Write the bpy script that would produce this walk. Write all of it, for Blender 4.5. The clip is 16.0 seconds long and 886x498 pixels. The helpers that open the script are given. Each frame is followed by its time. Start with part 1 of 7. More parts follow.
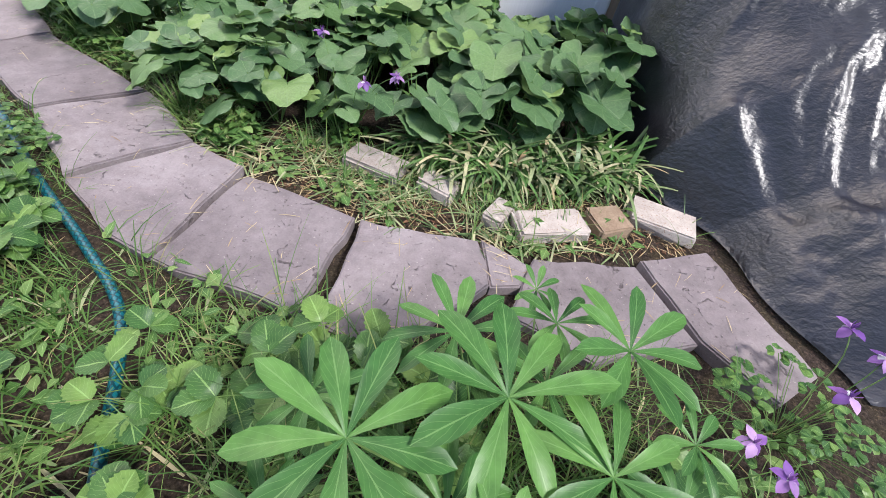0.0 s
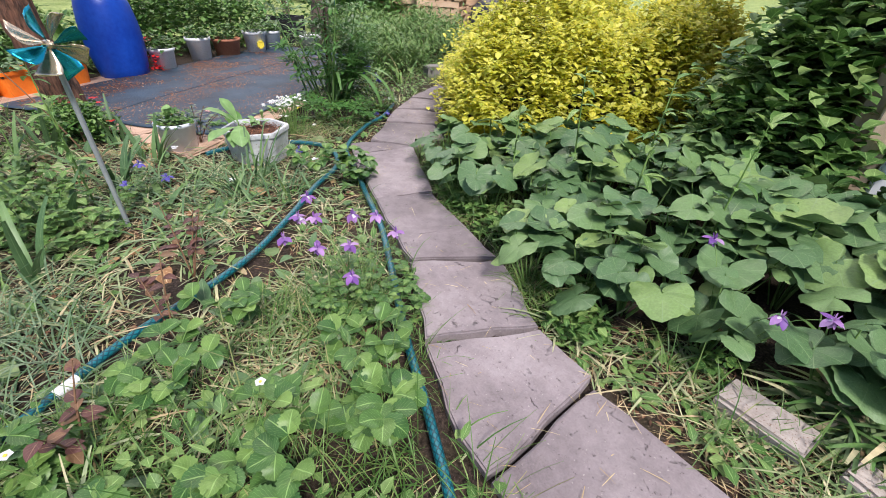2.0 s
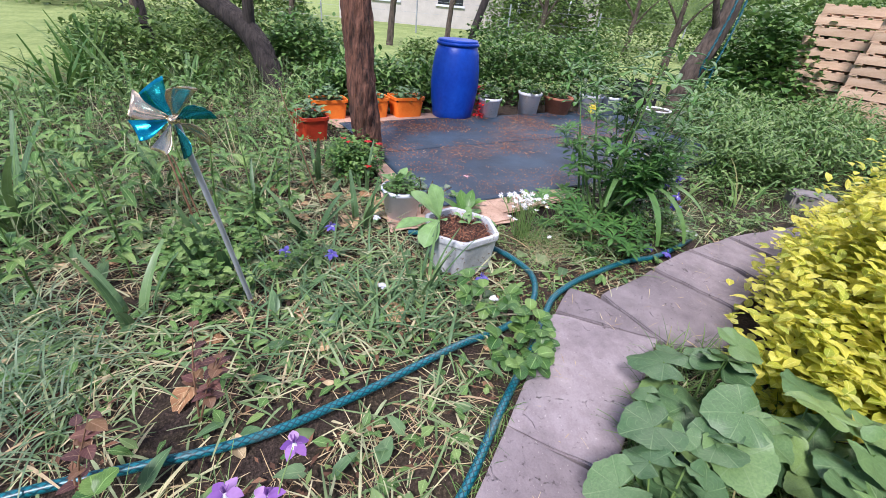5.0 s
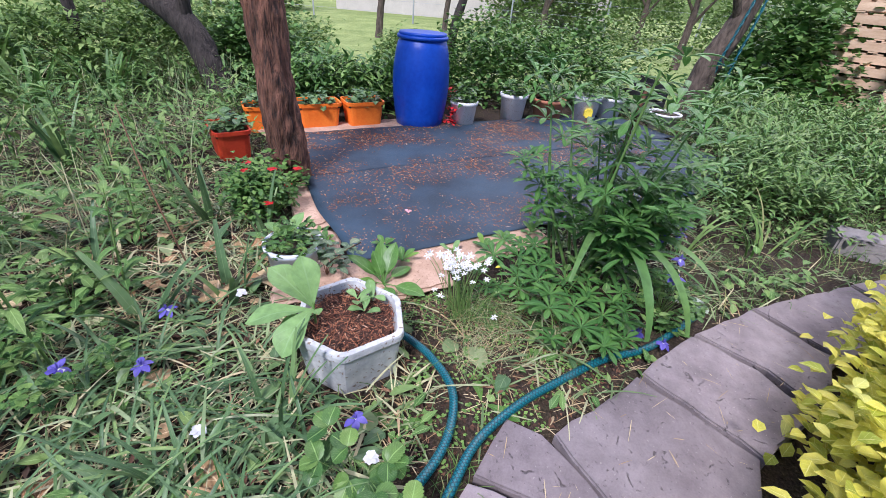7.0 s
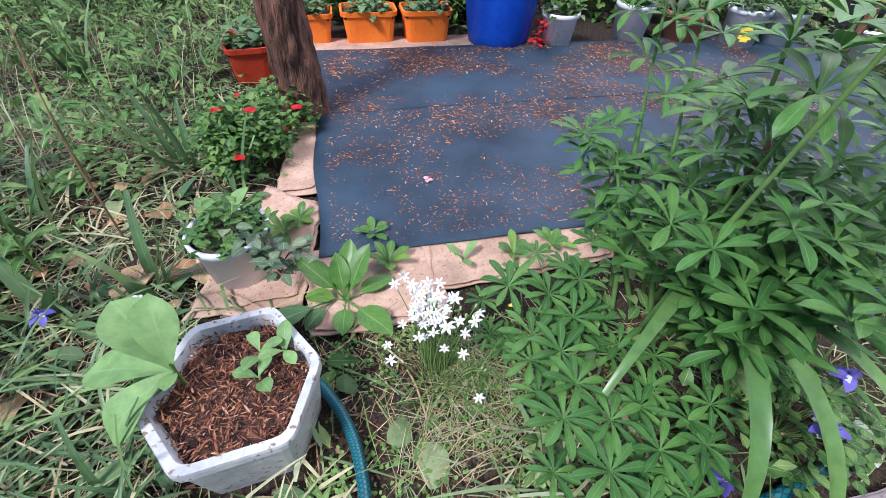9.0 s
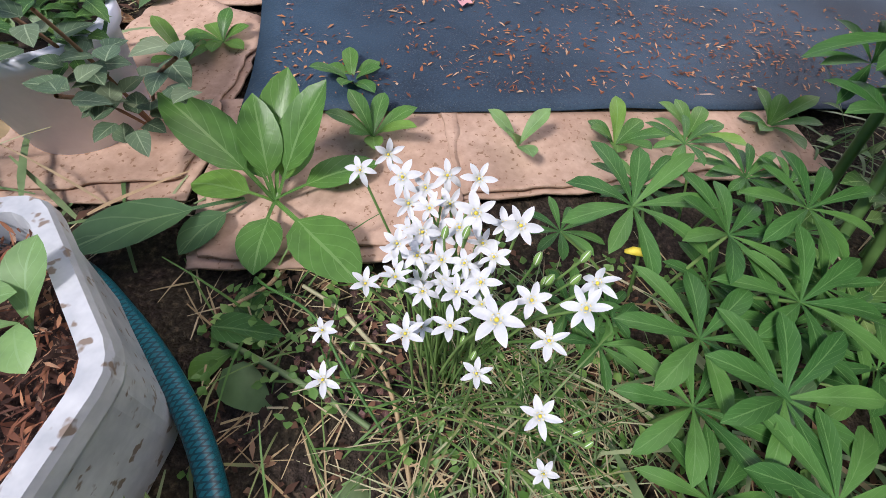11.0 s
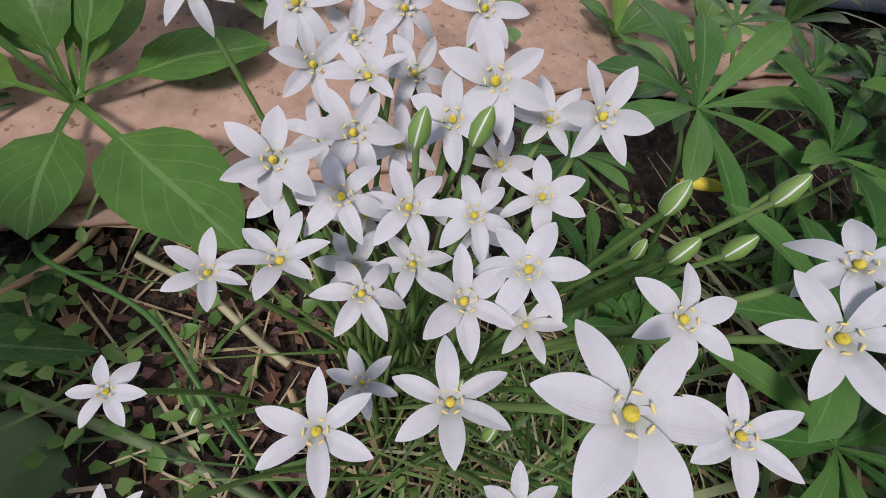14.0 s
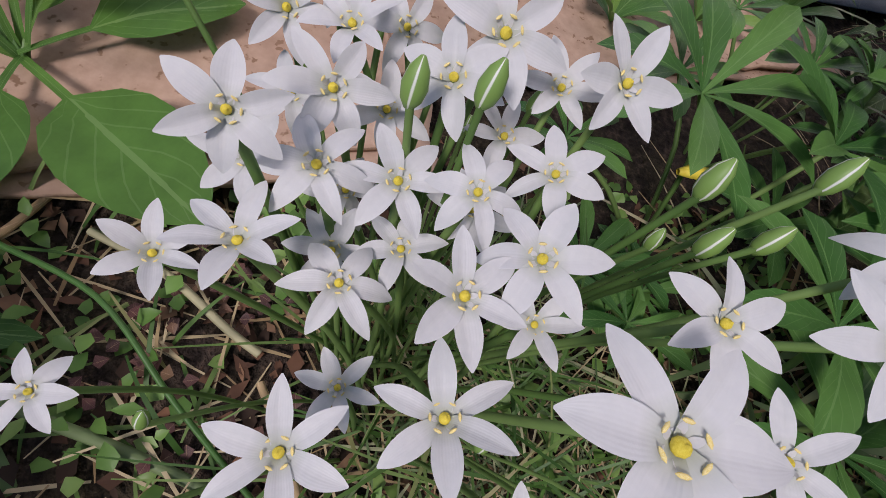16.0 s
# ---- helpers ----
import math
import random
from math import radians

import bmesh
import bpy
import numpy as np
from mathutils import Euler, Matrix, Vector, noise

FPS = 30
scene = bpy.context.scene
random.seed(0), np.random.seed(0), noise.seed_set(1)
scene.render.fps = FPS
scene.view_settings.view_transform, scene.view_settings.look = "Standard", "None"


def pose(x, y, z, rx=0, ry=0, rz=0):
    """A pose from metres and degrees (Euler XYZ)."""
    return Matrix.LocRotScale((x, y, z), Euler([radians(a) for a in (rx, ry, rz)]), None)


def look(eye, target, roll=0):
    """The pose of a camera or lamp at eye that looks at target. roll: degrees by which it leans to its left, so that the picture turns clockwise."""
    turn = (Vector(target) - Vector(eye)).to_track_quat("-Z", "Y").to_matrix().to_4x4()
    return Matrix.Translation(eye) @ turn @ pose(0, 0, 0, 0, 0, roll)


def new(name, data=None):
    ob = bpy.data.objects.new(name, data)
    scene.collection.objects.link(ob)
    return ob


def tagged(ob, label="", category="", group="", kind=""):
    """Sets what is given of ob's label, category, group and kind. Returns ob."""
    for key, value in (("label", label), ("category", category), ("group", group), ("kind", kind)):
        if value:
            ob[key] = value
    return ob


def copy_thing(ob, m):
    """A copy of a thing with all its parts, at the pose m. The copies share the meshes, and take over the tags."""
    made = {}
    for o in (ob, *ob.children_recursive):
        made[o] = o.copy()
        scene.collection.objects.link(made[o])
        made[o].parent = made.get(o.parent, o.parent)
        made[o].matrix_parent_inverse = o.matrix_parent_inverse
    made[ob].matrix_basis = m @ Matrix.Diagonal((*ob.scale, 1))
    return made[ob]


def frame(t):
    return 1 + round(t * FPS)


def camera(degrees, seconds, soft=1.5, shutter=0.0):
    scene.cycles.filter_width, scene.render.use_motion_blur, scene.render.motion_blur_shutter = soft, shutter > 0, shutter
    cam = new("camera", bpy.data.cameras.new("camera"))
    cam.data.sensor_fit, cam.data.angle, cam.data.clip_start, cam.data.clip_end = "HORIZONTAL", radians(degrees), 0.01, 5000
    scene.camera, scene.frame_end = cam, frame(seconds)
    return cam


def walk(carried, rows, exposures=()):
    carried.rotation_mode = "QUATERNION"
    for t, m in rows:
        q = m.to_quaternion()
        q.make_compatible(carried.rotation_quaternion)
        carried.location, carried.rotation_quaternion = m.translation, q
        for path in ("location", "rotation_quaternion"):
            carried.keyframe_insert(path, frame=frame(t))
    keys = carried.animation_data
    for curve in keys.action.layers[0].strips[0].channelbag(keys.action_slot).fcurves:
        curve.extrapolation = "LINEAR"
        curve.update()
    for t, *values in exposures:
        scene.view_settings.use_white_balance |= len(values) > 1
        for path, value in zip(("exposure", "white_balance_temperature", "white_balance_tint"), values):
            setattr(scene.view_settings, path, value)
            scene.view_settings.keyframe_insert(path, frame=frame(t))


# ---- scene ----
cam = camera(92.7, 16.0, soft=0.75)
PATH = [
    (0, (-0.092, 0.294, 1.204), (-0.134, 1.673, -0.244), 12.7),
    (0.5, (-0.13, 0.224, 1.189), (-0.824, 1.622, -0.061), 5.3),
    (1, (-0.226, 0.149, 1.213), (-1.25, 1.413, 0.05), -1.1),
    (1.5, (-0.383, 0.222, 1.257), (-1.501, 1.475, 0.169), -0.1),
    (2, (-0.761, 0.461, 1.221), (-1.86, 1.72, 0.122), 2.5),
    (2.5, (-0.904, 0.636, 1.25), (-1.979, 1.928, 0.165), 5.4),
    (3, (-1.015, 0.984, 1.234), (-2.4, 1.93, 0.145), 3.8),
    (3.5, (-1.099, 1.188, 1.271), (-2.728, 1.692, 0.227), 2.2),
    (4, (-1.195, 1.273, 1.305), (-2.883, 1.641, 0.298), 3.8),
    (4.2, (-1.286, 1.332, 1.321), (-2.989, 1.614, 0.311), 4.3),
    (6.3, (-2.204, 1.906, 1.359), (-3.917, 1.979, 0.33), 6.1),
    (6.5, (-2.3, 1.947, 1.352), (-4.009, 2.026, 0.316), 6.3),
    (7, (-2.561, 2.111, 1.333), (-4.258, 2.188, 0.277), 5.2),
    (7.5, (-2.777, 2.235, 1.303), (-4.442, 2.306, 0.198), 5.7),
    (8, (-3.042, 2.335, 1.259), (-4.577, 2.422, -0.02), 8.7),
    (8.5, (-3.229, 2.398, 1.256), (-4.74, 2.332, -0.053), 7.6),
    (8.7, (-3.314, 2.457, 1.252), (-4.8, 2.24, -0.069), 4.3),
    (10.8, (-3.898, 2.323, 0.683), (-5.015, 1.984, -0.941), 7.2),
    (11, (-3.93, 2.31, 0.615), (-5.014, 2.031, -1.042), 7.9),
    (11.5, (-3.999, 2.304, 0.505), (-5.022, 2.147, -1.206), 9.5),
    (12, (-4.029, 2.293, 0.434), (-5.018, 2.238, -1.304), 13.2),
    (12.5, (-4.041, 2.272, 0.416), (-5.002, 2.295, -1.338), 17.4),
    (13, (-4.054, 2.262, 0.407), (-5.01, 2.324, -1.349), 19.9),
    (13.5, (-4.064, 2.262, 0.399), (-5.018, 2.363, -1.356), 22.7),
    (14, (-4.063, 2.261, 0.396), (-5.018, 2.388, -1.356), 25.1),
    (14.5, (-4.065, 2.263, 0.382), (-5.016, 2.418, -1.371), 27.1),
    (15, (-4.074, 2.262, 0.367), (-5.014, 2.456, -1.387), 29.5),
    (15.5, (-4.077, 2.262, 0.359), (-4.967, 2.453, -1.423), 29.7),
    (16, (-4.073, 2.259, 0.373), (-4.995, 2.49, -1.386), 32.4),
]
walk(cam, [(t, look(eye, target, roll)) for t, eye, target, roll in PATH],
     [(0, 0.88, 6200, 13), (1.5, 0.84, 6400, 14), (4.2, 0.92, 6050, 20), (6.5, 0.83, 5800, 22), (8.7, 0.85, 5700, 17), (10.8, 0.5, 6100, 17), (11.5, 0.32, 6150, 19), (12.5, 0.04, 6200, 20), (16, -0.30, 6350, 22)])

# ---- light ----
world = bpy.data.worlds.new("world")
scene.world = world
world.use_nodes = True
wn = world.node_tree
sky = wn.nodes.new("ShaderNodeTexSky")
sky.sky_type, sky.sun_disc = "NISHITA", False
sky.sun_elevation, sky.sun_rotation = radians(52), radians(-60)
sky.dust_density, sky.ozone_density, sky.air_density = 3.0, 0.6, 1.0
wn.links.new(sky.outputs[0], wn.nodes["Background"].inputs[0])
wn.nodes["Background"].inputs[1].default_value = 0.12
sun = new("sun", bpy.data.lights.new("sun", "SUN"))
sun.data.energy, sun.data.angle, sun.data.color = 2.9, radians(13), (1.0, 0.95, 0.88)
sun.matrix_world = look((6, -3, 8), (0, 0, 0))

# ---- materials ----
def nodes_of(name):
    m = bpy.data.materials.new(name)
    m.use_nodes = True
    return m, m.node_tree, m.node_tree.nodes["Principled BSDF"]


def add(nt, kind, **kw):
    n = nt.nodes.new(kind)
    for k, v in kw.items():
        n.inputs[k].default_value = v
    return n


def maths(nt, op, a, b=0.0, c=None):
    n = nt.nodes.new("ShaderNodeMath")
    n.operation = op
    for i, v in enumerate((a, b) if c is None else (a, b, c)):
        if isinstance(v, (int, float)):
            n.inputs[i].default_value = v
        else:
            nt.links.new(v, n.inputs[i])
    return n.outputs[0]


def ramp(nt, fac, stops):
    n = nt.nodes.new("ShaderNodeValToRGB")
    el = n.color_ramp.elements
    while len(el) < len(stops):
        el.new(0.5)
    for e, (p, c) in zip(el, stops):
        e.position, e.color = p, (*c, 1)
    nt.links.new(fac, n.inputs[0])
    return n.outputs[0]


def mixed(nt, fac, a, b, blend="MIX"):
    n = nt.nodes.new("ShaderNodeMix")
    n.data_type, n.blend_type = "RGBA", blend
    for sock, v in ((n.inputs[0], fac), (n.inputs[6], a), (n.inputs[7], b)):
        if isinstance(v, (int, float)):
            sock.default_value = v
        elif isinstance(v, tuple):
            sock.default_value = (*v, 1)
        else:
            nt.links.new(v, sock)
    return n.outputs[2]


def noise_of(nt, scale, detail=4, rough=0.55, space="Object", stretch=None):
    tc = nt.nodes.new("ShaderNodeTexCoord")
    n = add(nt, "ShaderNodeTexNoise", Scale=scale, Detail=detail, Roughness=rough)
    src = tc.outputs[space]
    if stretch:
        mp = nt.nodes.new("ShaderNodeMapping")
        mp.inputs["Scale"].default_value = stretch
        nt.links.new(src, mp.inputs[0])
        src = mp.outputs[0]
    nt.links.new(src, n.inputs["Vector"])
    return n.outputs["Fac"]


def bumped(nt, bsdf, height, strength, distance=0.01):
    b = add(nt, "ShaderNodeBump", Strength=strength, Distance=distance)
    nt.links.new(height, b.inputs["Height"])
    nt.links.new(b.outputs[0], bsdf.inputs["Normal"])


def surface(name, a, b, scale=6, fine=60, rough=0.7, bump=0.3, metal=0.0, spec=0.4, stretch=None, speck=None, vary=0.0, space="Object", depth=0.01):
    """A solid surface: two colours in broad patches, fine grain, relief."""
    m, nt, p = nodes_of(name)
    big = noise_of(nt, scale, 5, 0.6, space, stretch)
    small = noise_of(nt, fine, 3, 0.6, space, stretch)
    f = maths(nt, "ADD", maths(nt, "MULTIPLY", big, 0.65), maths(nt, "MULTIPLY", small, 0.35))
    col = ramp(nt, f, [(0.36, a), (0.64, b)])
    if speck:
        col = mixed(nt, ramp(nt, noise_of(nt, fine * 1.7, 2, 0.5, space), [(0.62, (0, 0, 0)), (0.68, (1, 1, 1))]), col, speck)
    if vary:
        oi = nt.nodes.new("ShaderNodeObjectInfo")
        hsv = nt.nodes.new("ShaderNodeHueSaturation")
        nt.links.new(maths(nt, "MULTIPLY_ADD", oi.outputs["Random"], vary, 1 - vary / 2), hsv.inputs["Value"])
        nt.links.new(col, hsv.inputs["Color"])
        col = hsv.outputs[0]
    nt.links.new(col, p.inputs["Base Color"])
    p.inputs["Roughness"].default_value, p.inputs["Metallic"].default_value = rough, metal
    p.inputs["Specular IOR Level"].default_value = spec
    nt.links.new(maths(nt, "MULTIPLY_ADD", small, 0.25, rough - 0.12), p.inputs["Roughness"])
    if bump:
        bumped(nt, p, f, bump, depth)
    return m


def leafy(name, stops, rough=0.5, glow=0.3, veins=6.0, vein_col=None, patch=25.0, spec=0.35, mottle=0.55):
    """A leaf: colour differs from leaf to leaf, veins along the uv map, light shines through a little."""
    m, nt, p = nodes_of(name)
    oi, ge = nt.nodes.new("ShaderNodeObjectInfo"), nt.nodes.new("ShaderNodeNewGeometry")
    r = maths(nt, "FRACT", maths(nt, "ADD", oi.outputs["Random"], ge.outputs["Random Per Island"]))
    col = ramp(nt, r, stops)
    n = noise_of(nt, patch, 4, 0.6)
    col = mixed(nt, mottle, col, ramp(nt, n, [(0.3, (0.55, 0.55, 0.5)), (0.7, (1.25, 1.2, 1.1))]), "MULTIPLY")
    if veins:
        uv = nt.nodes.new("ShaderNodeUVMap")
        sx = nt.nodes.new("ShaderNodeSeparateXYZ")
        nt.links.new(uv.outputs[0], sx.inputs[0])
        side = maths(nt, "ABSOLUTE", maths(nt, "SUBTRACT", sx.outputs[1], 0.5))
        mid = maths(nt, "LESS_THAN", side, 0.028)
        w = maths(nt, "FRACT", maths(nt, "SUBTRACT", maths(nt, "MULTIPLY", sx.outputs[0], veins), maths(nt, "MULTIPLY", side, veins * 0.7)))
        rib = maths(nt, "MULTIPLY", maths(nt, "LESS_THAN", w, 0.09), 0.5)
        v = maths(nt, "MAXIMUM", mid, rib)
        light = vein_col or tuple(min(1, c * 1.6 + 0.05) for c in stops[-1][1])
        col = mixed(nt, maths(nt, "MULTIPLY", v, 0.55), col, light)
        bumped(nt, p, maths(nt, "ADD", maths(nt, "MULTIPLY", v, -0.5), n), 0.35, 0.004)
    nt.links.new(col, p.inputs["Base Color"])
    p.inputs["Roughness"].default_value, p.inputs["Specular IOR Level"].default_value = rough, spec
    tr = nt.nodes.new("ShaderNodeBsdfTranslucent")
    nt.links.new(col, tr.inputs[0])
    mx = nt.nodes.new("ShaderNodeMixShader")
    mx.inputs[0].default_value = glow * 0.65
    nt.links.new(p.outputs[0], mx.inputs[1])
    nt.links.new(tr.outputs[0], mx.inputs[2])
    nt.links.new(mx.outputs[0], nt.nodes["Material Output"].inputs[0])
    return m


M = {}
M["grass"] = leafy("grass", [(0, (0.05, 0.13, 0.025)), (0.5, (0.11, 0.22, 0.05)), (0.85, (0.18, 0.28, 0.08)), (1, (0.32, 0.30, 0.14))], 0.5, 0.3, 0)
M["clippings"] = leafy("clippings", [(0, (0.09, 0.17, 0.06)), (0.40, (0.21, 0.29, 0.13)), (0.7, (0.40, 0.43, 0.25)), (0.9, (0.56, 0.52, 0.33)), (1, (0.44, 0.29, 0.17))], 0.55, 0.2, 0)
M["straw"] = leafy("straw", [(0, (0.30, 0.20, 0.10)), (0.5, (0.46, 0.36, 0.20)), (1, (0.60, 0.51, 0.33))], 0.7, 0.1, 0)
M["weed"] = leafy("weed", [(0, (0.06, 0.15, 0.035)), (0.5, (0.12, 0.24, 0.06)), (1, (0.23, 0.34, 0.11))], 0.5, 0.3, 5)
M["butterbur"] = leafy("butterbur", [(0, (0.070, 0.148, 0.062)), (0.6, (0.115, 0.212, 0.090)), (0.88, (0.165, 0.28, 0.105)), (1, (0.225, 0.34, 0.11))], 0.42, 0.25, 4, (0.22, 0.32, 0.15), 16, 0.4, 0.5)
M["lupin"] = leafy("lupin", [(0, (0.046, 0.142, 0.034)), (0.6, (0.080, 0.208, 0.048)), (1, (0.125, 0.275, 0.065))], 0.4, 0.3, 7, (0.2, 0.36, 0.12))
M["gold"] = leafy("gold", [(0, (0.40, 0.48, 0.06)), (0.25, (0.60, 0.62, 0.08)), (0.55, (0.75, 0.72, 0.11)), (0.85, (0.85, 0.80, 0.16)), (1, (0.68, 0.72, 0.22))], 0.5, 0.75, 4)
M["strawberry"] = leafy("strawberry", [(0, (0.038, 0.11, 0.028)), (0.6, (0.075, 0.17, 0.04)), (1, (0.17, 0.29, 0.07))], 0.42, 0.25, 8)
M["dock"] = leafy("dock", [(0, (0.07, 0.18, 0.045)), (0.6, (0.11, 0.25, 0.05)), (1, (0.19, 0.35, 0.065))], 0.36, 0.4, 7, (0.24, 0.40, 0.14))
M["pale_leaf"] = leafy("pale_leaf", [(0, (0.16, 0.30, 0.10)), (1, (0.24, 0.41, 0.15))], 0.5, 0.3, 5, (0.27, 0.43, 0.19))
M["bush"] = leafy("bush", [(0, (0.05, 0.13, 0.03)), (0.5, (0.10, 0.22, 0.05)), (1, (0.20, 0.33, 0.09))], 0.5, 0.3, 0)
M["far_bush"] = leafy("far_bush", [(0, (0.07, 0.15, 0.03)), (0.5, (0.14, 0.24, 0.06)), (1, (0.25, 0.36, 0.11))], 0.6, 0.35, 0)
M["maroon"] = leafy("maroon", [(0, (0.08, 0.04, 0.04)), (0.6, (0.15, 0.065, 0.06)), (1, (0.20, 0.12, 0.06))], 0.5, 0.25, 5)
M["dry"] = leafy("dry", [(0, (0.30, 0.15, 0.07)), (0.5, (0.48, 0.32, 0.17)), (1, (0.58, 0.46, 0.28))], 0.7, 0.2, 5)
M["stem"] = leafy("stem", [(0, (0.10, 0.20, 0.05)), (1, (0.20, 0.32, 0.10))], 0.5, 0.1, 0)
M["brown_stem"] = surface("brown_stem", (0.12, 0.06, 0.03), (0.25, 0.14, 0.08), 10, 80)
M["petal"] = leafy("petal", [(0, (0.68, 0.69, 0.73)), (1, (0.76, 0.77, 0.80))], 0.5, 0.4, 0, None, 30, 0.25, 0.06)
M["yellow"] = surface("yellow", (0.72, 0.55, 0.03), (0.85, 0.72, 0.10), 60, 300, 0.6, 0.2)
M["anther"] = surface("anther", (0.80, 0.62, 0.16), (0.92, 0.80, 0.42), 90, 400, 0.7, 0.2)
M["violet"] = leafy("violet", [(0, (0.17, 0.07, 0.33)), (0.5, (0.33, 0.15, 0.48)), (1, (0.55, 0.36, 0.64))], 0.5, 0.3, 0)
M["blue_petal"] = leafy("blue_petal", [(0, (0.10, 0.08, 0.42)), (1, (0.20, 0.17, 0.62))], 0.5, 0.3, 0)
M["red_petal"] = leafy("red_petal", [(0, (0.42, 0.01, 0.015)), (1, (0.6, 0.03, 0.03))], 0.5, 0.25, 0)
M["pink"] = leafy("pink", [(0, (0.75, 0.35, 0.40)), (1, (0.85, 0.55, 0.58))], 0.5, 0.25, 0)


def slab_material():
    """Worn mauve-grey stone: broad stains, grain, pits and hairline cracks."""
    m, nt, p = nodes_of("slab")
    tc = nt.nodes.new("ShaderNodeTexCoord")
    oi = nt.nodes.new("ShaderNodeObjectInfo")
    shift = nt.nodes.new("ShaderNodeVectorMath")
    comb = nt.nodes.new("ShaderNodeCombineXYZ")
    nt.links.new(maths(nt, "MULTIPLY", oi.outputs["Random"], 17.0), comb.inputs[0])
    nt.links.new(tc.outputs["Object"], shift.inputs[0])
    nt.links.new(comb.outputs[0], shift.inputs[1])

    def grain(scale, detail, rough):
        n = add(nt, "ShaderNodeTexNoise", Scale=scale, Detail=detail, Roughness=rough)
        nt.links.new(shift.outputs[0], n.inputs["Vector"])
        return n.outputs["Fac"]

    big, mid, fine = grain(2.6, 6, 0.62), grain(16, 6, 0.65), grain(130, 3, 0.6)
    f = maths(nt, "ADD", maths(nt, "MULTIPLY", big, 0.55), maths(nt, "ADD", maths(nt, "MULTIPLY", mid, 0.3), maths(nt, "MULTIPLY", fine, 0.15)))
    col = ramp(nt, f, [(0.36, (0.135, 0.113, 0.118)), (0.50, (0.215, 0.183, 0.190)), (0.64, (0.30, 0.262, 0.268))])
    pits = ramp(nt, grain(48, 3, 0.7), [(0.30, (1, 1, 1)), (0.38, (0, 0, 0))])
    col = mixed(nt, maths(nt, "MULTIPLY", pits, 0.6), col, (0.07, 0.055, 0.055))
    crumbs = ramp(nt, grain(75, 2, 0.5), [(0.69, (0, 0, 0)), (0.73, (1, 1, 1))])
    col = mixed(nt, maths(nt, "MULTIPLY", crumbs, 0.5), col, (0.42, 0.38, 0.36))
    vo = add(nt, "ShaderNodeTexVoronoi", Scale=2.3)
    vo.feature = "DISTANCE_TO_EDGE"
    warp = nt.nodes.new("ShaderNodeVectorMath")
    warp.operation = "MULTIPLY_ADD"
    wn3 = add(nt, "ShaderNodeTexNoise", Scale=5.0, Detail=4)
    nt.links.new(shift.outputs[0], wn3.inputs["Vector"])
    nt.links.new(wn3.outputs["Color"], warp.inputs[0])
    warp.inputs[1].default_value = (0.35, 0.35, 0.35)
    nt.links.new(shift.outputs[0], warp.inputs[2])
    nt.links.new(warp.outputs[0], vo.inputs["Vector"])
    line = ramp(nt, vo.outputs["Distance"], [(0.004, (1, 1, 1)), (0.012, (0, 0, 0))])
    crack = maths(nt, "MULTIPLY", line, ramp(nt, mid, [(0.52, (0, 0, 0)), (0.60, (1, 1, 1))]))
    col = mixed(nt, maths(nt, "MULTIPLY", crack, 0.7), col, (0.05, 0.04, 0.04))
    hsv = nt.nodes.new("ShaderNodeHueSaturation")
    nt.links.new(maths(nt, "MULTIPLY_ADD", oi.outputs["Random"], 0.34, 0.84), hsv.inputs["Value"])
    nt.links.new(col, hsv.inputs["Color"])
    nt.links.new(hsv.outputs[0], p.inputs["Base Color"])
    nt.links.new(maths(nt, "MULTIPLY_ADD", mid, 0.3, 0.66), p.inputs["Roughness"])
    p.inputs["Specular IOR Level"].default_value = 0.35
    h = maths(nt, "SUBTRACT", f, maths(nt, "ADD", maths(nt, "MULTIPLY", crack, 0.6), maths(nt, "MULTIPLY", pits, 0.25)))
    bumped(nt, p, h, 0.75, 0.012)
    return m


M["slab"] = slab_material()
M["brick"] = surface("brick", (0.32, 0.27, 0.24), (0.50, 0.45, 0.41), 9, 90, 0.9, 0.5, speck=(0.25, 0.16, 0.12), vary=0.3)
M["brown_brick"] = surface("brown_brick", (0.22, 0.15, 0.10), (0.36, 0.27, 0.19), 9, 90, 0.9, 0.5)
M["soil"] = surface("soil", (0.022, 0.015, 0.011), (0.085, 0.06, 0.045), 14, 120, 0.95, 0.9, speck=(0.15, 0.10, 0.07))
M["compost"] = surface("compost", (0.018, 0.010, 0.008), (0.085, 0.042, 0.03), 25, 150, 0.95, 0.9, speck=(0.36, 0.22, 0.14))
M["sheet"] = surface("sheet", (0.010, 0.021, 0.036), (0.036, 0.068, 0.106), 2.6, 170, 0.62, 0.4, spec=0.3, speck=(0.07, 0.085, 0.10))
M["cardboard"] = surface("cardboard", (0.36, 0.23, 0.16), (0.56, 0.39, 0.29), 7, 55, 0.85, 0.35, speck=(0.27, 0.16, 0.10))
M["board_core"] = surface("board_core", (0.22, 0.14, 0.09), (0.45, 0.31, 0.22), 40, 200, 0.9, 0.4)
M["white_plastic"] = surface("white_plastic", (0.72, 0.72, 0.74), (0.84, 0.84, 0.85), 8, 60, 0.45, 0.12, speck=(0.45, 0.40, 0.34))
M["planter_plastic"] = surface("planter_plastic", (0.34, 0.36, 0.38), (0.62, 0.63, 0.63), 6, 34, 0.42, 0.2, speck=(0.22, 0.17, 0.13))
M["pot_plastic"] = surface("pot_plastic", (0.66, 0.68, 0.76), (0.76, 0.78, 0.85), 8, 60, 0.4, 0.08)
M["barrel_blue"] = surface("barrel_blue", (0.004, 0.035, 0.30), (0.01, 0.07, 0.44), 3, 25, 0.4, 0.1, spec=0.3)
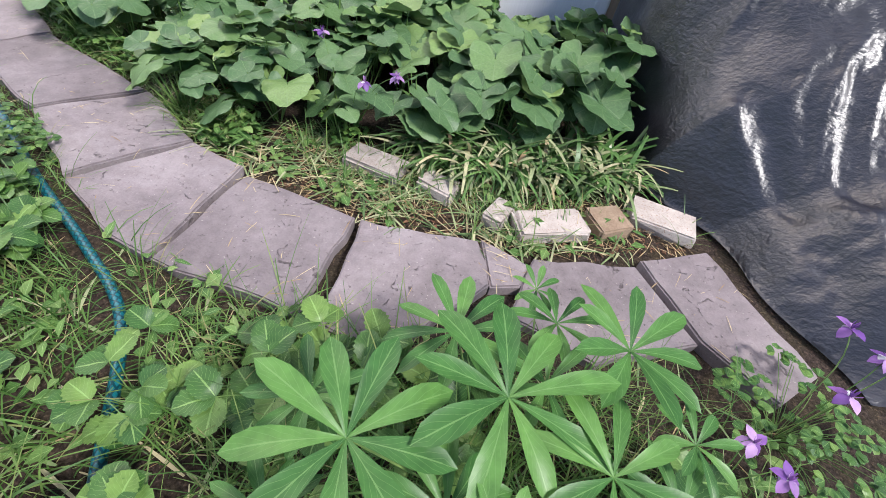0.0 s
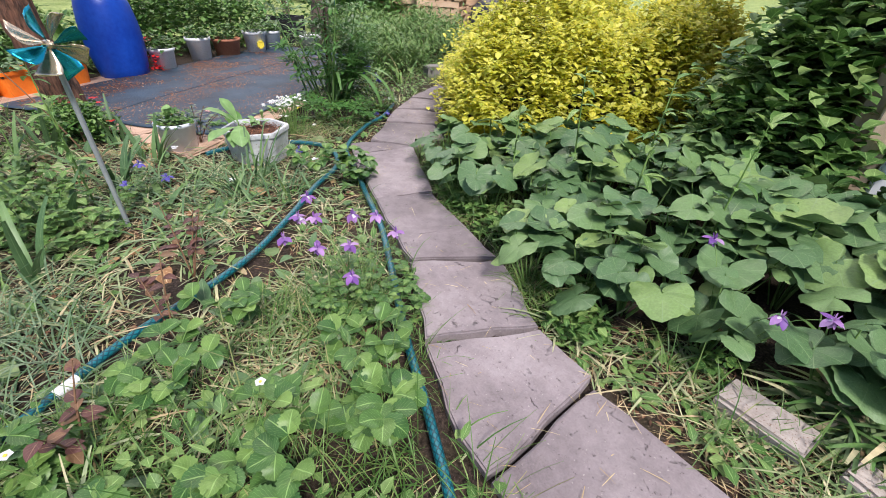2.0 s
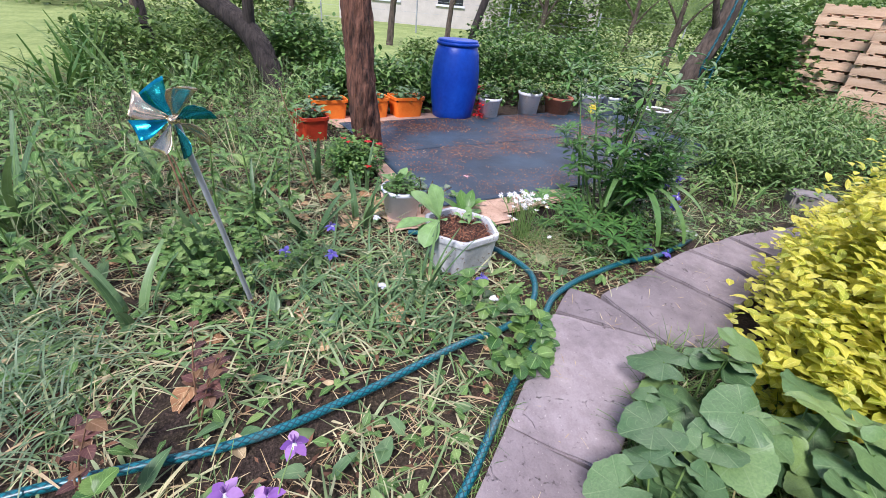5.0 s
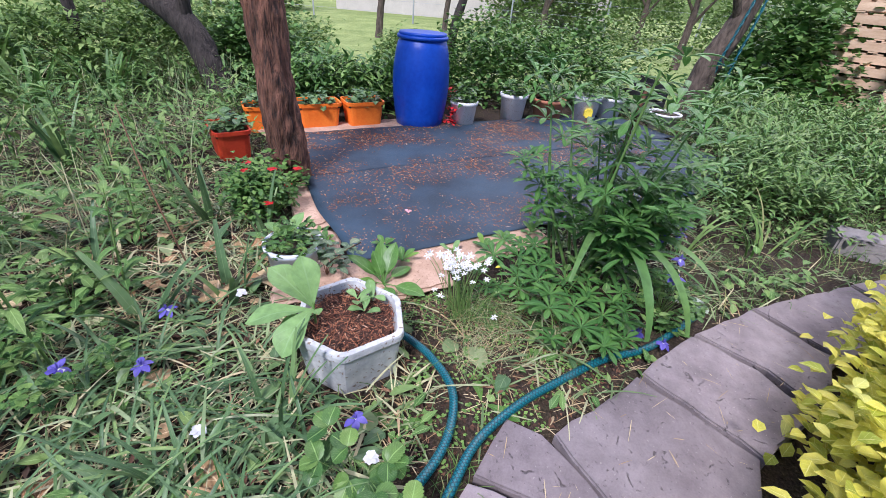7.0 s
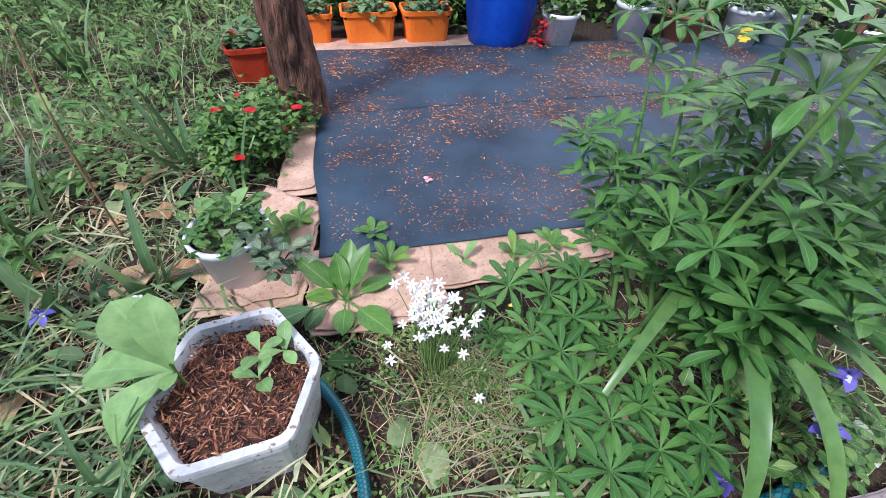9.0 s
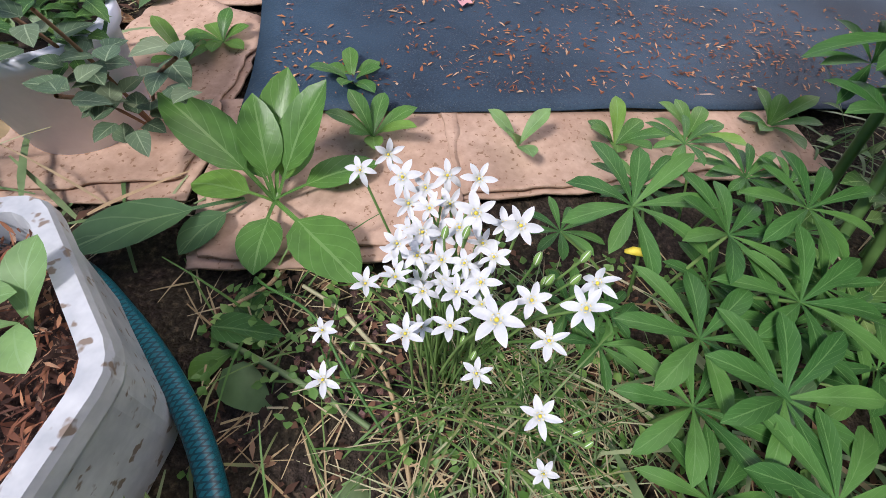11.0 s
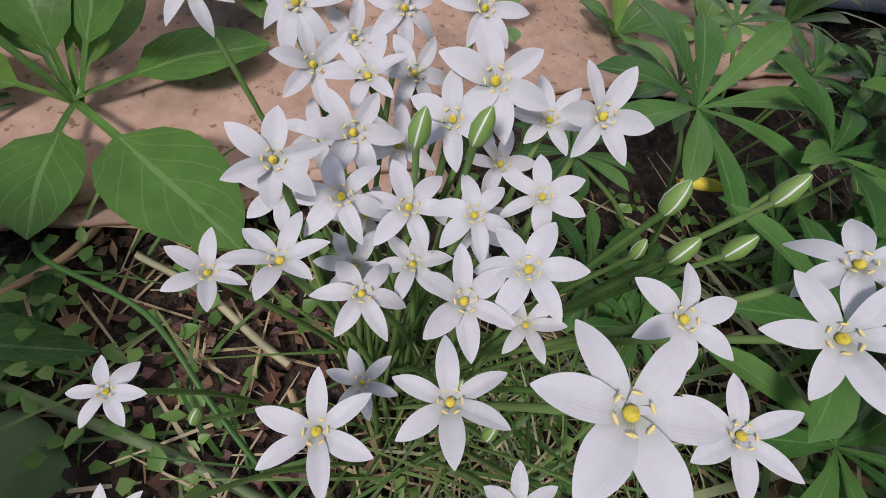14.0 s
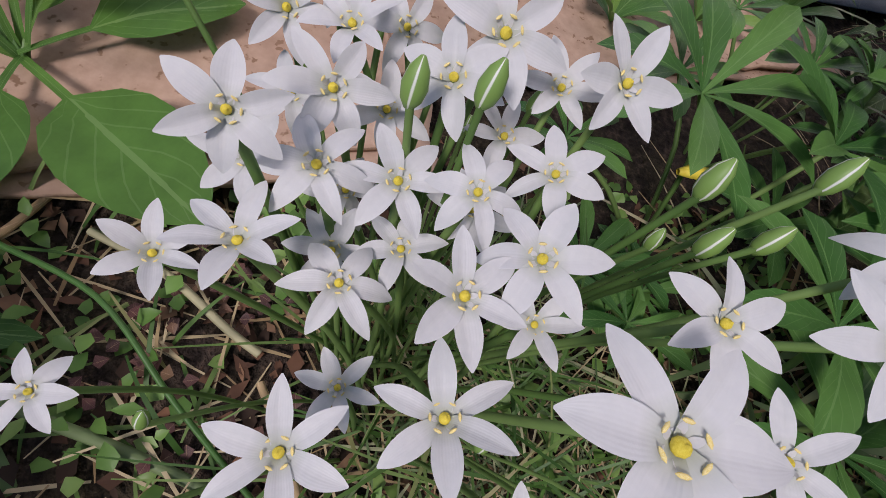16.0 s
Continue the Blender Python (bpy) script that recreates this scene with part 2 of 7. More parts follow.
M["orange"] = surface("orange", (0.78, 0.15, 0.012), (0.88, 0.23, 0.025), 5, 50, 0.45, 0.08)
M["red_plastic"] = surface("red_plastic", (0.42, 0.03, 0.015), (0.55, 0.06, 0.02), 5, 50, 0.45, 0.08)
M["terracotta"] = surface("terracotta", (0.36, 0.13, 0.07), (0.48, 0.21, 0.13), 8, 70, 0.8, 0.2)
M["bark_red"] = surface("bark_red", (0.018, 0.011, 0.009), (0.23, 0.105, 0.068), 24, 70, 0.9, 1.0, stretch=(1, 1, 0.18), depth=0.05)
M["bark_dark"] = surface("bark_dark", (0.012, 0.010, 0.009), (0.06, 0.048, 0.042), 16, 45, 0.9, 1.0, stretch=(1, 1, 0.25), depth=0.05)
M["bark_grey"] = surface("bark_grey", (0.035, 0.026, 0.02), (0.15, 0.115, 0.09), 16, 45, 0.9, 1.0, stretch=(1, 1, 0.25), depth=0.05)
M["film"] = surface("film", (0.005, 0.005, 0.009), (0.020, 0.020, 0.030), 5, 30, 0.37, 0.4, spec=1.0, stretch=(1, 2.2, 2.2), depth=0.03)
M["door_white"] = surface("door_white", (0.70, 0.72, 0.78), (0.80, 0.81, 0.86), 2, 40, 0.55, 0.1, stretch=(4, 1, 0.4))
M["beige_wood"] = surface("beige_wood", (0.42, 0.31, 0.22), (0.56, 0.43, 0.32), 4, 60, 0.75, 0.3, stretch=(6, 6, 0.5))
M["pallet_wood"] = surface("pallet_wood", (0.50, 0.33, 0.21), (0.68, 0.50, 0.35), 3, 40, 0.8, 0.3, stretch=(1, 4, 6), vary=0.3)
M["blue_metal"] = surface("blue_metal", (0.0, 0.22, 0.34), (0.02, 0.36, 0.46), 6, 60, 0.22, 0.05, metal=0.8)
M["gold_metal"] = surface("gold_metal", (0.55, 0.42, 0.28), (0.72, 0.6, 0.45), 6, 60, 0.22, 0.05, metal=0.8)
M["grey_metal"] = surface("grey_metal", (0.33, 0.35, 0.38), (0.46, 0.48, 0.52), 8, 60, 0.45, 0.05, metal=0.3)
M["house_wall"] = surface("house_wall", (0.50, 0.46, 0.42), (0.62, 0.57, 0.53), 2, 20, 0.9, 0.1)
M["dark_glass"] = surface("dark_glass", (0.02, 0.025, 0.03), (0.04, 0.045, 0.05), 2, 20, 0.1, 0.0)
M["roof"] = surface("roof", (0.10, 0.06, 0.05), (0.18, 0.10, 0.08), 2, 20, 0.9, 0.2)
M["concrete"] = surface("concrete", (0.17, 0.155, 0.15), (0.28, 0.26, 0.255), 5, 60, 0.9, 0.4)
M["black_plastic"] = surface("black_plastic", (0.015, 0.015, 0.017), (0.035, 0.035, 0.04), 5, 50, 0.4, 0.1)


def ground_material():
    m, nt, p = nodes_of("ground")
    tc = nt.nodes.new("ShaderNodeTexCoord")
    sx = nt.nodes.new("ShaderNodeSeparateXYZ")
    nt.links.new(tc.outputs["Object"], sx.inputs[0])
    fine, mid, big = noise_of(nt, 90, 4, 0.65), noise_of(nt, 11, 5, 0.6), noise_of(nt, 1.3, 3, 0.5)
    soil = ramp(nt, fine, [(0.3, (0.014, 0.010, 0.008)), (0.55, (0.058, 0.042, 0.034)), (0.75, (0.15, 0.10, 0.075))])
    mulch = ramp(nt, fine, [(0.3, (0.022, 0.017, 0.011)), (0.55, (0.06, 0.047, 0.03)), (0.75, (0.18, 0.13, 0.08))])
    col = mixed(nt, ramp(nt, mid, [(0.42, (0, 0, 0)), (0.58, (1, 1, 1))]), soil, mulch)
    lawn = ramp(nt, maths(nt, "MULTIPLY_ADD", mid, 0.5, maths(nt, "MULTIPLY", big, 0.5)), [(0.35, (0.17, 0.24, 0.07)), (0.65, (0.34, 0.40, 0.15))])
    edge = maths(nt, "ADD", maths(nt, "MINIMUM", maths(nt, "MINIMUM", sx.outputs[0], maths(nt, "SUBTRACT", -0.8, sx.outputs[1])), maths(nt, "SUBTRACT", sx.outputs[1], 6.0)), maths(nt, "MULTIPLY", big, 2.0))
    far = ramp(nt, maths(nt, "MULTIPLY_ADD", edge, -0.5, -3.9), [(0.0, (0, 0, 0)), (0.6, (1, 1, 1))])
    nt.links.new(mixed(nt, far, col, lawn), p.inputs["Base Color"])
    p.inputs["Roughness"].default_value = 0.95
    p.inputs["Specular IOR Level"].default_value = 0.2
    bumped(nt, p, maths(nt, "ADD", fine, mid), 0.9, 0.02)
    return m


M["ground"] = ground_material()

# ---- mesh helpers ----
RNG = np.random.default_rng(7)


def mesh_of(name, V, F, material, uv=None, smooth=True):
    """A mesh from arrays of vertices and of quads."""
    V, F = np.asarray(V, np.float32), np.asarray(F, np.int32)
    me = bpy.data.meshes.new(name)
    me.vertices.add(len(V))
    me.vertices.foreach_set("co", V.ravel())
    me.loops.add(F.size)
    me.loops.foreach_set("vertex_index", F.ravel())
    me.polygons.add(len(F))
    me.polygons.foreach_set("loop_start", np.arange(0, F.size, F.shape[1], dtype=np.int32))
    if uv is not None:
        me.uv_layers.new(name="UVMap").data.foreach_set("uv", np.asarray(uv, np.float32)[F.ravel()].ravel())
    me.update(calc_edges=True)
    me.validate()
    me.polygons.foreach_set("use_smooth", np.full(len(F), smooth))
    me.materials.append(material)
    return me


def joined(pieces):
    V, F, U, k = [], [], [], 0
    for v, f, u in pieces:
        V.append(v), F.append(f + k), U.append(u)
        k += len(v)
    return np.concatenate(V), np.concatenate(F), np.concatenate(U)


def empty(name, at=(0, 0, 0), rz=0):
    ob = new(name)
    ob.empty_display_size = 0.05
    ob.matrix_basis = pose(*at, 0, 0, rz)
    return ob


def put(name, me, parent=None, label="", m=None):
    ob = new(name, me)
    if parent:
        ob.parent = parent
    if m is not None:
        ob.matrix_basis = m
    if label:
        ob["label"] = label
    return ob


def part(name, bm, material, parent=None, label="", smooth=False, m=None):
    me = bpy.data.meshes.new(name)
    bm.normal_update()
    bm.to_mesh(me)
    bm.free()
    me.materials.append(material)
    if smooth:
        me.polygons.foreach_set("use_smooth", np.full(len(me.polygons), True))
    return put(name, me, parent, label, m)


SHAPES = {
    "blade": lambda u: np.clip(1.15 - u, 0, 1) ** 0.6 * np.clip(0.5 + 3 * u, 0, 1),
    "toothed": lambda u: (np.sin(np.pi * np.clip(u, 0, 1) ** 0.95) ** 0.55 + 0.01) * (1 + 0.09 * np.sign(np.sin(44 * u))),
    "lance": lambda u: np.sin(np.pi * np.clip(u, 0, 1) ** 0.85) ** 0.9 + 0.01,
    "ovate": lambda u: np.sin(np.pi * np.clip(u, 0, 1) ** 0.62) ** 0.8 + 0.01,
    "spoon": lambda u: np.sin(np.pi * np.clip(u, 0, 1) ** 1.7) ** 0.75 + 0.07 * (u < 0.9),
    "paddle": lambda u: np.where(u < 0.34, 0.09, np.sin(np.pi * np.clip((u - 0.30) / 0.70, 0.02, 1) ** 0.85) ** 0.7 + 0.02),
    "stem": lambda u: 1 - 0.5 * u,
}


def foliage(P, yaw, pitch, droop, L, W, shape="blade", nu=4, nv=1, fold=0.25, roll=0.0, wave=0.0):
    """Many leaves at once: base points, heading, rise above level and bend (radians), length and half width (metres)."""
    P = np.asarray(P, float).reshape(-1, 3)
    n = len(P)
    yaw, pitch, droop, L, W, roll = (np.broadcast_to(np.asarray(a, float), (n,)) for a in (yaw, pitch, droop, L, W, roll))
    u = np.linspace(0, 1, nu + 1)
    v = np.linspace(-1, 1, 2 * nv + 1) if nv > 0 else np.array([-1.0, 1.0])
    th = pitch[:, None] - droop[:, None] * u[None, :]
    step = L[:, None] / nu
    cx = np.concatenate([np.zeros((n, 1)), np.cumsum(np.cos((th[:, 1:] + th[:, :-1]) / 2) * step, 1)], 1)
    cz = np.concatenate([np.zeros((n, 1)), np.cumsum(np.sin((th[:, 1:] + th[:, :-1]) / 2) * step, 1)], 1)
    w = SHAPES[shape](u)
    y = W[:, None, None] * w[None, :, None] * v[None, None, :]
    zo = np.abs(y) * fold + y * np.tan(roll)[:, None, None]
    if wave:
        ph = RNG.random((n, 1, 1)) * 6.28
        zo = zo + wave * L[:, None, None] * np.sin(ph + u[None, :, None] * 9 + 2.2 * v[None, None, :]) * w[None, :, None]
    x = cx[:, :, None] - np.sin(th)[:, :, None] * zo
    z = cz[:, :, None] + np.cos(th)[:, :, None] * zo
    cy, sy = np.cos(yaw)[:, None, None], np.sin(yaw)[:, None, None]
    V = np.stack([P[:, 0, None, None] + x * cy - y * sy, P[:, 1, None, None] + x * sy + y * cy, P[:, 2, None, None] + z], -1).reshape(-1, 3)
    nvv = len(v)
    i, j = np.meshgrid(np.arange(nu), np.arange(nvv - 1), indexing="ij")
    q = np.stack([i * nvv + j, (i + 1) * nvv + j, (i + 1) * nvv + j + 1, i * nvv + j + 1], -1).reshape(-1, 4)
    F = (q[None] + (np.arange(n) * (nu + 1) * nvv)[:, None, None]).reshape(-1, 4)
    uv = np.stack(np.broadcast_arrays(u[:, None], (v[None, :] + 1) / 2), -1).reshape(-1, 2)
    return V, F, np.tile(uv, (n, 1))


def tube(points, radii, sides=6, close=True):
    """A tube along points."""
    pts = [Vector(p) for p in points]
    rad = radii if hasattr(radii, "__len__") else [radii] * len(pts)
    V, F, U = [], [], []
    ref = Vector((0.31, 0.17, 0.94))
    for k, p in enumerate(pts):
        d = (pts[min(k + 1, len(pts) - 1)] - pts[max(k - 1, 0)]).normalized()
        a = d.cross(ref if abs(d.dot(ref)) < 0.95 else Vector((1, 0, 0))).normalized()
        b = d.cross(a)
        for s in range(sides):
            c = 2 * math.pi * s / sides
            V.append(p + (a * math.cos(c) + b * math.sin(c)) * rad[k])
            U.append((k / max(1, len(pts) - 1), s / sides))
    for k in range(len(pts) - 1):
        for s in range(sides):
            t = (s + 1) % sides
            F.append((k * sides + s, k * sides + t, (k + 1) * sides + t, (k + 1) * sides + s))
    return np.array([tuple(v) for v in V]), np.array(F), np.array(U)


def spline(points, n=60):
    """A smooth line through points."""
    p = [Vector(q) for q in points]
    out = []
    for i in range(len(p) - 1):
        a, b, c, d = p[max(i - 1, 0)], p[i], p[i + 1], p[min(i + 2, len(p) - 1)]
        m = max(2, n // (len(p) - 1))
        for k in range(m):
            t = k / m
            out.append(0.5 * ((2 * b) + (c - a) * t + (2 * a - 5 * b + 4 * c - d) * t * t + (3 * b - a - 3 * c + d) * t ** 3))
    return out + [p[-1]]


def lathe(profile, sides=28, squash=None):
    """A turned shape from (radius, height) pairs."""
    bm = bmesh.new()
    rings = []
    for r, z in profile:
        rings.append([bm.verts.new((r * math.cos(2 * math.pi * s / sides), r * math.sin(2 * math.pi * s / sides), z)) for s in range(sides)])
    for a, b in zip(rings, rings[1:]):
        for s in range(sides):
            bm.faces.new((a[s], a[(s + 1) % sides], b[(s + 1) % sides], b[s]))
    if profile[0][0] > 0:
        bm.faces.new(rings[0][::-1])
    return bm


def box(x, y, z, bevel=0.0, taper=1.0):
    bm = bmesh.new()
    bmesh.ops.create_cube(bm, size=1)
    for v in bm.verts:
        k = 1.0 if v.co.z > 0 else taper
        v.co = Vector((v.co.x * x * k, v.co.y * y * k, (v.co.z + 0.5) * z))
    if bevel:
        bmesh.ops.bevel(bm, geom=bm.edges[:], offset=bevel, segments=2, affect="EDGES")
    return bm


def prism(poly, z0, z1, bevel=0.006, rough=0.0):
    """A slab of stone with the outline poly."""
    bm = bmesh.new()
    pts = []
    for i, a in enumerate(poly):
        b = poly[(i + 1) % len(poly)]
        n = max(1, int(math.dist(a, b) / 0.09))
        for k in range(n):
            t = k / n
            x, y = a[0] + (b[0] - a[0]) * t, a[1] + (b[1] - a[1]) * t
            pts.append((x + random.uniform(-rough, rough), y + random.uniform(-rough, rough)))
    vs = [bm.verts.new((x, y, z1 + random.uniform(-rough, rough) * 0.3)) for x, y in pts]
    f = bm.faces.new(vs)
    if f.normal.z < 0:
        f.normal_flip()
    r = bmesh.ops.extrude_face_region(bm, geom=[f])
    for v in [g for g in r["geom"] if isinstance(g, bmesh.types.BMVert)]:
        v.co.z = z0
    bm.normal_update()
    bmesh.ops.recalc_face_normals(bm, faces=bm.faces[:])
    top = [e for e in bm.edges if all(v.co.z > (z0 + z1) / 2 for v in e.verts)]
    if bevel:
        bmesh.ops.bevel(bm, geom=top, offset=bevel, segments=2, affect="EDGES")
    return bm


def inside(x, y, poly):
    """Which of the points lie in the outline."""
    r = np.zeros(np.shape(x), bool)
    for i in range(len(poly)):
        (x1, y1), (x2, y2) = poly[i], poly[(i + 1) % len(poly)]
        if y1 != y2:
            r ^= ((y1 > y) != (y2 > y)) & (x < (x2 - x1) * (y - y1) / (y2 - y1) + x1)
    return r

# ---- ground and path ----
def gz(x, y):
    """The height of the soil."""
    return -0.012 + 0.010 * np.sin(3.1 * x + 1.7 * y) * np.sin(2.3 * y - 1.1 * x) + 0.006 * np.sin(9 * x - 4 * y) * np.sin(8 * y + 3 * x)


def make_ground():
    xs = np.concatenate([-np.geomspace(160, 10.4, 14), np.arange(-10, 2.6, 0.07), np.geomspace(3, 160, 14)])
    ys = np.concatenate([-np.geomspace(160, 3.4, 14), np.arange(-3, 8.1, 0.07), np.geomspace(8.6, 160, 14)])
    X, Y = np.meshgrid(xs, ys, indexing="ij")
    near = (X > -10.2) & (X < 2.8) & (Y > -3.2) & (Y < 8.3)
    Z = np.where(near, gz(X, Y), -0.02)
    n, m = X.shape
    i, j = np.meshgrid(np.arange(n - 1), np.arange(m - 1), indexing="ij")
    F = np.stack([i * m + j, (i + 1) * m + j, (i + 1) * m + j + 1, i * m + j + 1], -1).reshape(-1, 4)
    ob = put("ground", mesh_of("ground", np.stack([X, Y, Z], -1).reshape(-1, 3), F, M["ground"]))
    tagged(ob, "dark garden soil with dry mulch, lawn farther off", "ground", kind="structure")


make_ground()

SLABS = []


def slab(*poly):
    SLABS.append(poly)


slab((0.68, 1.61), (0.99, 1.76), (1.24, 1.24), (1.06, 1.10), (0.85, 1.27))
slab((0.23, 1.47), (0.65, 1.58), (0.83, 1.27), (0.45, 1.08), (0.15, 1.18))
slab((0.02, 1.50), (0.21, 1.44), (0.19, 1.31), (0.08, 1.28))
slab((-0.46, 1.45), (0.0, 1.49), (0.06, 1.28), (-0.23, 0.92), (-0.45, 0.98))
slab((-0.99, 1.56), (-0.49, 1.46), (-0.54, 0.99), (-1.05, 1.05))
slab((-1.55, 1.29), (-1.27, 1.66), (-1.02, 1.59), (-1.07, 1.06), (-1.22, 1.09))
slab((-1.98, 1.63), (-1.68, 1.95), (-1.30, 1.68), (-1.58, 1.32))
slab((-2.62, 1.94), (-2.43, 2.25), (-1.72, 1.97), (-2.01, 1.65))
slab((-3.29, 2.28), (-3.12, 2.74), (-2.46, 2.27), (-2.64, 1.95))
slab((-3.54, 2.44), (-3.48, 2.565), (-3.13, 2.765), (-3.32, 2.31))
slab((-3.47, 2.60), (-3.75, 3.01), (-3.42, 3.31), (-3.10, 3.10), (-3.11, 2.80))
slab((-3.78, 3.04), (-4.03, 3.38), (-3.83, 3.58), (-3.62, 3.66), (-3.42, 3.34))
slab((-4.05, 3.41), (-4.24, 3.80), (-3.92, 4.0), (-3.66, 3.70), (-3.83, 3.61))
slab((-4.26, 3.83), (-4.54, 4.58), (-4.2, 4.70), (-3.92, 4.03))
slab((-4.56, 4.62), (-4.76, 5.22), (-4.40, 5.42), (-4.22, 4.74))

MAT_C, MAT_U, MAT_V = Vector((-4.46, 1.71)), Vector((-0.89, -0.455)), Vector((-0.455, 0.89))


def on_mat(u, v):
    p = MAT_C + MAT_U * u + MAT_V * v
    return p.x, p.y


MAT = [on_mat(0, 0), on_mat(2.32, 0), on_mat(2.34, 4.4), on_mat(0.05, 1.55)]
MAT_ZONE = [on_mat(0, -0.02), on_mat(2.45, -0.1), on_mat(2.4, 4.3), on_mat(0.4, 4.2), on_mat(0, 1.4)]
CARD = [[on_mat(-0.37, -0.035), on_mat(-0.365, 0.46), on_mat(0.05, 0.46), on_mat(0.05, -0.05)],
        [on_mat(-0.24, 0.40), on_mat(-0.19, 1.25), on_mat(0.06, 1.25), on_mat(0.06, 0.40)],
        [on_mat(-0.22, -0.46), on_mat(-0.22, -0.06), on_mat(0.35, 0.02), on_mat(0.55, -0.24)],
        [on_mat(0.45, -0.20), on_mat(0.45, 0.03), on_mat(1.30, 0.03), on_mat(1.25, -0.14)],
        [on_mat(2.18, -0.10), on_mat(2.18, 1.35), on_mat(2.62, 1.35), on_mat(2.62, -0.20)]]
PLANTER = [(-4.08, 1.795), (-3.955, 2.015), (-3.735, 2.05), (-3.59, 1.84), (-3.69, 1.645), (-3.945, 1.615)]


def free(x, y, slabs=True, sheet=True, planter=True):
    """Where plants may stand."""
    ok = np.ones(np.shape(x), bool)
    if slabs:
        for s in SLABS:
            ok &= ~inside(x, y, s)
    if sheet:
        ok &= ~inside(x, y, MAT_ZONE)
        for c in CARD:
            ok &= ~inside(x, y, c)
    if planter:
        ok &= ~inside(x, y, PLANTER) & (np.hypot(x + 4.31, y - 1.455) > 0.15)
    return ok


def points_in(poly, n, **kw):
    p = np.array(poly)
    lo, hi = p.min(0), p.max(0)
    out = np.zeros((0, 2))
    while len(out) < n:
        q = lo + RNG.random((n * 2, 2)) * (hi - lo)
        q = q[inside(q[:, 0], q[:, 1], poly)]
        out = np.concatenate([out, q[free(q[:, 0], q[:, 1], **kw)]])
    out = out[:n]
    return np.column_stack([out, gz(out[:, 0], out[:, 1])])


def rnd(n, a, b):
    return a + RNG.random(n) * (b - a)


# ---- shed, covered heap ----
shed = empty("shed", (-0.56, 3.62, 0), 6)
part("wall", box(3.4, 0.10, 2.5), M["beige_wood"], shed, m=pose(1.72, 0.10, 0))
side = part("side_wall", box(0.10, 2.0, 2.5), M["beige_wood"], shed, m=pose(-0.03, 1.10, 0))
door = part("door", box(1.02, 0.035, 2.05, 0.006), M["door_white"], shed, "white painted door", m=pose(0.62, 0.02, 0.10))
part("board", box(0.09, 0.012, 2.0, 0.004), M["door_white"], door, m=pose(-0.455, -0.026, 0.02))
part("board", box(0.09, 0.012, 2.0, 0.004), M["door_white"], door, m=pose(0.455, -0.026, 0.02))
part("jamb", box(0.10, 0.05, 2.3, 0.006), M["beige_wood"], shed, m=pose(0.045, 0.02, 0))
part("roof", box(4.0, 2.4, 0.08, 0.01), M["roof"], shed, m=pose(1.6, 1.15, 2.5, 6))
tagged(shed, "beige wooden garden shed with a white painted door", "shed")


def make_heap():
    n = 230
    xs, ys = np.linspace(0.45, 3.4, n), np.linspace(1.2, 3.55, n)
    X, Y = np.meshgrid(xs, ys, indexing="ij")
    edge = np.interp(Y, [1.2, 1.5, 1.95, 2.25, 2.8, 3.55], [1.42, 1.27, 1.03, 0.74, 0.6, 0.55])
    d = X - edge + 0.03 * np.sin(9 * Y)
    h = (0.50 + 0.2 * np.clip((X - 1.1) / 1.5, 0, 1) + 0.90 * np.clip((Y - 1.9) / 1.15, 0, 1) ** 1.2) * (1 - np.exp(-np.clip(d, 0, 9) * (3.6 + 7 * np.clip(Y - 2.3, 0, 1)))) * np.clip((Y - 1.15) * 1.6, 0, 1) ** 0.7
    wr = np.zeros_like(X)
    for k in range(n):
        for j in range(n):
            v = Vector((X[k, j] * 3.6 + Y[k, j] * 1.6, Y[k, j] * 2.0 - X[k, j] * 0.9, 0.3))
            w = Vector((noise.noise(v * 0.8), noise.noise(v * 0.8 + Vector((7, 3, 1))), 0))
            wr[k, j] = 0.5 - abs(noise.noise(v * 1.3 + w * 1.6)) + 0.34 * (0.5 - abs(noise.noise(v * 2.9 + w * 2))) + 0.15 * (0.5 - abs(noise.noise(v * 6.1 + w * 3))) + 0.05 * (0.5 - abs(noise.noise(v * 12 + w * 4)))
    ridge = 0.5 - np.abs(np.sin(Y * 5.2 + 0.5 * np.sin(2.3 * X) + 1.2 * wr))
    Z = np.maximum(0.012, h + (0.10 * wr + 0.05 * ridge * np.clip((Y - 1.7) * 1.5, 0, 1)) * np.clip(d * 5, 0.15, 1))
    Xs = np.maximum(X, edge + 0.03 * np.sin(11 * Y))
    i, j = np.meshgrid(np.arange(n - 1), np.arange(n - 1), indexing="ij")
    F = np.stack([i * n + j, (i + 1) * n + j, (i + 1) * n + j + 1, i * n + j + 1], -1).reshape(-1, 4)
    ob = put("plastic_sheet", mesh_of("plastic_sheet", np.stack([Xs, Y, Z], -1).reshape(-1, 3), F, M["film"]))
    tagged(ob, "wrinkled shiny black plastic sheet over a heap", "plastic sheet")


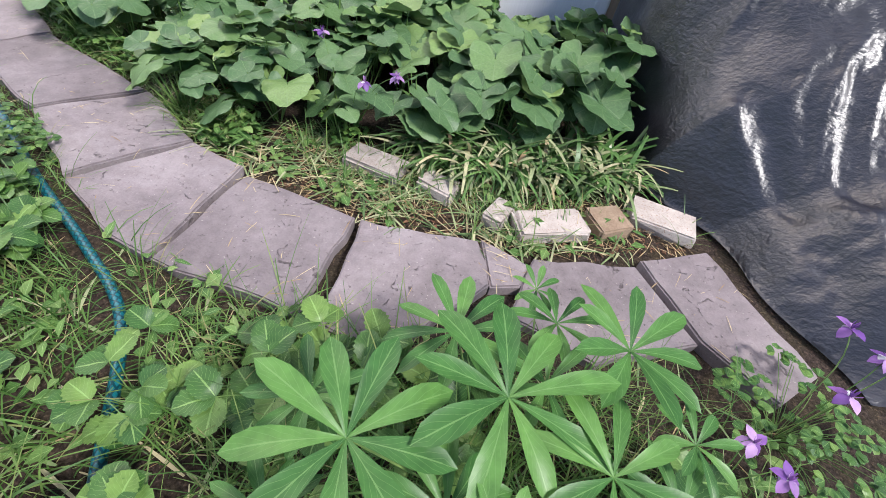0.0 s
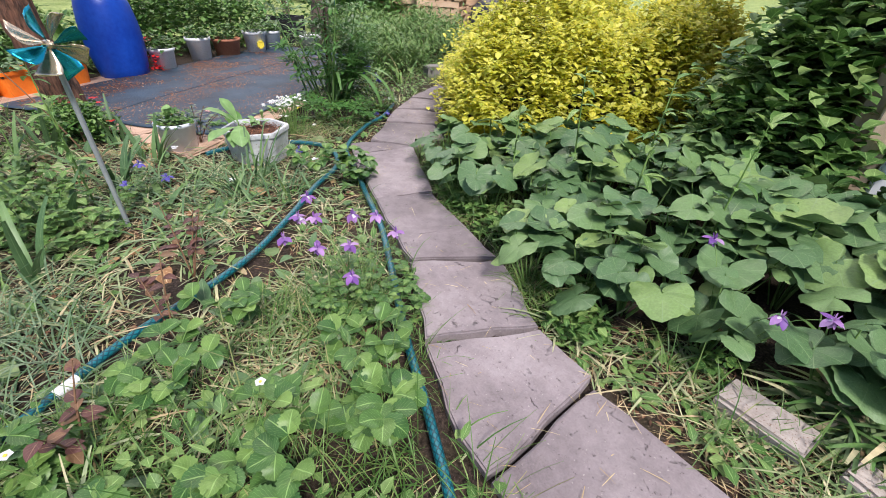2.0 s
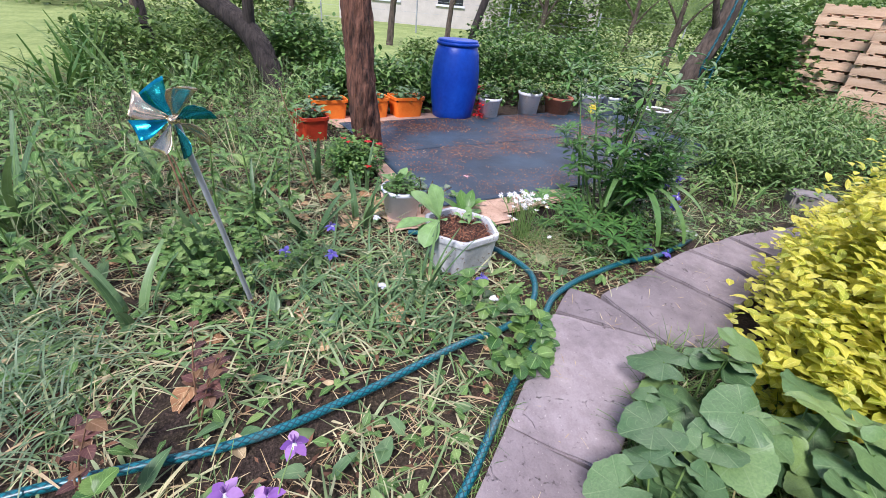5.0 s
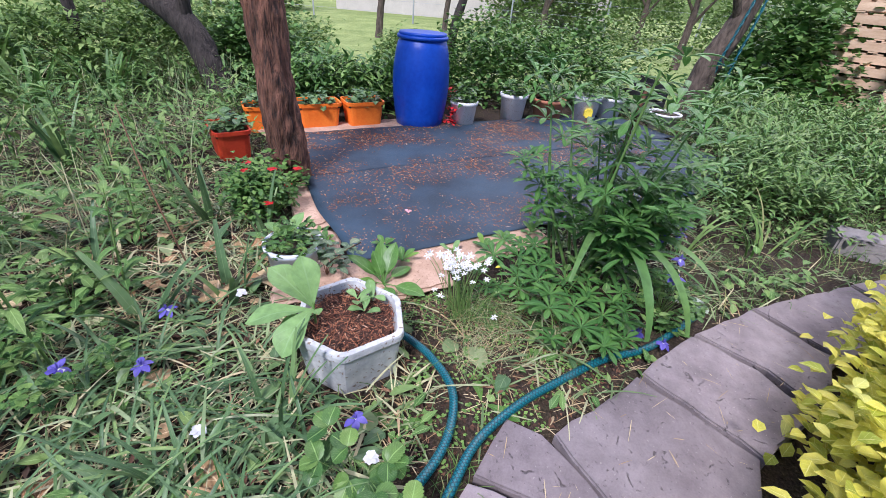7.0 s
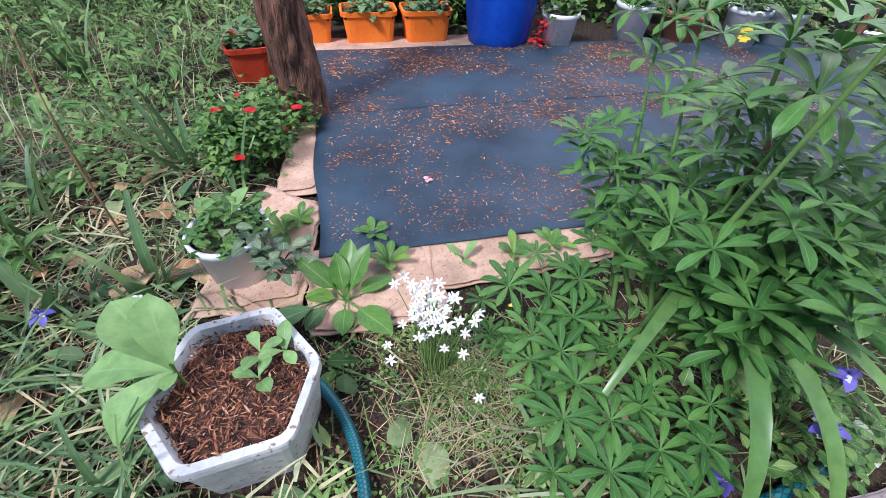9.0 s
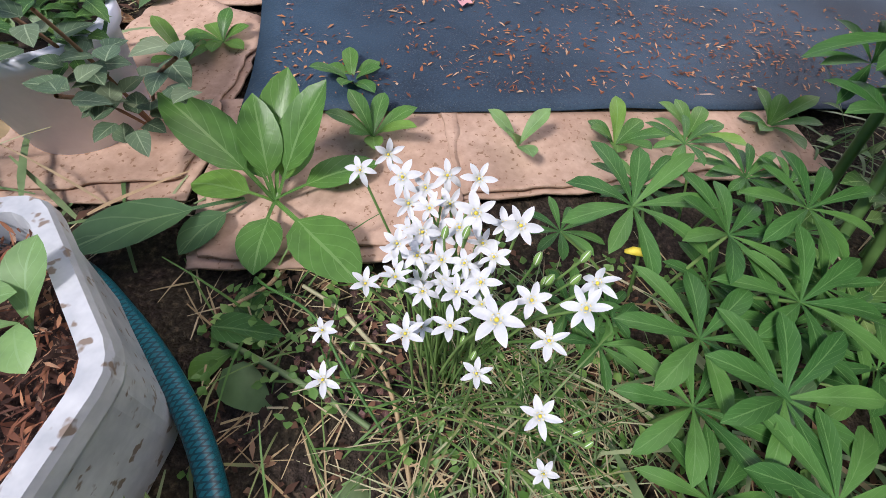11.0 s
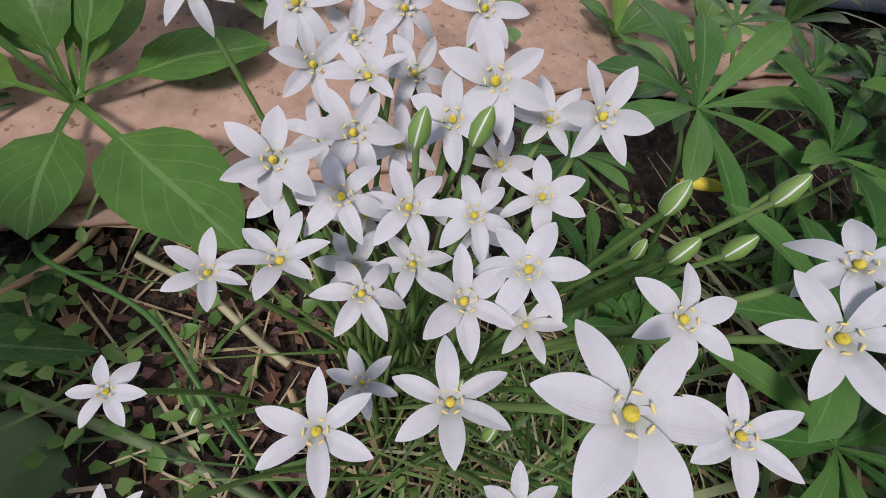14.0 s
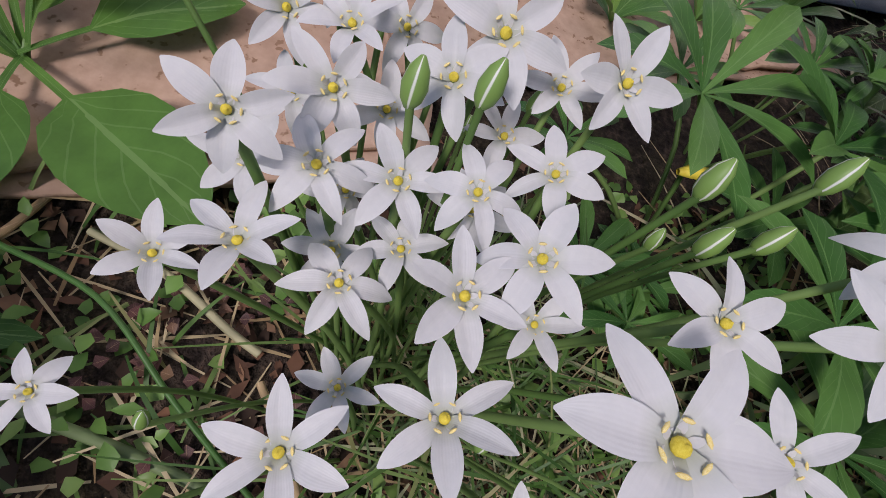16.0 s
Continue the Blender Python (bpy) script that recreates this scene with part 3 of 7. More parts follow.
make_heap()
for x, y, rz, l, w, kind in ((-0.53, 1.85, -12, 0.27, 0.15, "brick"), (-0.22, 1.80, -20, 0.17, 0.12, "brick"), (0.06, 1.70, 70, 0.16, 0.10, "brick"),
                             (0.29, 1.70, 22, 0.31, 0.15, "brick"), (0.55, 1.82, 30, 0.17, 0.16, "brown_brick"), (0.82, 1.93, -12, 0.30, 0.17, "brick")):
    bm = box(l, w, 0.07, 0.010)
    for v in bm.verts:
        v.co += Vector((random.uniform(-0.008, 0.008), random.uniform(-0.008, 0.008), random.uniform(-0.004, 0.004)))
    tagged(part("edging_brick", bm, M[kind], m=pose(x, y, gz(x, y) - 0.006, random.uniform(-3, 3), 0, rz)),
           "brown weathered broken brick edging the path" if kind == "brown_brick" else "pale weathered broken brick edging the path", "brick", "bricks edging the path")
tagged(part("concrete_block", box(0.34, 0.22, 0.15, 0.012), M["concrete"], m=pose(-5.02, 5.05, -0.02, 0, 0, 65)), "grey concrete block lying in the grass", "block")

# ---- sheet, cardboard ----
def sheet_z(x, y, z):
    return z + 0.012 + 0.010 * noise.noise(Vector((x * 2, y * 2, 0))) + 0.004 * noise.noise(Vector((x * 8, y * 8, 1)))


def make_sheet(u0, u1, v0, v1, z, label):
    n, m = 40, 60
    V, U = [], np.linspace(u0, u1, n)
    for u in U:
        for v in np.linspace(v0, v1, m):
            x, y = on_mat(u, v + 0.012 * math.sin(7 * u) - 0.02 * u)
            V.append((x, y, sheet_z(x, y, z)))
    i, j = np.meshgrid(np.arange(n - 1), np.arange(m - 1), indexing="ij")
    F = np.stack([i * m + j, i * m + j + 1, (i + 1) * m + j + 1, (i + 1) * m + j], -1).reshape(-1, 4)
    ob = put("ground_cover_sheet", mesh_of("ground_cover_sheet", np.array(V), F, M["sheet"]))
    s = ob.modifiers.new("thick", "SOLIDIFY")
    s.thickness, s.offset = 0.002, -1
    tagged(ob, label, "ground sheet", "ground cover sheets")


make_sheet(0.0, 1.30, 0.0, 4.1, 0.014, "dark blue-black ground cover fabric strewn with brown debris")
make_sheet(1.24, 2.32, 0.0, 4.3, 0.0165, "dark blue-black ground cover fabric overlapping the next strip")
def card_sheet(a, b, c, d, z, th, name, n=26):
    """A limp sheet of corrugated board between four corners, its edges torn and its face buckled."""
    V = []
    for i in range(n + 1):
        for j in range(n + 1):
            u, v = i / n, j / n
            p = (Vector(a) * (1 - u) + Vector(b) * u) * (1 - v) + (Vector(d) * (1 - u) + Vector(c) * u) * v
            e = min(u, 1 - u, v, 1 - v)
            k = max(0.0, 1 - e * 9)
            p = p + Vector((noise.noise(Vector((p.x * 17, p.y * 17, 3))), noise.noise(Vector((p.x * 17, p.y * 17, 8))))) * 0.016 * k
            q = Vector((p.x * 6, p.y * 6, z * 40))
            V.append((p.x, p.y, z + 0.008 + 0.006 * noise.noise(q) + k * (0.004 + 0.009 * max(0.0, noise.noise(q * 1.7)))))
    F = [(i * (n + 1) + j, (i + 1) * (n + 1) + j, (i + 1) * (n + 1) + j + 1, i * (n + 1) + j + 1) for i in range(n) for j in range(n)]
    ob = put(name, mesh_of(name, V, F, M["cardboard"]), th)
    ob.data.materials.append(M["board_core"])
    s = ob.modifiers.new("thick", "SOLIDIFY")
    s.thickness, s.offset, s.material_offset_rim = 0.005, -1, 1
    return ob


def card_board(c):
    """Two plies of one flattened box, the upper torn back from the edge of the lower."""
    th = empty("cardboard_piece", (0, 0, 0))
    card_sheet(*c, 0.001, th, "lower_ply")
    m = sum((Vector(p) for p in c), Vector((0, 0))) / 4
    inner = [tuple(m + (Vector(p) - m) * k) for p, k in zip(c, (0.93, 0.84, 0.97, 0.98))]
    card_sheet(*inner, 0.0072, th, "upper_ply")
    return th


for c in CARD:
    ob = card_board(c)
    tagged(ob, "flattened tan cardboard lying under the ground sheet", "cardboard", "cardboard under the sheet")

# debris on the sheet
def make_debris():
    n = 34000
    u, v = rnd(n, 0.05, 2.28), rnd(n, 0.05, 3.6)
    k = np.array([1.9 * noise.noise(Vector((a * 2.3, b * 2.3, 5))) + 1.1 * noise.noise(Vector((a * 9, b * 9, 2))) for a, b in zip(u, v)]) + rnd(n, -0.75, 0.55)
    u, v = u[k > 0], v[k > 0]
    n = len(u)
    x, y = MAT_C.x + MAT_U.x * u + MAT_V.x * v, MAT_C.y + MAT_U.y * u + MAT_V.y * v
    V, F, U = foliage(np.column_stack([x, y, [sheet_z(a, b, 0.014 if c < 1.24 else 0.0165) + 0.003 for a, b, c in zip(x, y, u)]]), rnd(n, 0, 6.28), rnd(n, -0.1, 0.3), 0.3, rnd(n, 0.2, 1.0) ** 2.5 * 0.028 * (1 + 0.6 * u), rnd(n, 0.0008, 0.0040) * (1 + 0.6 * u), "lance", 2, 0)
    ob = put("debris", mesh_of("debris", V, F, M["debris"], U))
    tagged(ob, "brown and rusty leaf litter scattered over the sheet", "leaf litter", kind="stuff")


M["debris"] = leafy("debris", [(0, (0.07, 0.03, 0.018)), (0.35, (0.20, 0.07, 0.035)), (0.55, (0.34, 0.12, 0.05)), (0.85, (0.48, 0.22, 0.09)), (1, (0.56, 0.40, 0.27))], 0.8, 0.1, 0)
make_debris()
P = np.array([(*on_mat(0.45, 0.52), 0.034)])
V, F, U = foliage(np.repeat(P, 3, 0), [0.3, 1.6, 4.0], 0.3, 0.5, 0.03, 0.014, "ovate", 3, 1)
tagged(put("fallen_petal", mesh_of("fallen_petal", V, F, M["pink"], U)), "fallen pink petal lying on the dark sheet", "petal")

# ---- hoses ----
def hose(points, label):
    V, F, U = tube(spline(points, 120), 0.0165, 12)
    ob = put("garden_hose", mesh_of("garden_hose", V, F, M["hose"], U))
    tagged(ob, label, "garden hose", "garden hoses")
    return ob


def hose_material():
    m, nt, p = nodes_of("hose_braid")
    uv = nt.nodes.new("ShaderNodeUVMap")
    sx = nt.nodes.new("ShaderNodeSeparateXYZ")
    nt.links.new(uv.outputs[0], sx.inputs[0])
    a = maths(nt, "FRACT", maths(nt, "MULTIPLY_ADD", sx.outputs[0], 230.0, maths(nt, "MULTIPLY", sx.outputs[1], 5.0)))
    b = maths(nt, "FRACT", maths(nt, "SUBTRACT", maths(nt, "MULTIPLY", sx.outputs[0], 230.0), maths(nt, "MULTIPLY", sx.outputs[1], 5.0)))
    net = maths(nt, "MAXIMUM", maths(nt, "LESS_THAN", a, 0.3), maths(nt, "LESS_THAN", b, 0.3))
    dirt = noise_of(nt, 12, 4)
    col = mixed(nt, maths(nt, "MULTIPLY", net, 0.75), (0.006, 0.14, 0.175), (0.002, 0.018, 0.030))
    nt.links.new(mixed(nt, ramp(nt, dirt, [(0.55, (0, 0, 0)), (0.75, (0.5, 0.5, 0.5))]), col, (0.10, 0.12, 0.10)), p.inputs["Base Color"])
    p.inputs["Roughness"].default_value = 0.35
    bumped(nt, p, net, 0.3, 0.002)
    return m


M["hose"] = hose_material()
FIRST = [(-1.9, -0.6, 0.012), (-2.20, 0.18, 0.015), (-2.35, 0.5, 0.02), (-2.53, 1.04, 0.02), (-2.73, 1.39, 0.03), (-3.02, 1.78, 0.025), (-3.16, 2.0, 0.012), (-3.28, 2.13, 0.012),
          (-3.45, 2.225, 0.012), (-3.64, 2.245, 0.015), (-3.80, 2.165, 0.015), (-3.90, 2.07, 0.015), (-3.97, 1.96, 0.015), (-4.025, 1.83, 0.015), (-4.06, 1.70, 0.015), (-4.05, 1.52, 0.014)]
h = hose([(x, y, z + 0.012) for x, y, z in FIRST], "teal braided garden hose winding through the grass")
V, F, U = tube([(-2.245, 0.29, 0.030), (-2.275, 0.36, 0.031)], 0.0195, 12)
put("sleeve", mesh_of("sleeve", V, F, M["white_plastic"], U), h, "white hose joint sleeve")
SECOND = [(-0.35, -0.5, 0.02), (-0.62, 0.2, 0.012), (-0.75, 0.43, 0.012), (-0.98, 0.82, 0.012), (-1.27, 1.04, 0.012), (-1.64, 1.27, 0.012), (-2.06, 1.56, 0.012), (-2.38, 1.77, 0.012), (-2.69, 1.93, 0.014),
      (-3.0, 2.10, 0.014), (-3.27, 2.235, 0.014), (-3.44, 2.33, 0.014), (-3.60, 2.50, 0.014), (-3.72, 2.68, 0.014), (-3.85, 2.90, 0.014), (-3.95, 3.15, 0.012), (-4.2, 3.5, 0.012)]
hose([(x, y, z + 0.014) for x, y, z in SECOND],
     "teal braided garden hose lying along the stone path")

# ---- planters and pots ----
def polygon_pot(name, poly, h, shrink, wall, material, soil, label, cat, rim=0.028):
    c = Vector((sum(p[0] for p in poly) / len(poly), sum(p[1] for p in poly) / len(poly)))
    raw, pts = [Vector(p) - c for p in poly], []
    for i, p in enumerate(raw):
        a, b = (raw[i - 1] - p).normalized() * 0.03, (raw[(i + 1) % len(raw)] - p).normalized() * 0.03
        pts += [p + a, p + a * 0.45 + b * 0.1, p + a * 0.1 + b * 0.45, p + b]
    th = empty(name, (c.x, c.y, gz(c.x, c.y)))
    bm = bmesh.new()
    prof = [(shrink, 0.0), (0.955, h - 0.042), (0.985, h - 0.036), (1.0, h - 0.028), (1.0, h - 0.008), (0.985, h), (1 - wall + 0.015, h), (1 - wall, h - 0.008), (0.98 - wall * 1.3, h - 0.06)]
    rings = [[bm.verts.new((p.x * k + random.uniform(-0.001, 0.001), p.y * k, z)) for p in pts] for k, z in prof]
    n = len(pts)
    bm.faces.new(rings[0])
    for a, b in zip(rings, rings[1:]):
        for s in range(n):
            bm.faces.new((a[s], b[s], b[(s + 1) % n], a[(s + 1) % n]))
    bmesh.ops.recalc_face_normals(bm, faces=bm.faces[:])
    part("pot_body", bm, material, th)
    bm = bmesh.new()
    bm.faces.new([bm.verts.new((p.x * 0.9, p.y * 0.9, h - 0.045)) for p in pts])
    bmesh.ops.subdivide_edges(bm, edges=bm.edges[:], cuts=9, use_grid_fill=True)
    bmesh.ops.triangulate(bm, faces=bm.faces[:])
    for v in bm.verts:
        v.co.z += random.uniform(-0.010, 0.011)
    part("soil", bm, soil, th, smooth=True)
    return tagged(th, label, cat)


polygon_pot("hexagonal_planter", PLANTER, 0.235, 0.84, 0.13, M["planter_plastic"], M["compost"], "weathered white hexagonal plastic planter filled with brown compost", "planter")


def round_pot(name, x, y, r, h, material, soil, label, cat, group="", taper=0.8, rot=0.0):
    th = empty(name, (x, y, gz(x, y)), rot)
    bm = lathe([(r * taper, 0.0), (r * 0.96, h * 0.86), (r * 1.0, h * 0.87), (r * 1.05, h * 0.88), (r * 1.06, h * 0.99), (r * 1.03, h), (r * 0.96, h), (r * 0.94, h * 0.9)])
    part("pot_body", bm, material, th, smooth=True)
    part("soil", lathe([(r * 0.95, h * 0.88), (r * 0.5, h * 0.905), (0.001, h * 0.9)], 20), soil, th, smooth=True)
    return tagged(th, label, cat, group)


round_pot("white_pot", -4.335, 1.455, 0.135, 0.215, M["pot_plastic"], M["soil"], "pale lilac-white plastic pot beside the cardboard", "plant pot")
row = (("white_bucket", -7.43, 2.42, 0.15, 0.28, "white_plastic", "white plastic bucket planted with greenery by the sheet"),
       ("white_bucket", -7.80, 3.03, 0.16, 0.33, "white_plastic", "white plastic bucket planted with greenery by the sheet"),
       ("terracotta_pot", -7.98, 3.50, 0.20, 0.27, "terracotta", "terracotta-coloured plastic pot with seedlings"),
       ("white_bucket", -8.02, 3.98, 0.17, 0.34, "white_plastic", "white plastic bucket with a yellow mark"),
       ("white_bucket", -8.2, 4.35, 0.16, 0.30, "white_plastic", "white plastic bucket planted with greenery by the sheet"))
for nme, x, y, r, h, mt, lab in row:
    pot = round_pot(nme, x, y, r, h, M[mt], M["soil"], lab, "bucket" if "bucket" in nme else "plant pot", "pots along the sheet")
    if "yellow mark" in lab:
        part("mark", box(0.012, 0.10, 0.11, 0.02), M["yellow"], pot, m=pose(r * 0.93, 0, 0.10, 0, 0, 0))


def trough(x, y, l, w, h, rz, material, label):
    th = empty("planter_box", (x, y, gz(x, y)), rz)
    bm = bmesh.new()
    prof = [(0.84, 0.0), (0.955, h * 0.86), (1.03, h * 0.87), (1.04, h), (0.96, h), (0.93, h * 0.8)]
    rings = []
    for k, z in prof:
        ring = []
        for a in range(20):
            c, s = math.cos(2 * math.pi * (a + 0.5) / 20), math.sin(2 * math.pi * (a + 0.5) / 20)
            e = 0.28
            ring.append(bm.verts.new((math.copysign(abs(c) ** e, c) * l / 2 * k, math.copysign(abs(s) ** e, s) * w / 2 * k, z)))
        rings.append(ring)
    bm.faces.new(rings[0][::-1])
    for a, b in zip(rings, rings[1:]):
        for s in range(20):
            bm.faces.new((a[s], a[(s + 1) % 20], b[(s + 1) % 20], b[s]))
    part("box_body", bm, material, th)
    part("soil", box(l * 0.9, w * 0.9, 0.02), M["soil"], th, m=pose(0, 0, h * 0.80))
    return tagged(th, label, "planter box", "planter boxes")


YAW = math.degrees(math.atan2(MAT_V.y, MAT_V.x))
trough(-6.98, 0.90, 0.44, 0.30, 0.26, YAW, M["orange"], "bright orange plastic planter box with seedlings")
trough(-7.17, 1.33, 0.40, 0.30, 0.26, YAW, M["orange"], "bright orange plastic planter box with pale rosettes")
trough(-6.78, 0.45, 0.40, 0.28, 0.25, YAW, M["orange"], "bright orange plastic planter box with seedlings")
trough(-6.02, 0.42, 0.40, 0.28, 0.24, 35, M["red_plastic"], "faded red plastic planter box behind the tree")

# ---- barrel ----
barrel = empty("barrel", (-7.34, 1.93, gz(-7.34, 1.93)), 20)
prof = [(0.235, 0.0), (0.25, 0.015), (0.268, 0.12), (0.292, 0.30), (0.300, 0.45), (0.292, 0.62), (0.268, 0.78), (0.245, 0.855), (0.232, 0.868), (0.232, 0.876), (0.240, 0.880)]
part("barrel_body", lathe(prof, 40), M["barrel_blue"], barrel, smooth=True)
part("rim", lathe([(0.240, 0.872), (0.258, 0.874), (0.262, 0.892), (0.256, 0.905), (0.240, 0.908), (0.236, 0.905)], 40), M["barrel_blue"], barrel, smooth=True)
part("lid", lathe([(0.243, 0.900), (0.245, 0.926), (0.235, 0.934), (0.15, 0.93), (0.001, 0.928)], 40), M["barrel_blue"], barrel, smooth=True)
tagged(barrel, "upright blue plastic barrel with a ring-shaped rim", "barrel")

# ---- trees ----
def tree(name, points, radii, bark, label, crown_at, crown_r, limbs, n=900, leaf="bush", sides=22):
    th = empty(name, points[0])
    o = Vector(points[0])
    pts = spline(points, 30 if sides < 30 else 130)
    rr = np.interp(np.linspace(0, 1, len(pts)), np.linspace(0, 1, len(radii)), radii)
    V, F, U = tube([p - o for p in pts], list(rr), sides)
    for k in range(len(V)):
        p = Vector(V[k])
        ax = pts[k // sides] - o
        V[k] = p + (p - ax) * (0.14 * noise.noise(Vector((p.x * 9, p.y * 9, p.z * 2.2))) + 0.34 * (0.3 - abs(noise.noise(Vector((p.x * 22, p.y * 22, p.z * 4.5))))) + 0.10 * noise.noise(Vector((p.x * 50, p.y * 50, p.z * 11))))
    put("trunk", mesh_of("trunk", V, F, M[bark], U), th)
    for a, b, r in limbs:
        q = [Vector(a) - o, (Vector(a) + Vector(b)) / 2 - o + Vector((0.05, -0.04, 0.08)), Vector(b) - o]
        V, F, U = tube(spline(q, 10), list(np.linspace(r, r * 0.35, 11)), 8)
        put("limb", mesh_of("limb", V, F, M[bark], U), th)
    q = RNG.normal(size=(n, 3))
    q = q / np.linalg.norm(q, axis=1)[:, None] * (rnd(n, 0.25, 1) ** 0.5)[:, None]
    k = np.array([noise.noise(Vector(a) * 2.4 + o) for a in q]) > -0.12
    q = q[k]
    m = len(q)
    C = q * np.array(crown_r) + np.array(crown_at) - np.array(o)
    V, F, U = foliage(C, rnd(m, 0, 6.28), rnd(m, -0.8, 0.5), 0.5, rnd(m, 0.05, 0.10), rnd(m, 0.018, 0.03), "ovate", 2, 1)
    put("crown", mesh_of("crown", V, F, M[leaf], U), th)
    return tagged(th, label, "tree")


tree("pine_tree", [(-5.58, 1.06, -0.05), (-5.60, 1.02, 0.5), (-5.66, 0.97, 1.2), (-5.74, 0.92, 2.2), (-5.78, 0.9, 3.6)], [0.132, 0.120, 0.115, 0.110, 0.08], "bark_red", "tall tree with flaky red-brown bark beside the sheet", (-5.8, 0.9, 4.2), (1.3, 1.3, 1.0),
     [((-5.74, 0.92, 2.6), (-5.2, 1.6, 3.8), 0.05), ((-5.76, 0.9, 2.9), (-6.4, 0.3, 4.1), 0.05)], sides=48)
tree("old_tree", [(-7.85, -0.42, -0.05), (-7.95, -0.60, 0.35), (-8.1, -0.85, 0.72), (-8.35, -1.5, 1.12), (-8.6, -2.2, 1.5), (-8.8, -2.8, 2.4)], [0.17, 0.14, 0.14, 0.14, 0.12, 0.07], "bark_dark", "old leaning tree with dark wet bark", (-8.9, -3.0, 3.6), (1.6, 1.6, 0.9),
     [((-8.1, -0.85, 0.72), (-8.15, -0.6, 1.9), 0.09), ((-8.15, -0.6, 1.8), (-7.9, 0.0, 2.9), 0.05)])
tree("apple_tree", [(-8.70, 5.66, -0.05), (-8.74, 5.70, 0.35), (-8.76, 5.76, 0.70), (-8.76, 5.90, 1.10), (-8.78, 6.02, 1.60), (-8.9, 6.1, 2.5)], [0.19, 0.16, 0.15, 0.14, 0.12, 0.08], "bark_grey", "crooked grey-brown fruit tree with a rope tied to it", (-8.9, 5.9, 3.4), (1.7, 1.7, 0.9),
     [((-8.76, 5.92, 1.2), (-8.4, 5.2, 2.3), 0.06), ((-8.8, 6.04, 1.7), (-9.2, 6.8, 2.6), 0.05)])
tree("young_tree", [(-9.6, 2.25, -0.05), (-9.65, 2.3, 0.8), (-9.85, 2.6, 1.8), (-9.9, 2.8, 3.0)], [0.07, 0.06, 0.055, 0.04], "bark_dark", "slim dark-barked tree behind the barrel", (-9.9, 2.8, 3.4), (1.0, 1.0, 0.7), [((-9.85, 2.6, 1.8), (-9.5, 3.3, 2.9), 0.03)])
tree("young_tree", [(-8.4, -2.35, -0.05), (-8.5, -2.45, 0.8), (-8.65, -2.6, 1.8), (-8.7, -2.7, 3.0)], [0.07, 0.06, 0.055, 0.04], "bark_dark", "slim dark-barked tree beside the lawn", (-8.7, -2.7, 3.3), (1.0, 1.0, 0.7), [((-8.65, -2.6, 1.8), (-8.2, -3.1, 2.7), 0.03)])
for x, y, s in ((-15.5, 0.4, 1.0), (-17.5, -3.0, 1.1), (-16.5, 5.0, 1.0), (-19.0, 2.2, 1.2), (-15.0, -6.5, 1.2), (-18.0, 8.5, 1.1), (-14.0, 8.0, 1.0)):
    tree("fruit_tree", [(x, y, -0.05), (x - 0.05, y + 0.05, 0.6), (x - 0.1, y + 0.1, 1.3), (x - 0.1, y + 0.1, 2.2)], [0.10, 0.085, 0.07, 0.04], "bark_grey", "young fruit tree standing on the far lawn", (x, y, 2.3), (1.2 * s, 1.2 * s, 0.9), [((x - 0.08, y + 0.08, 0.9), (x + 0.4, y + 0.6, 1.9), 0.045), ((x - 0.1, y + 0.1, 1.2), (x - 0.3, y - 0.6, 2.0), 0.04)], 1300, "far_bush")

# ---- star of Bethlehem ----
def petal_mesh(kind):
    """One white petal, long 1, along x from the flower's middle: pointed, with a channel along its middle."""
    nu, nv = 12, 6
    V, U = [], []
    lift, curl, width = ((0.42, -0.42, 0.21), (0.26, -0.10, 0.20), (0.70, -0.42, 0.19), (0.34, -0.62, 0.20))[kind]
    for i in range(nu + 1):
        u = i / nu
        w = width * (math.sin(math.pi * (0.10 + 0.90 * u) ** 1.08) ** 0.72 if u < 0.99 else 0.03)
        w = max(w, 0.012)
        for j in range(nv + 1):
            v = -1 + 2 * j / nv
            fold = 0.11 * w * (abs(v) ** 1.3) * 2.2 * (1 - 0.5 * u) - 0.018 * math.exp(-(v / 0.18) ** 2) * math.sin(math.pi * u)
            twist = 0.10 * v * w * math.sin(4 * u + kind)
            V.append((u * 0.97 + 0.03, v * w, lift * u + curl * u * u + fold + twist))
            U.append((u, (v + 1) / 2))
    F = [(i * (nv + 1) + j, (i + 1) * (nv + 1) + j, (i + 1) * (nv + 1) + j + 1, i * (nv + 1) + j + 1) for i in range(nu) for j in range(nv)]
    return mesh_of("petal", V, F, M["star_petal"], U)


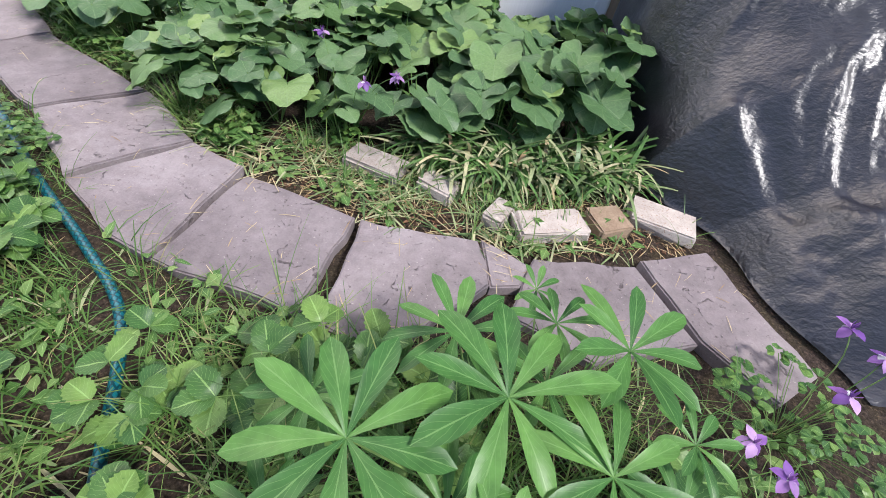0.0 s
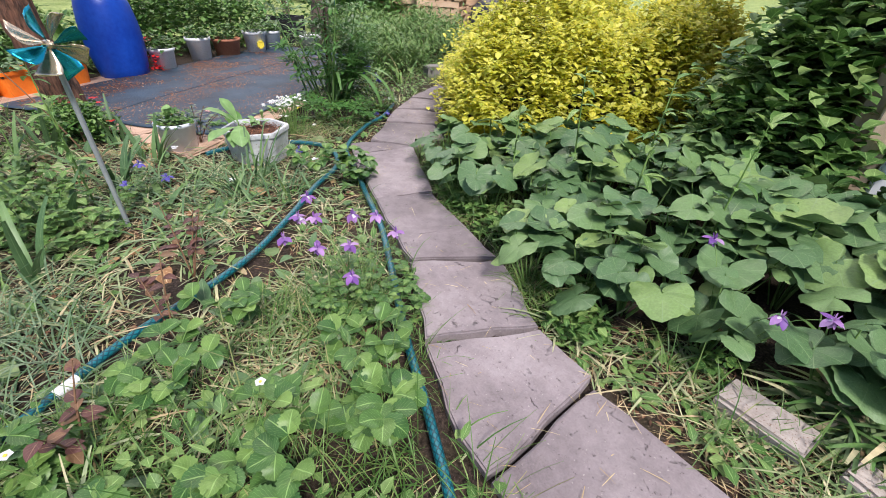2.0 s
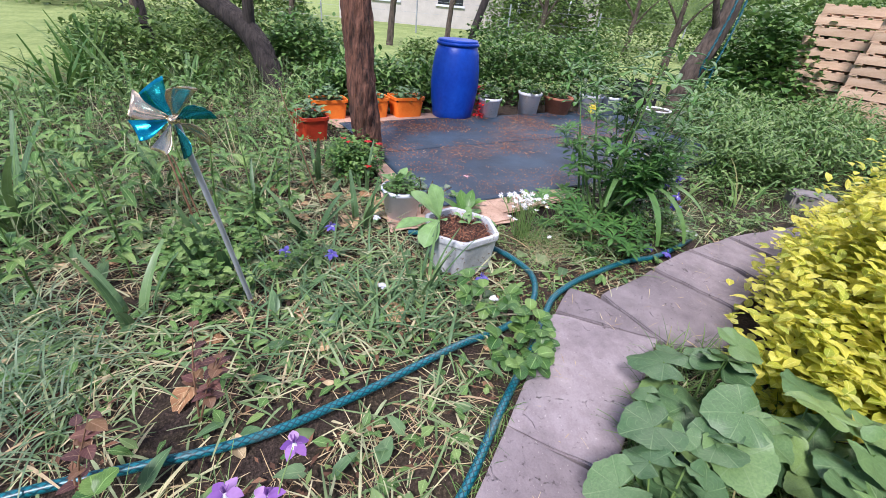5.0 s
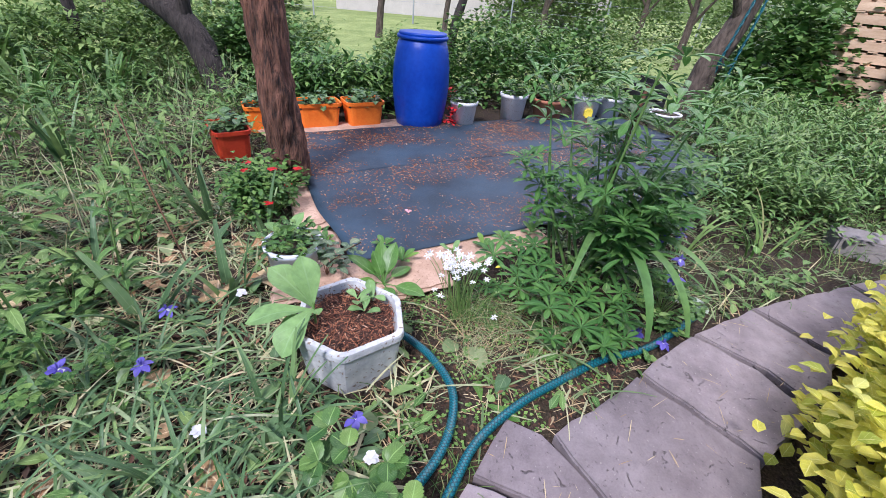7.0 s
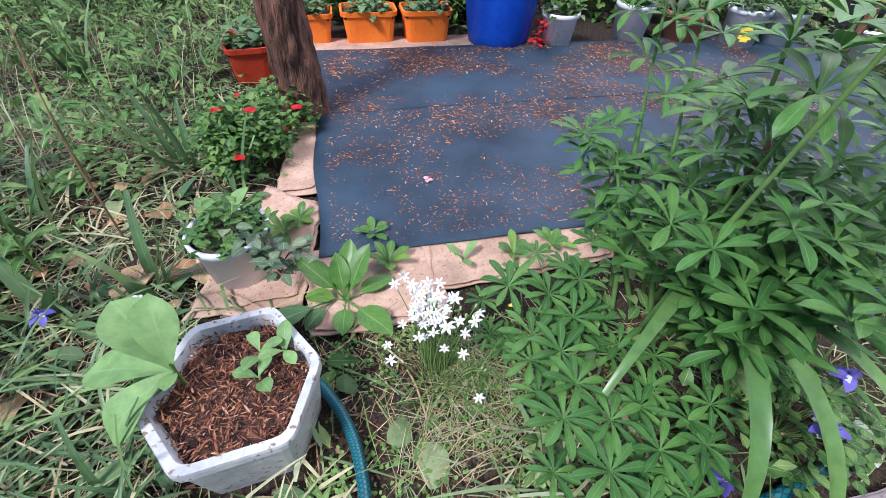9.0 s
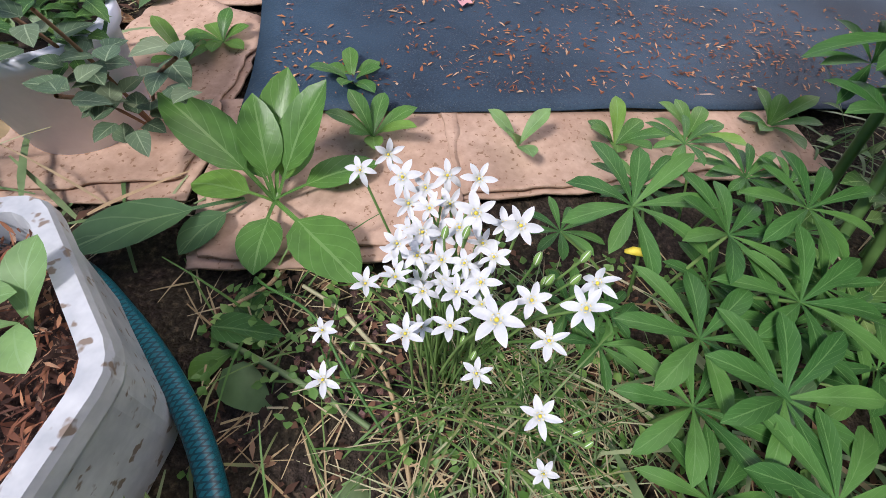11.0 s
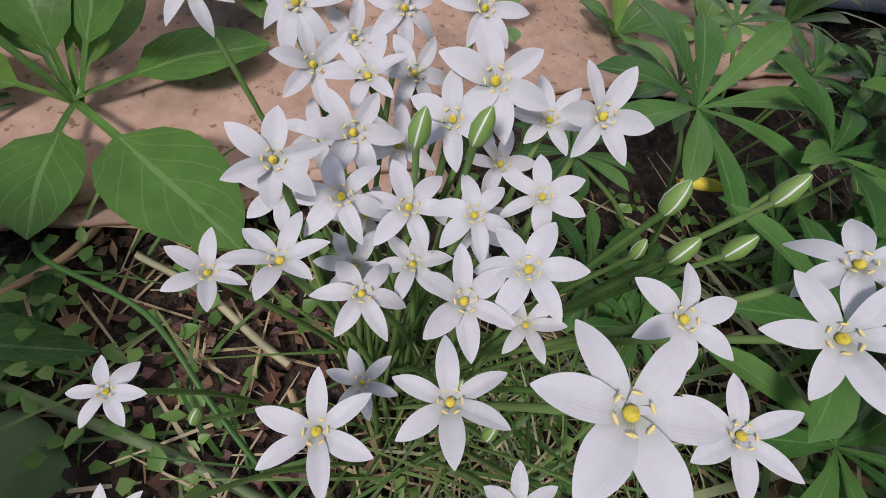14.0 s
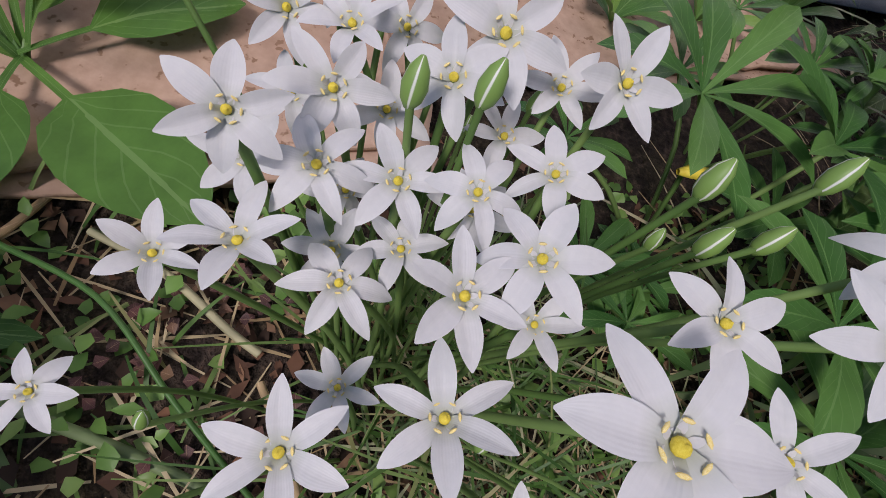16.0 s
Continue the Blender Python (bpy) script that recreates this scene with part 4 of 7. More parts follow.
def petal_material():
    """White petal: grey-green throat, fine lines along it, light shining through."""
    m, nt, p = nodes_of("star_petal")
    uv = nt.nodes.new("ShaderNodeUVMap")
    sx = nt.nodes.new("ShaderNodeSeparateXYZ")
    nt.links.new(uv.outputs[0], sx.inputs[0])
    white = mixed(nt, noise_of(nt, 9, 3), (0.69, 0.70, 0.72), (0.78, 0.785, 0.795))
    throat = ramp(nt, sx.outputs[0], [(0.0, (0.62, 0.68, 0.54)), (0.14, (0.82, 0.85, 0.79)), (0.34, (1, 1, 1))])
    col = mixed(nt, 1.0, white, throat, "MULTIPLY")
    line = maths(nt, "SINE", maths(nt, "MULTIPLY", sx.outputs[1], 62.0))
    nt.links.new(col, p.inputs["Base Color"])
    p.inputs["Roughness"].default_value, p.inputs["Specular IOR Level"].default_value = 0.48, 0.3
    bumped(nt, p, maths(nt, "ADD", maths(nt, "MULTIPLY", line, 0.4), noise_of(nt, 40, 3)), 0.07, 0.02)
    tr = nt.nodes.new("ShaderNodeBsdfTranslucent")
    nt.links.new(col, tr.inputs[0])
    mx = nt.nodes.new("ShaderNodeMixShader")
    mx.inputs[0].default_value = 0.22
    nt.links.new(p.outputs[0], mx.inputs[1])
    nt.links.new(tr.outputs[0], mx.inputs[2])
    nt.links.new(mx.outputs[0], nt.nodes["Material Output"].inputs[0])
    return m


M["star_petal"] = petal_material()
PETALS = [petal_mesh(k) for k in range(4)]


def stamen_mesh():
    pieces = []
    for k in range(6):
        a = math.pi / 3 * k + 0.52
        d = Vector((math.cos(a), math.sin(a), 0))
        pieces.append(foliage([tuple(d * 0.07 + Vector((0, 0, 0.03)))], a, 0.85, 0.1, 0.2, 0.044, "lance", 4, 1, 0.1))
    pieces.append(foliage(np.repeat([(0, 0, 0.004)], 6, 0), np.arange(6) * math.pi / 3 + 0.52, 0.30, 0.0, 0.17, 0.10, "ovate", 3, 1, 0.05))
    return mesh_of("filament", *joined(pieces)[:2], M["petal"], joined(pieces)[2])


def anther_mesh():
    pieces = []
    for k in range(6):
        a = math.pi / 3 * k + 0.52
        d = Vector((math.cos(a), math.sin(a), 0))
        t = Vector((-d.y, d.x, 0.2)) * 0.045
        c = d * 0.195 + Vector((0, 0, 0.185))
        pieces.append(tube([c - t * 1.3, c - t * 0.6, c + t * 0.6, c + t * 1.3], [0.005, 0.022, 0.022, 0.005], 6))
    V, F, U = joined(pieces)
    return mesh_of("anther", V, F, M["anther"], U)


def heart_mesh():
    bm = lathe([(0.05, 0.02), (0.08, 0.06), (0.08, 0.10), (0.055, 0.14), (0.022, 0.155), (0.018, 0.19), (0.001, 0.195)], 10)
    me = bpy.data.meshes.new("ovary")
    bm.to_mesh(me)
    bm.free()
    me.materials.append(M["yellow"])
    me.polygons.foreach_set("use_smooth", np.full(len(me.polygons), True))
    return me


FIL, ANT, HEART = stamen_mesh(), anther_mesh(), heart_mesh()
STAR_AT = Vector((-4.13, 2.29, 0.0))
star = empty("star_of_bethlehem", STAR_AT)
tagged(star, "clump of white six-petalled star of Bethlehem in full bloom", "flowers")


def stalk(a, b, r, bend=0.35):
    a, b = Vector(a), Vector(b)
    m = a.lerp(b, 0.5) + Vector((0, 0, (b.z - a.z) * bend * 0.5)) + (a - b).cross(Vector((0, 0, 1))) * random.uniform(-0.08, 0.08)
    return tube(spline([a, m, b], 8), r, 6)


def star_flower(x, y, z, r):
    r = r * 0.94
    p = Vector((x, y, z)) - STAR_AT
    n = ((Vector((-4.04, 2.262, 0.42)) - Vector((x, y, z))).normalized() * 0.75 + Vector((random.uniform(-0.42, 0.42), random.uniform(-0.45, 0.45), 0.72))).normalized()
    q = n.to_track_quat("Z", "Y").to_matrix().to_4x4()
    fl = put("flower", HEART, star, m=Matrix.Translation(p - n * r * 0.12) @ q @ pose(0, 0, 0, 0, 0, random.uniform(0, 60)) @ Matrix.Scale(r, 4))
    k = random.choice((0, 0, 1, 2, 3)) if r < 0.024 else 0
    for i in range(6):
        s = random.uniform(0.93, 1.06)
        put("petal", PETALS[k], fl, m=pose(0, 0, 0.012 * (i % 2), random.uniform(-12, 12), random.uniform(-11, 11), 60 * i + random.uniform(-7, 7)) @ Matrix.Diagonal((s, random.uniform(0.85, 1.1), 1, 1)))
    put("stamen_ring", FIL, fl, m=Matrix.Diagonal((1, 1, 0.7, 1)))
    put("anther_ring", ANT, fl, m=Matrix.Diagonal((1, 1, 0.8, 1)))
    foot = Vector((0.35 * p.x + random.uniform(-0.03, 0.03), 0.35 * p.y + random.uniform(-0.03, 0.03), -0.01))
    V, F, U = stalk(foot, p - n * r * 0.12, 0.0016)
    put("stalk", mesh_of("stalk", V, F, M["stem"], U), star)


for f in ((-4.089, 2.322, 0.301, 0.0262), (-4.086, 2.286, 0.263, 0.0205), (-4.068, 2.250, 0.251, 0.020), (-4.063, 2.323, 0.237, 0.0165), (-4.098, 2.370, 0.281, 0.0195),
          (-4.130, 2.390, 0.299, 0.0235), (-4.154, 2.393, 0.306, 0.021), (-4.125, 2.346, 0.289, 0.020), (-4.130, 2.298, 0.279, 0.021), (-4.114, 2.281, 0.275, 0.020),
          (-4.115, 2.248, 0.250, 0.019), (-4.113, 2.220, 0.262, 0.019), (-4.112, 2.186, 0.226, 0.0185), (-4.140, 2.231, 0.268, 0.020), (-4.148, 2.254, 0.263, 0.020), (-4.146, 2.277, 0.275, 0.018)):
    star_flower(*f)
for f in ((-4.167, 2.301, 0.271, 0.019), (-4.204, 2.316, 0.285, 0.0245), (-4.197, 2.270, 0.289, 0.026), (-4.180, 2.259, 0.280, 0.021), (-4.166, 2.226, 0.271, 0.021), (-4.131, 2.214, 0.290, 0.0165),
          (-4.202, 2.219, 0.266, 0.021), (-4.202, 2.195, 0.261, 0.021), (-4.232, 2.174, 0.264, 0.025), (-4.258, 2.219, 0.262, 0.023), (-4.250, 2.257, 0.281, 0.021), (-4.234, 2.119, 0.249, 0.021),
          (-4.290, 2.129, 0.229, 0.023), (-4.062, 2.157, 0.186, 0.0175), (-4.016, 2.184, 0.187, 0.020), (-4.089, 2.258, 0.228, 0.015), (-4.037, 2.379, 0.274, 0.0185), (-4.041, 2.441, 0.063, 0.019),
          (-4.225, 2.235, 0.255, 0.021), (-4.185, 2.240, 0.250, 0.020), (-4.215, 2.300, 0.265, 0.021), (-4.180, 2.205, 0.245, 0.019), (-4.145, 2.205, 0.250, 0.019), (-4.190, 2.285, 0.255, 0.020), (-4.160, 2.282, 0.245, 0.019), (-4.130, 2.240, 0.235, 0.018), (-4.240, 2.200, 0.250, 0.020), (-4.118, 2.306, 0.262, 0.015), (-4.155, 2.236, 0.235, 0.018), (-4.135, 2.262, 0.245, 0.018)):
    star_flower(*f)


def bud_meshes():
    g = lathe([(0.10, 0.0), (0.22, 0.18), (0.27, 0.45), (0.20, 0.78), (0.06, 1.0), (0.001, 1.02)], 12)
    me = bpy.data.meshes.new("bud")
    g.to_mesh(me)
    g.free()
    me.polygons.foreach_set("use_smooth", np.full(len(me.polygons), True))
    m, nt, p = nodes_of("bud_skin")
    tc = nt.nodes.new("ShaderNodeTexCoord")
    sx = nt.nodes.new("ShaderNodeSeparateXYZ")
    nt.links.new(tc.outputs["Object"], sx.inputs[0])
    a = maths(nt, "ARCTAN2", sx.outputs[1], sx.outputs[0])
    s = maths(nt, "ABSOLUTE", maths(nt, "SINE", maths(nt, "MULTIPLY", a, 2.0)))
    nt.links.new(mixed(nt, ramp(nt, s, [(0.12, (0, 0, 0)), (0.30, (1, 1, 1))]), (0.74, 0.78, 0.70), (0.20, 0.34, 0.08)), p.inputs["Base Color"])
    p.inputs["Roughness"].default_value = 0.5
    me.materials.append(m)
    return me


BUD = bud_meshes()
for x, y, z, tx, ty in ((-4.164, 2.340, 0.290, 0.1, 0.1), (-4.180, 2.379, 0.296, 0.1, 0.5), (-4.160, 2.250, 0.285, 0.1, 0), (-4.165, 2.269, 0.290, 0.1, 0.2), (-4.160, 2.357, 0.270, 0, 0.5), (-4.174, 2.357, 0.245, 0.1, 0),
                        (-4.169, 2.379, 0.272, 0.1, 0.8), (-4.232, 2.274, 0.205, 0.1, 0.1), (-4.222, 2.296, 0.244, 0.1, 0.2), (-4.085, 2.315, 0.21, 0.4, 0.2), (-4.10, 2.30, 0.20, 0.5, 0), (-4.06, 2.19, 0.17, 0.4, 0.3), (-4.05, 2.44, 0.20, 0.3, 0.9), (-4.06, 2.43, 0.19, 0.1, 1.2)):
    p = Vector((x, y, z)) - STAR_AT
    q = Vector((-0.35 - tx * 0.5, ty * 0.45, 1)).to_track_quat("Z", "Y").to_matrix().to_4x4()
    put("bud", BUD, star, m=Matrix.Translation(p - Vector((0, 0, 0.004))) @ q @ Matrix.Scale(0.015 if z > 0.25 else 0.012, 4))
    V, F, U = stalk((p.x * 0.4, p.y * 0.4, -0.01), p, 0.0014)
    put("stalk", mesh_of("stalk", V, F, M["stem"], U), star)
n = 100
ang = rnd(n, 0, 6.28)
base = np.column_stack([rnd(n, -0.06, 0.10), rnd(n, -0.02, 0.16), np.full(n, -0.012)])
V, F, U = foliage(base, ang, rnd(n, 0.7, 1.4), rnd(n, 1.0, 2.3), rnd(n, 0.10, 0.26), rnd(n, 0.001, 0.002), "blade", 7, 0)
put("leaves", mesh_of("leaves", V, F, M["grass"], U), star, "thin arching green and straw-coloured leaves")

# ---- plant builders ----
def palmate(centres, tilt, sizes, count=9):
    """Lupin leaves: narrow leaflets round a centre."""
    pieces = []
    for c, t, s in zip(centres, tilt, sizes):
        k = count + random.choice((-1, 0, 0, 1))
        a = np.arange(k) * 2 * math.pi / k + random.uniform(0, 6)
        d = random.uniform(0, 6.28)
        pitch = 0.38 + t * np.cos(a - d) + RNG.normal(size=k) * 0.10
        V, F, U = foliage(np.repeat([c], k, 0), a, pitch, rnd(k, 0.35, 0.85), s * rnd(k, 0.85, 1.1), s * rnd(k, 0.095, 0.125), "spoon", 7, 1, 0.35)
        pieces.append((V, F, U))
    return pieces


def lupin(at, n, height, spread, size, label="lupin plant with fresh green finger-shaped leaves"):
    th = empty("lupin", (at[0], at[1], gz(at[0], at[1])))
    for i in range(n):
        a, r = random.uniform(0, 6.28), spread * math.sqrt((i + 0.5) / n)
        c = Vector((math.cos(a) * r, math.sin(a) * r, height * random.uniform(0.65, 1.0) * (1 - 0.35 * r / spread)))
        V, F, U = palmate([tuple(c)], [random.uniform(0.05, 0.3)], [1.1 * size * random.uniform(0.7, 1.1)])[0]
        put("leaf", mesh_of("leaf", V, F, M["lupin"], U), th)
        V, F, U = stalk((c.x * 0.15, c.y * 0.15, 0), c, 0.0022)
        put("stalk", mesh_of("stalk", V, F, M["stem"], U), th)
    return tagged(th, label, "lupin", "lupins")


def explicit_lupin(at, leaves, label):
    th = empty("lupin", at)
    for x, y, z, s in leaves:
        c = Vector((x, y, z)) - Vector(at)
        V, F, U = palmate([tuple(c)], [random.uniform(0.0, 0.2)], [s])[0]
        put("leaf", mesh_of("leaf", V, F, M["lupin"], U), th)
        V, F, U = stalk((c.x * 0.2, c.y * 0.2, 0), c, 0.0028)
        put("stalk", mesh_of("stalk", V, F, M["stem"], U), th)
    return tagged(th, label, "lupin", "lupins")


explicit_lupin((0.13, 0.62, -0.01), [(-0.20, 0.56, 0.36, 0.25), (0.10, 0.72, 0.36, 0.25), (0.40, 0.93, 0.34, 0.21), (0.33, 0.62, 0.34, 0.20), (-0.03, 0.90, 0.28, 0.18), (0.24, 1.02, 0.26, 0.15), (0.02, 0.50, 0.27, 0.17), (0.50, 0.60, 0.27, 0.16), (-0.32, 0.66, 0.26, 0.15), (0.22, 0.84, 0.24, 0.16), (0.19, 1.16, 0.22, 0.09),
                                    (0.55, 0.75, 0.30, 0.12), (-0.30, 0.42, 0.30, 0.12), (0.12, 0.45, 0.33, 0.13), (0.30, 0.38, 0.30, 0.12), (-0.08, 0.36, 0.30, 0.12)], "large lupin with fresh green finger-shaped leaves beside the path")
explicit_lupin((-4.36, 2.55, -0.01), [(-4.40, 2.457, 0.17, 0.115), (-4.404, 2.59, 0.17, 0.105), (-4.50, 2.48, 0.12, 0.085), (-4.32, 2.67, 0.18, 0.105), (-4.47, 2.68, 0.20, 0.10), (-4.38, 2.38, 0.09, 0.07)], "young lupin with fresh green finger leaves beside the flowers")
explicit_lupin((-4.17, 2.58, -0.01), [(-4.225, 2.556, 0.17, 0.105), (-4.15, 2.562, 0.15, 0.10), (-4.184, 2.64, 0.18, 0.11), (-4.07, 2.60, 0.12, 0.085), (-4.10, 2.69, 0.17, 0.10)], "young lupin with fresh green finger leaves beside the flowers")
explicit_lupin((-3.96, 2.72, -0.01), [(-3.985, 2.66, 0.18, 0.11), (-3.895, 2.78, 0.16, 0.105), (-4.02, 2.78, 0.17, 0.10), (-3.88, 2.66, 0.10, 0.08), (-3.98, 2.90, 0.16, 0.095)], "lupin with fresh green finger leaves by the hose")
for x, y, n, h, sp, s in ((-3.93, 2.90, 5, 0.15, 0.10, 0.085), (-4.15, 3.0, 8, 0.22, 0.16, 0.085), (-4.32, 2.72, 6, 0.19, 0.13, 0.08),
                          (-4.55, 2.62, 6, 0.24, 0.12, 0.08), (-4.3, 3.2, 8, 0.26, 0.15, 0.085), (-4.28, 2.45, 4, 0.10, 0.06, 0.06)):
    lupin((x, y), n, h, sp, s)


M["broad_strap"] = leafy("broad_strap", [(0, (0.09, 0.20, 0.06)), (1, (0.16, 0.29, 0.09))], 0.33, 0.3, 0)


def tall_clump():
    at = Vector((-4.58, 2.98, 0))
    th = empty("tall_lupin_clump", at)
    for i in range(20):
        a = random.uniform(0, 6.28)
        b = Vector((random.uniform(-0.12, 0.14), random.uniform(-0.14, 0.16), -0.01))
        top = b * 1.6 + Vector((math.cos(a) * 0.27 - 0.10, math.sin(a) * 0.32 + 0.12, random.uniform(0.5, 1.22)))
        pts = spline([b, b.lerp(top, 0.5) + Vector((0.03, -0.02, 0.03)), top], 8)
        V, F, U = tube(pts, [0.0095] * 5 + [0.005] * (len(pts) - 5), 6)
        put("stem", mesh_of("stem", V, F, M["broad_strap"], U), th)
        c, s = [], []
        for k in range(9):
            q = pts[min(len(pts) - 1, int((0.52 + 0.48 * k / 8) * (len(pts) - 1)))]
            e = random.uniform(0, 6.28)
            c.append((q.x + math.cos(e) * 0.10, q.y + math.sin(e) * 0.10, q.z + random.uniform(-0.02, 0.05))), s.append(random.uniform(0.085, 0.15))
        V, F, U = joined(palmate(c, [random.uniform(0.1, 0.5) for _ in c], s, 8))
        put("leaves", mesh_of("leaves", V, F, M["lupin"], U), th)
    for i in range(9):
        b = (random.uniform(-0.04, 0.16), random.uniform(-0.06, 0.14), 0.02)
        V, F, U = foliage([b], random.uniform(-0.2, 2.4), random.uniform(1.2, 1.45), random.uniform(1.6, 2.6), random.uniform(0.45, 0.75), random.uniform(0.016, 0.027), "blade", 14, 1, 0.3)
        put("strap_leaf", mesh_of("strap_leaf", V, F, M["lupin"], U), th)
    for yaw, rise, bend, l, w in ((4, 74, 150, 0.86, 0.034), (20, 73, 145, 0.86, 0.034), (44, 74, 135, 0.8, 0.028), (100, 70, 110, 0.6, 0.022), (330, 76, 120, 0.7, 0.024)):
        V, F, U = foliage([(0.10, 0.02, 0.16)], radians(yaw), radians(rise), radians(bend), l, w, "blade", 16, 1, 0.25, 0, 0.006)
        put("strap_leaf", mesh_of("strap_leaf", V, F, M["broad_strap"], U), th)
    V, F, U = tube([(0.02, -0.02, -0.02), (-0.06, 0.06, 0.5), (-0.16, 0.16, 1.0)], [0.011, 0.011, 0.01], 8)
    put("stake", mesh_of("stake", V, F, M["bark_red"], U), th, "reddish wooden stake")
    tagged(th, "tall clump of lupins and strap leaves tied to a stake", "plant clump")


tall_clump()


def columbine(at, flowers, petal, n_leaf=26, label="columbine with nodding violet flowers on thin stems", spread=0.16):
    th = empty("columbine", (at[0], at[1], gz(at[0], at[1])))
    o = Vector(th.location)
    for x, y, z in flowers:
        c = Vector((x, y, z)) - o
        P = np.repeat([tuple(c)], 5, 0)
        a = np.arange(5) * 1.257 + random.uniform(0, 6)
        A = foliage(P, a, rnd(5, -0.6, 0.35), rnd(5, 0.0, 0.9), 0.044, 0.0135, "lance", 4, 1)
        B = foliage(P, a + 0.6, rnd(5, -1.3, -0.9), 0.1, 0.032, 0.0105, "ovate", 3, 1)
        C = foliage(P, a + 0.6, rnd(5, 0.7, 1.2), rnd(5, -0.9, -0.3), 0.026, 0.0035, "stem", 4, 1)
        V, F, U = joined([A, B, C])
        put("flower", mesh_of("flower", V, F, petal, U), th)
        cup = bpy.data.meshes.new("corolla")
        bm = lathe([(0.004, 0.0), (0.008, -0.008), (0.012, -0.016), (0.010, -0.017), (0.004, -0.006)], 10)
        bm.to_mesh(cup)
        bm.free()
        cup.materials.append(M["petal"])
        put("corolla", cup, th, m=Matrix.Translation(c) @ pose(0, 0, 0, random.uniform(-40, 40), random.uniform(-40, 40), 0))
        V, F, U = stalk((c.x * 0.15, c.y * 0.15, 0), c, 0.0016, 0.5)
        put("stalk", mesh_of("stalk", V, F, M["stem"], U), th)
    pieces, stalks = [], []
    for i in range(n_leaf):
        a, r = random.uniform(0, 6.28), spread * math.sqrt(random.random())
        c = Vector((math.cos(a) * r, math.sin(a) * r, random.uniform(0.04, 0.24) * (1.2 - r / spread * 0.6)))
        for k in range(3):
            e = a + (k - 1) * 1.5
            p = c + Vector((math.cos(e), math.sin(e), 0.1)) * 0.014
            pieces.append(foliage(np.repeat([tuple(p)], 3, 0), e + np.array([-0.6, 0, 0.6]), rnd(3, -0.1, 0.3), 0.4, rnd(3, 0.024, 0.036), rnd(3, 0.010, 0.014), "spoon", 4, 1, 0.2))
        stalks.append(stalk((c.x * 0.1, c.y * 0.1, 0), c, 0.0012))
    V, F, U = joined(pieces)
    put("leaves", mesh_of("leaves", V, F, M["strawberry"], U), th)
    V, F, U = joined(stalks)
    put("leaf_stalk", mesh_of("leaf_stalk", V, F, M["stem"], U), th)
    return tagged(th, label, "columbine", "columbines")


columbine((-1.93, 1.32), [(-2.11, 1.08, 0.35), (-2.30, 1.31, 0.38), (-2.08, 1.38, 0.35), (-2.03, 1.47, 0.33), (-2.03, 1.17, 0.30), (-1.91, 1.47, 0.30), (-2.18, 1.19, 0.37), (-2.0, 1.30, 0.27), (-1.86, 1.20, 0.24), (-2.2, 1.27, 0.33)], M["violet"], 60, spread=0.24)
columbine((-4.22, 3.32), [(-4.39, 3.29, 0.35), (-4.52, 3.46, 0.36), (-4.45, 3.40, 0.35), (-4.19, 3.28, 0.35), (-4.04, 3.19, 0.34), (-4.0, 3.1, 0.06), (-3.95, 3.2, 0.05)], M["blue_petal"], 50, "columbine with blue-violet flowers beside the path", 0.17)
columbine((1.05, 1.0), [(0.98, 1.12, 0.42), (1.06, 1.03, 0.46), (0.92, 0.93, 0.38), (1.12, 1.1, 0.36), (0.74, 0.82, 0.25), (0.80, 0.75, 0.25)], M["violet"], 44, spread=0.25)
columbine((-3.60, 0.86), [(-3.55, 0.9, 0.14), (-3.9, 1.06, 0.12), (-3.62, 1.12, 0.10), (-3.42, 1.92, 0.14)], M["blue_petal"], 20, "low columbine with dark blue flowers among weeds", 0.2)
columbine((-0.75, 2.05), [(-0.62, 1.95, 0.34), (-0.50, 2.02, 0.36), (-0.9, 2.2, 0.4)], M["violet"], 16, "columbine with violet flowers among large round leaves", 0.14)
columbine((-3.22, -0.42), [(-3.15, -0.38, 0.16), (-3.22, -0.30, 0.18), (-3.10, -0.32, 0.15), (-3.2, -0.45, 0.17)], M["blue_petal"], 20, "low columbine with dark violet flowers among weeds", 0.16)


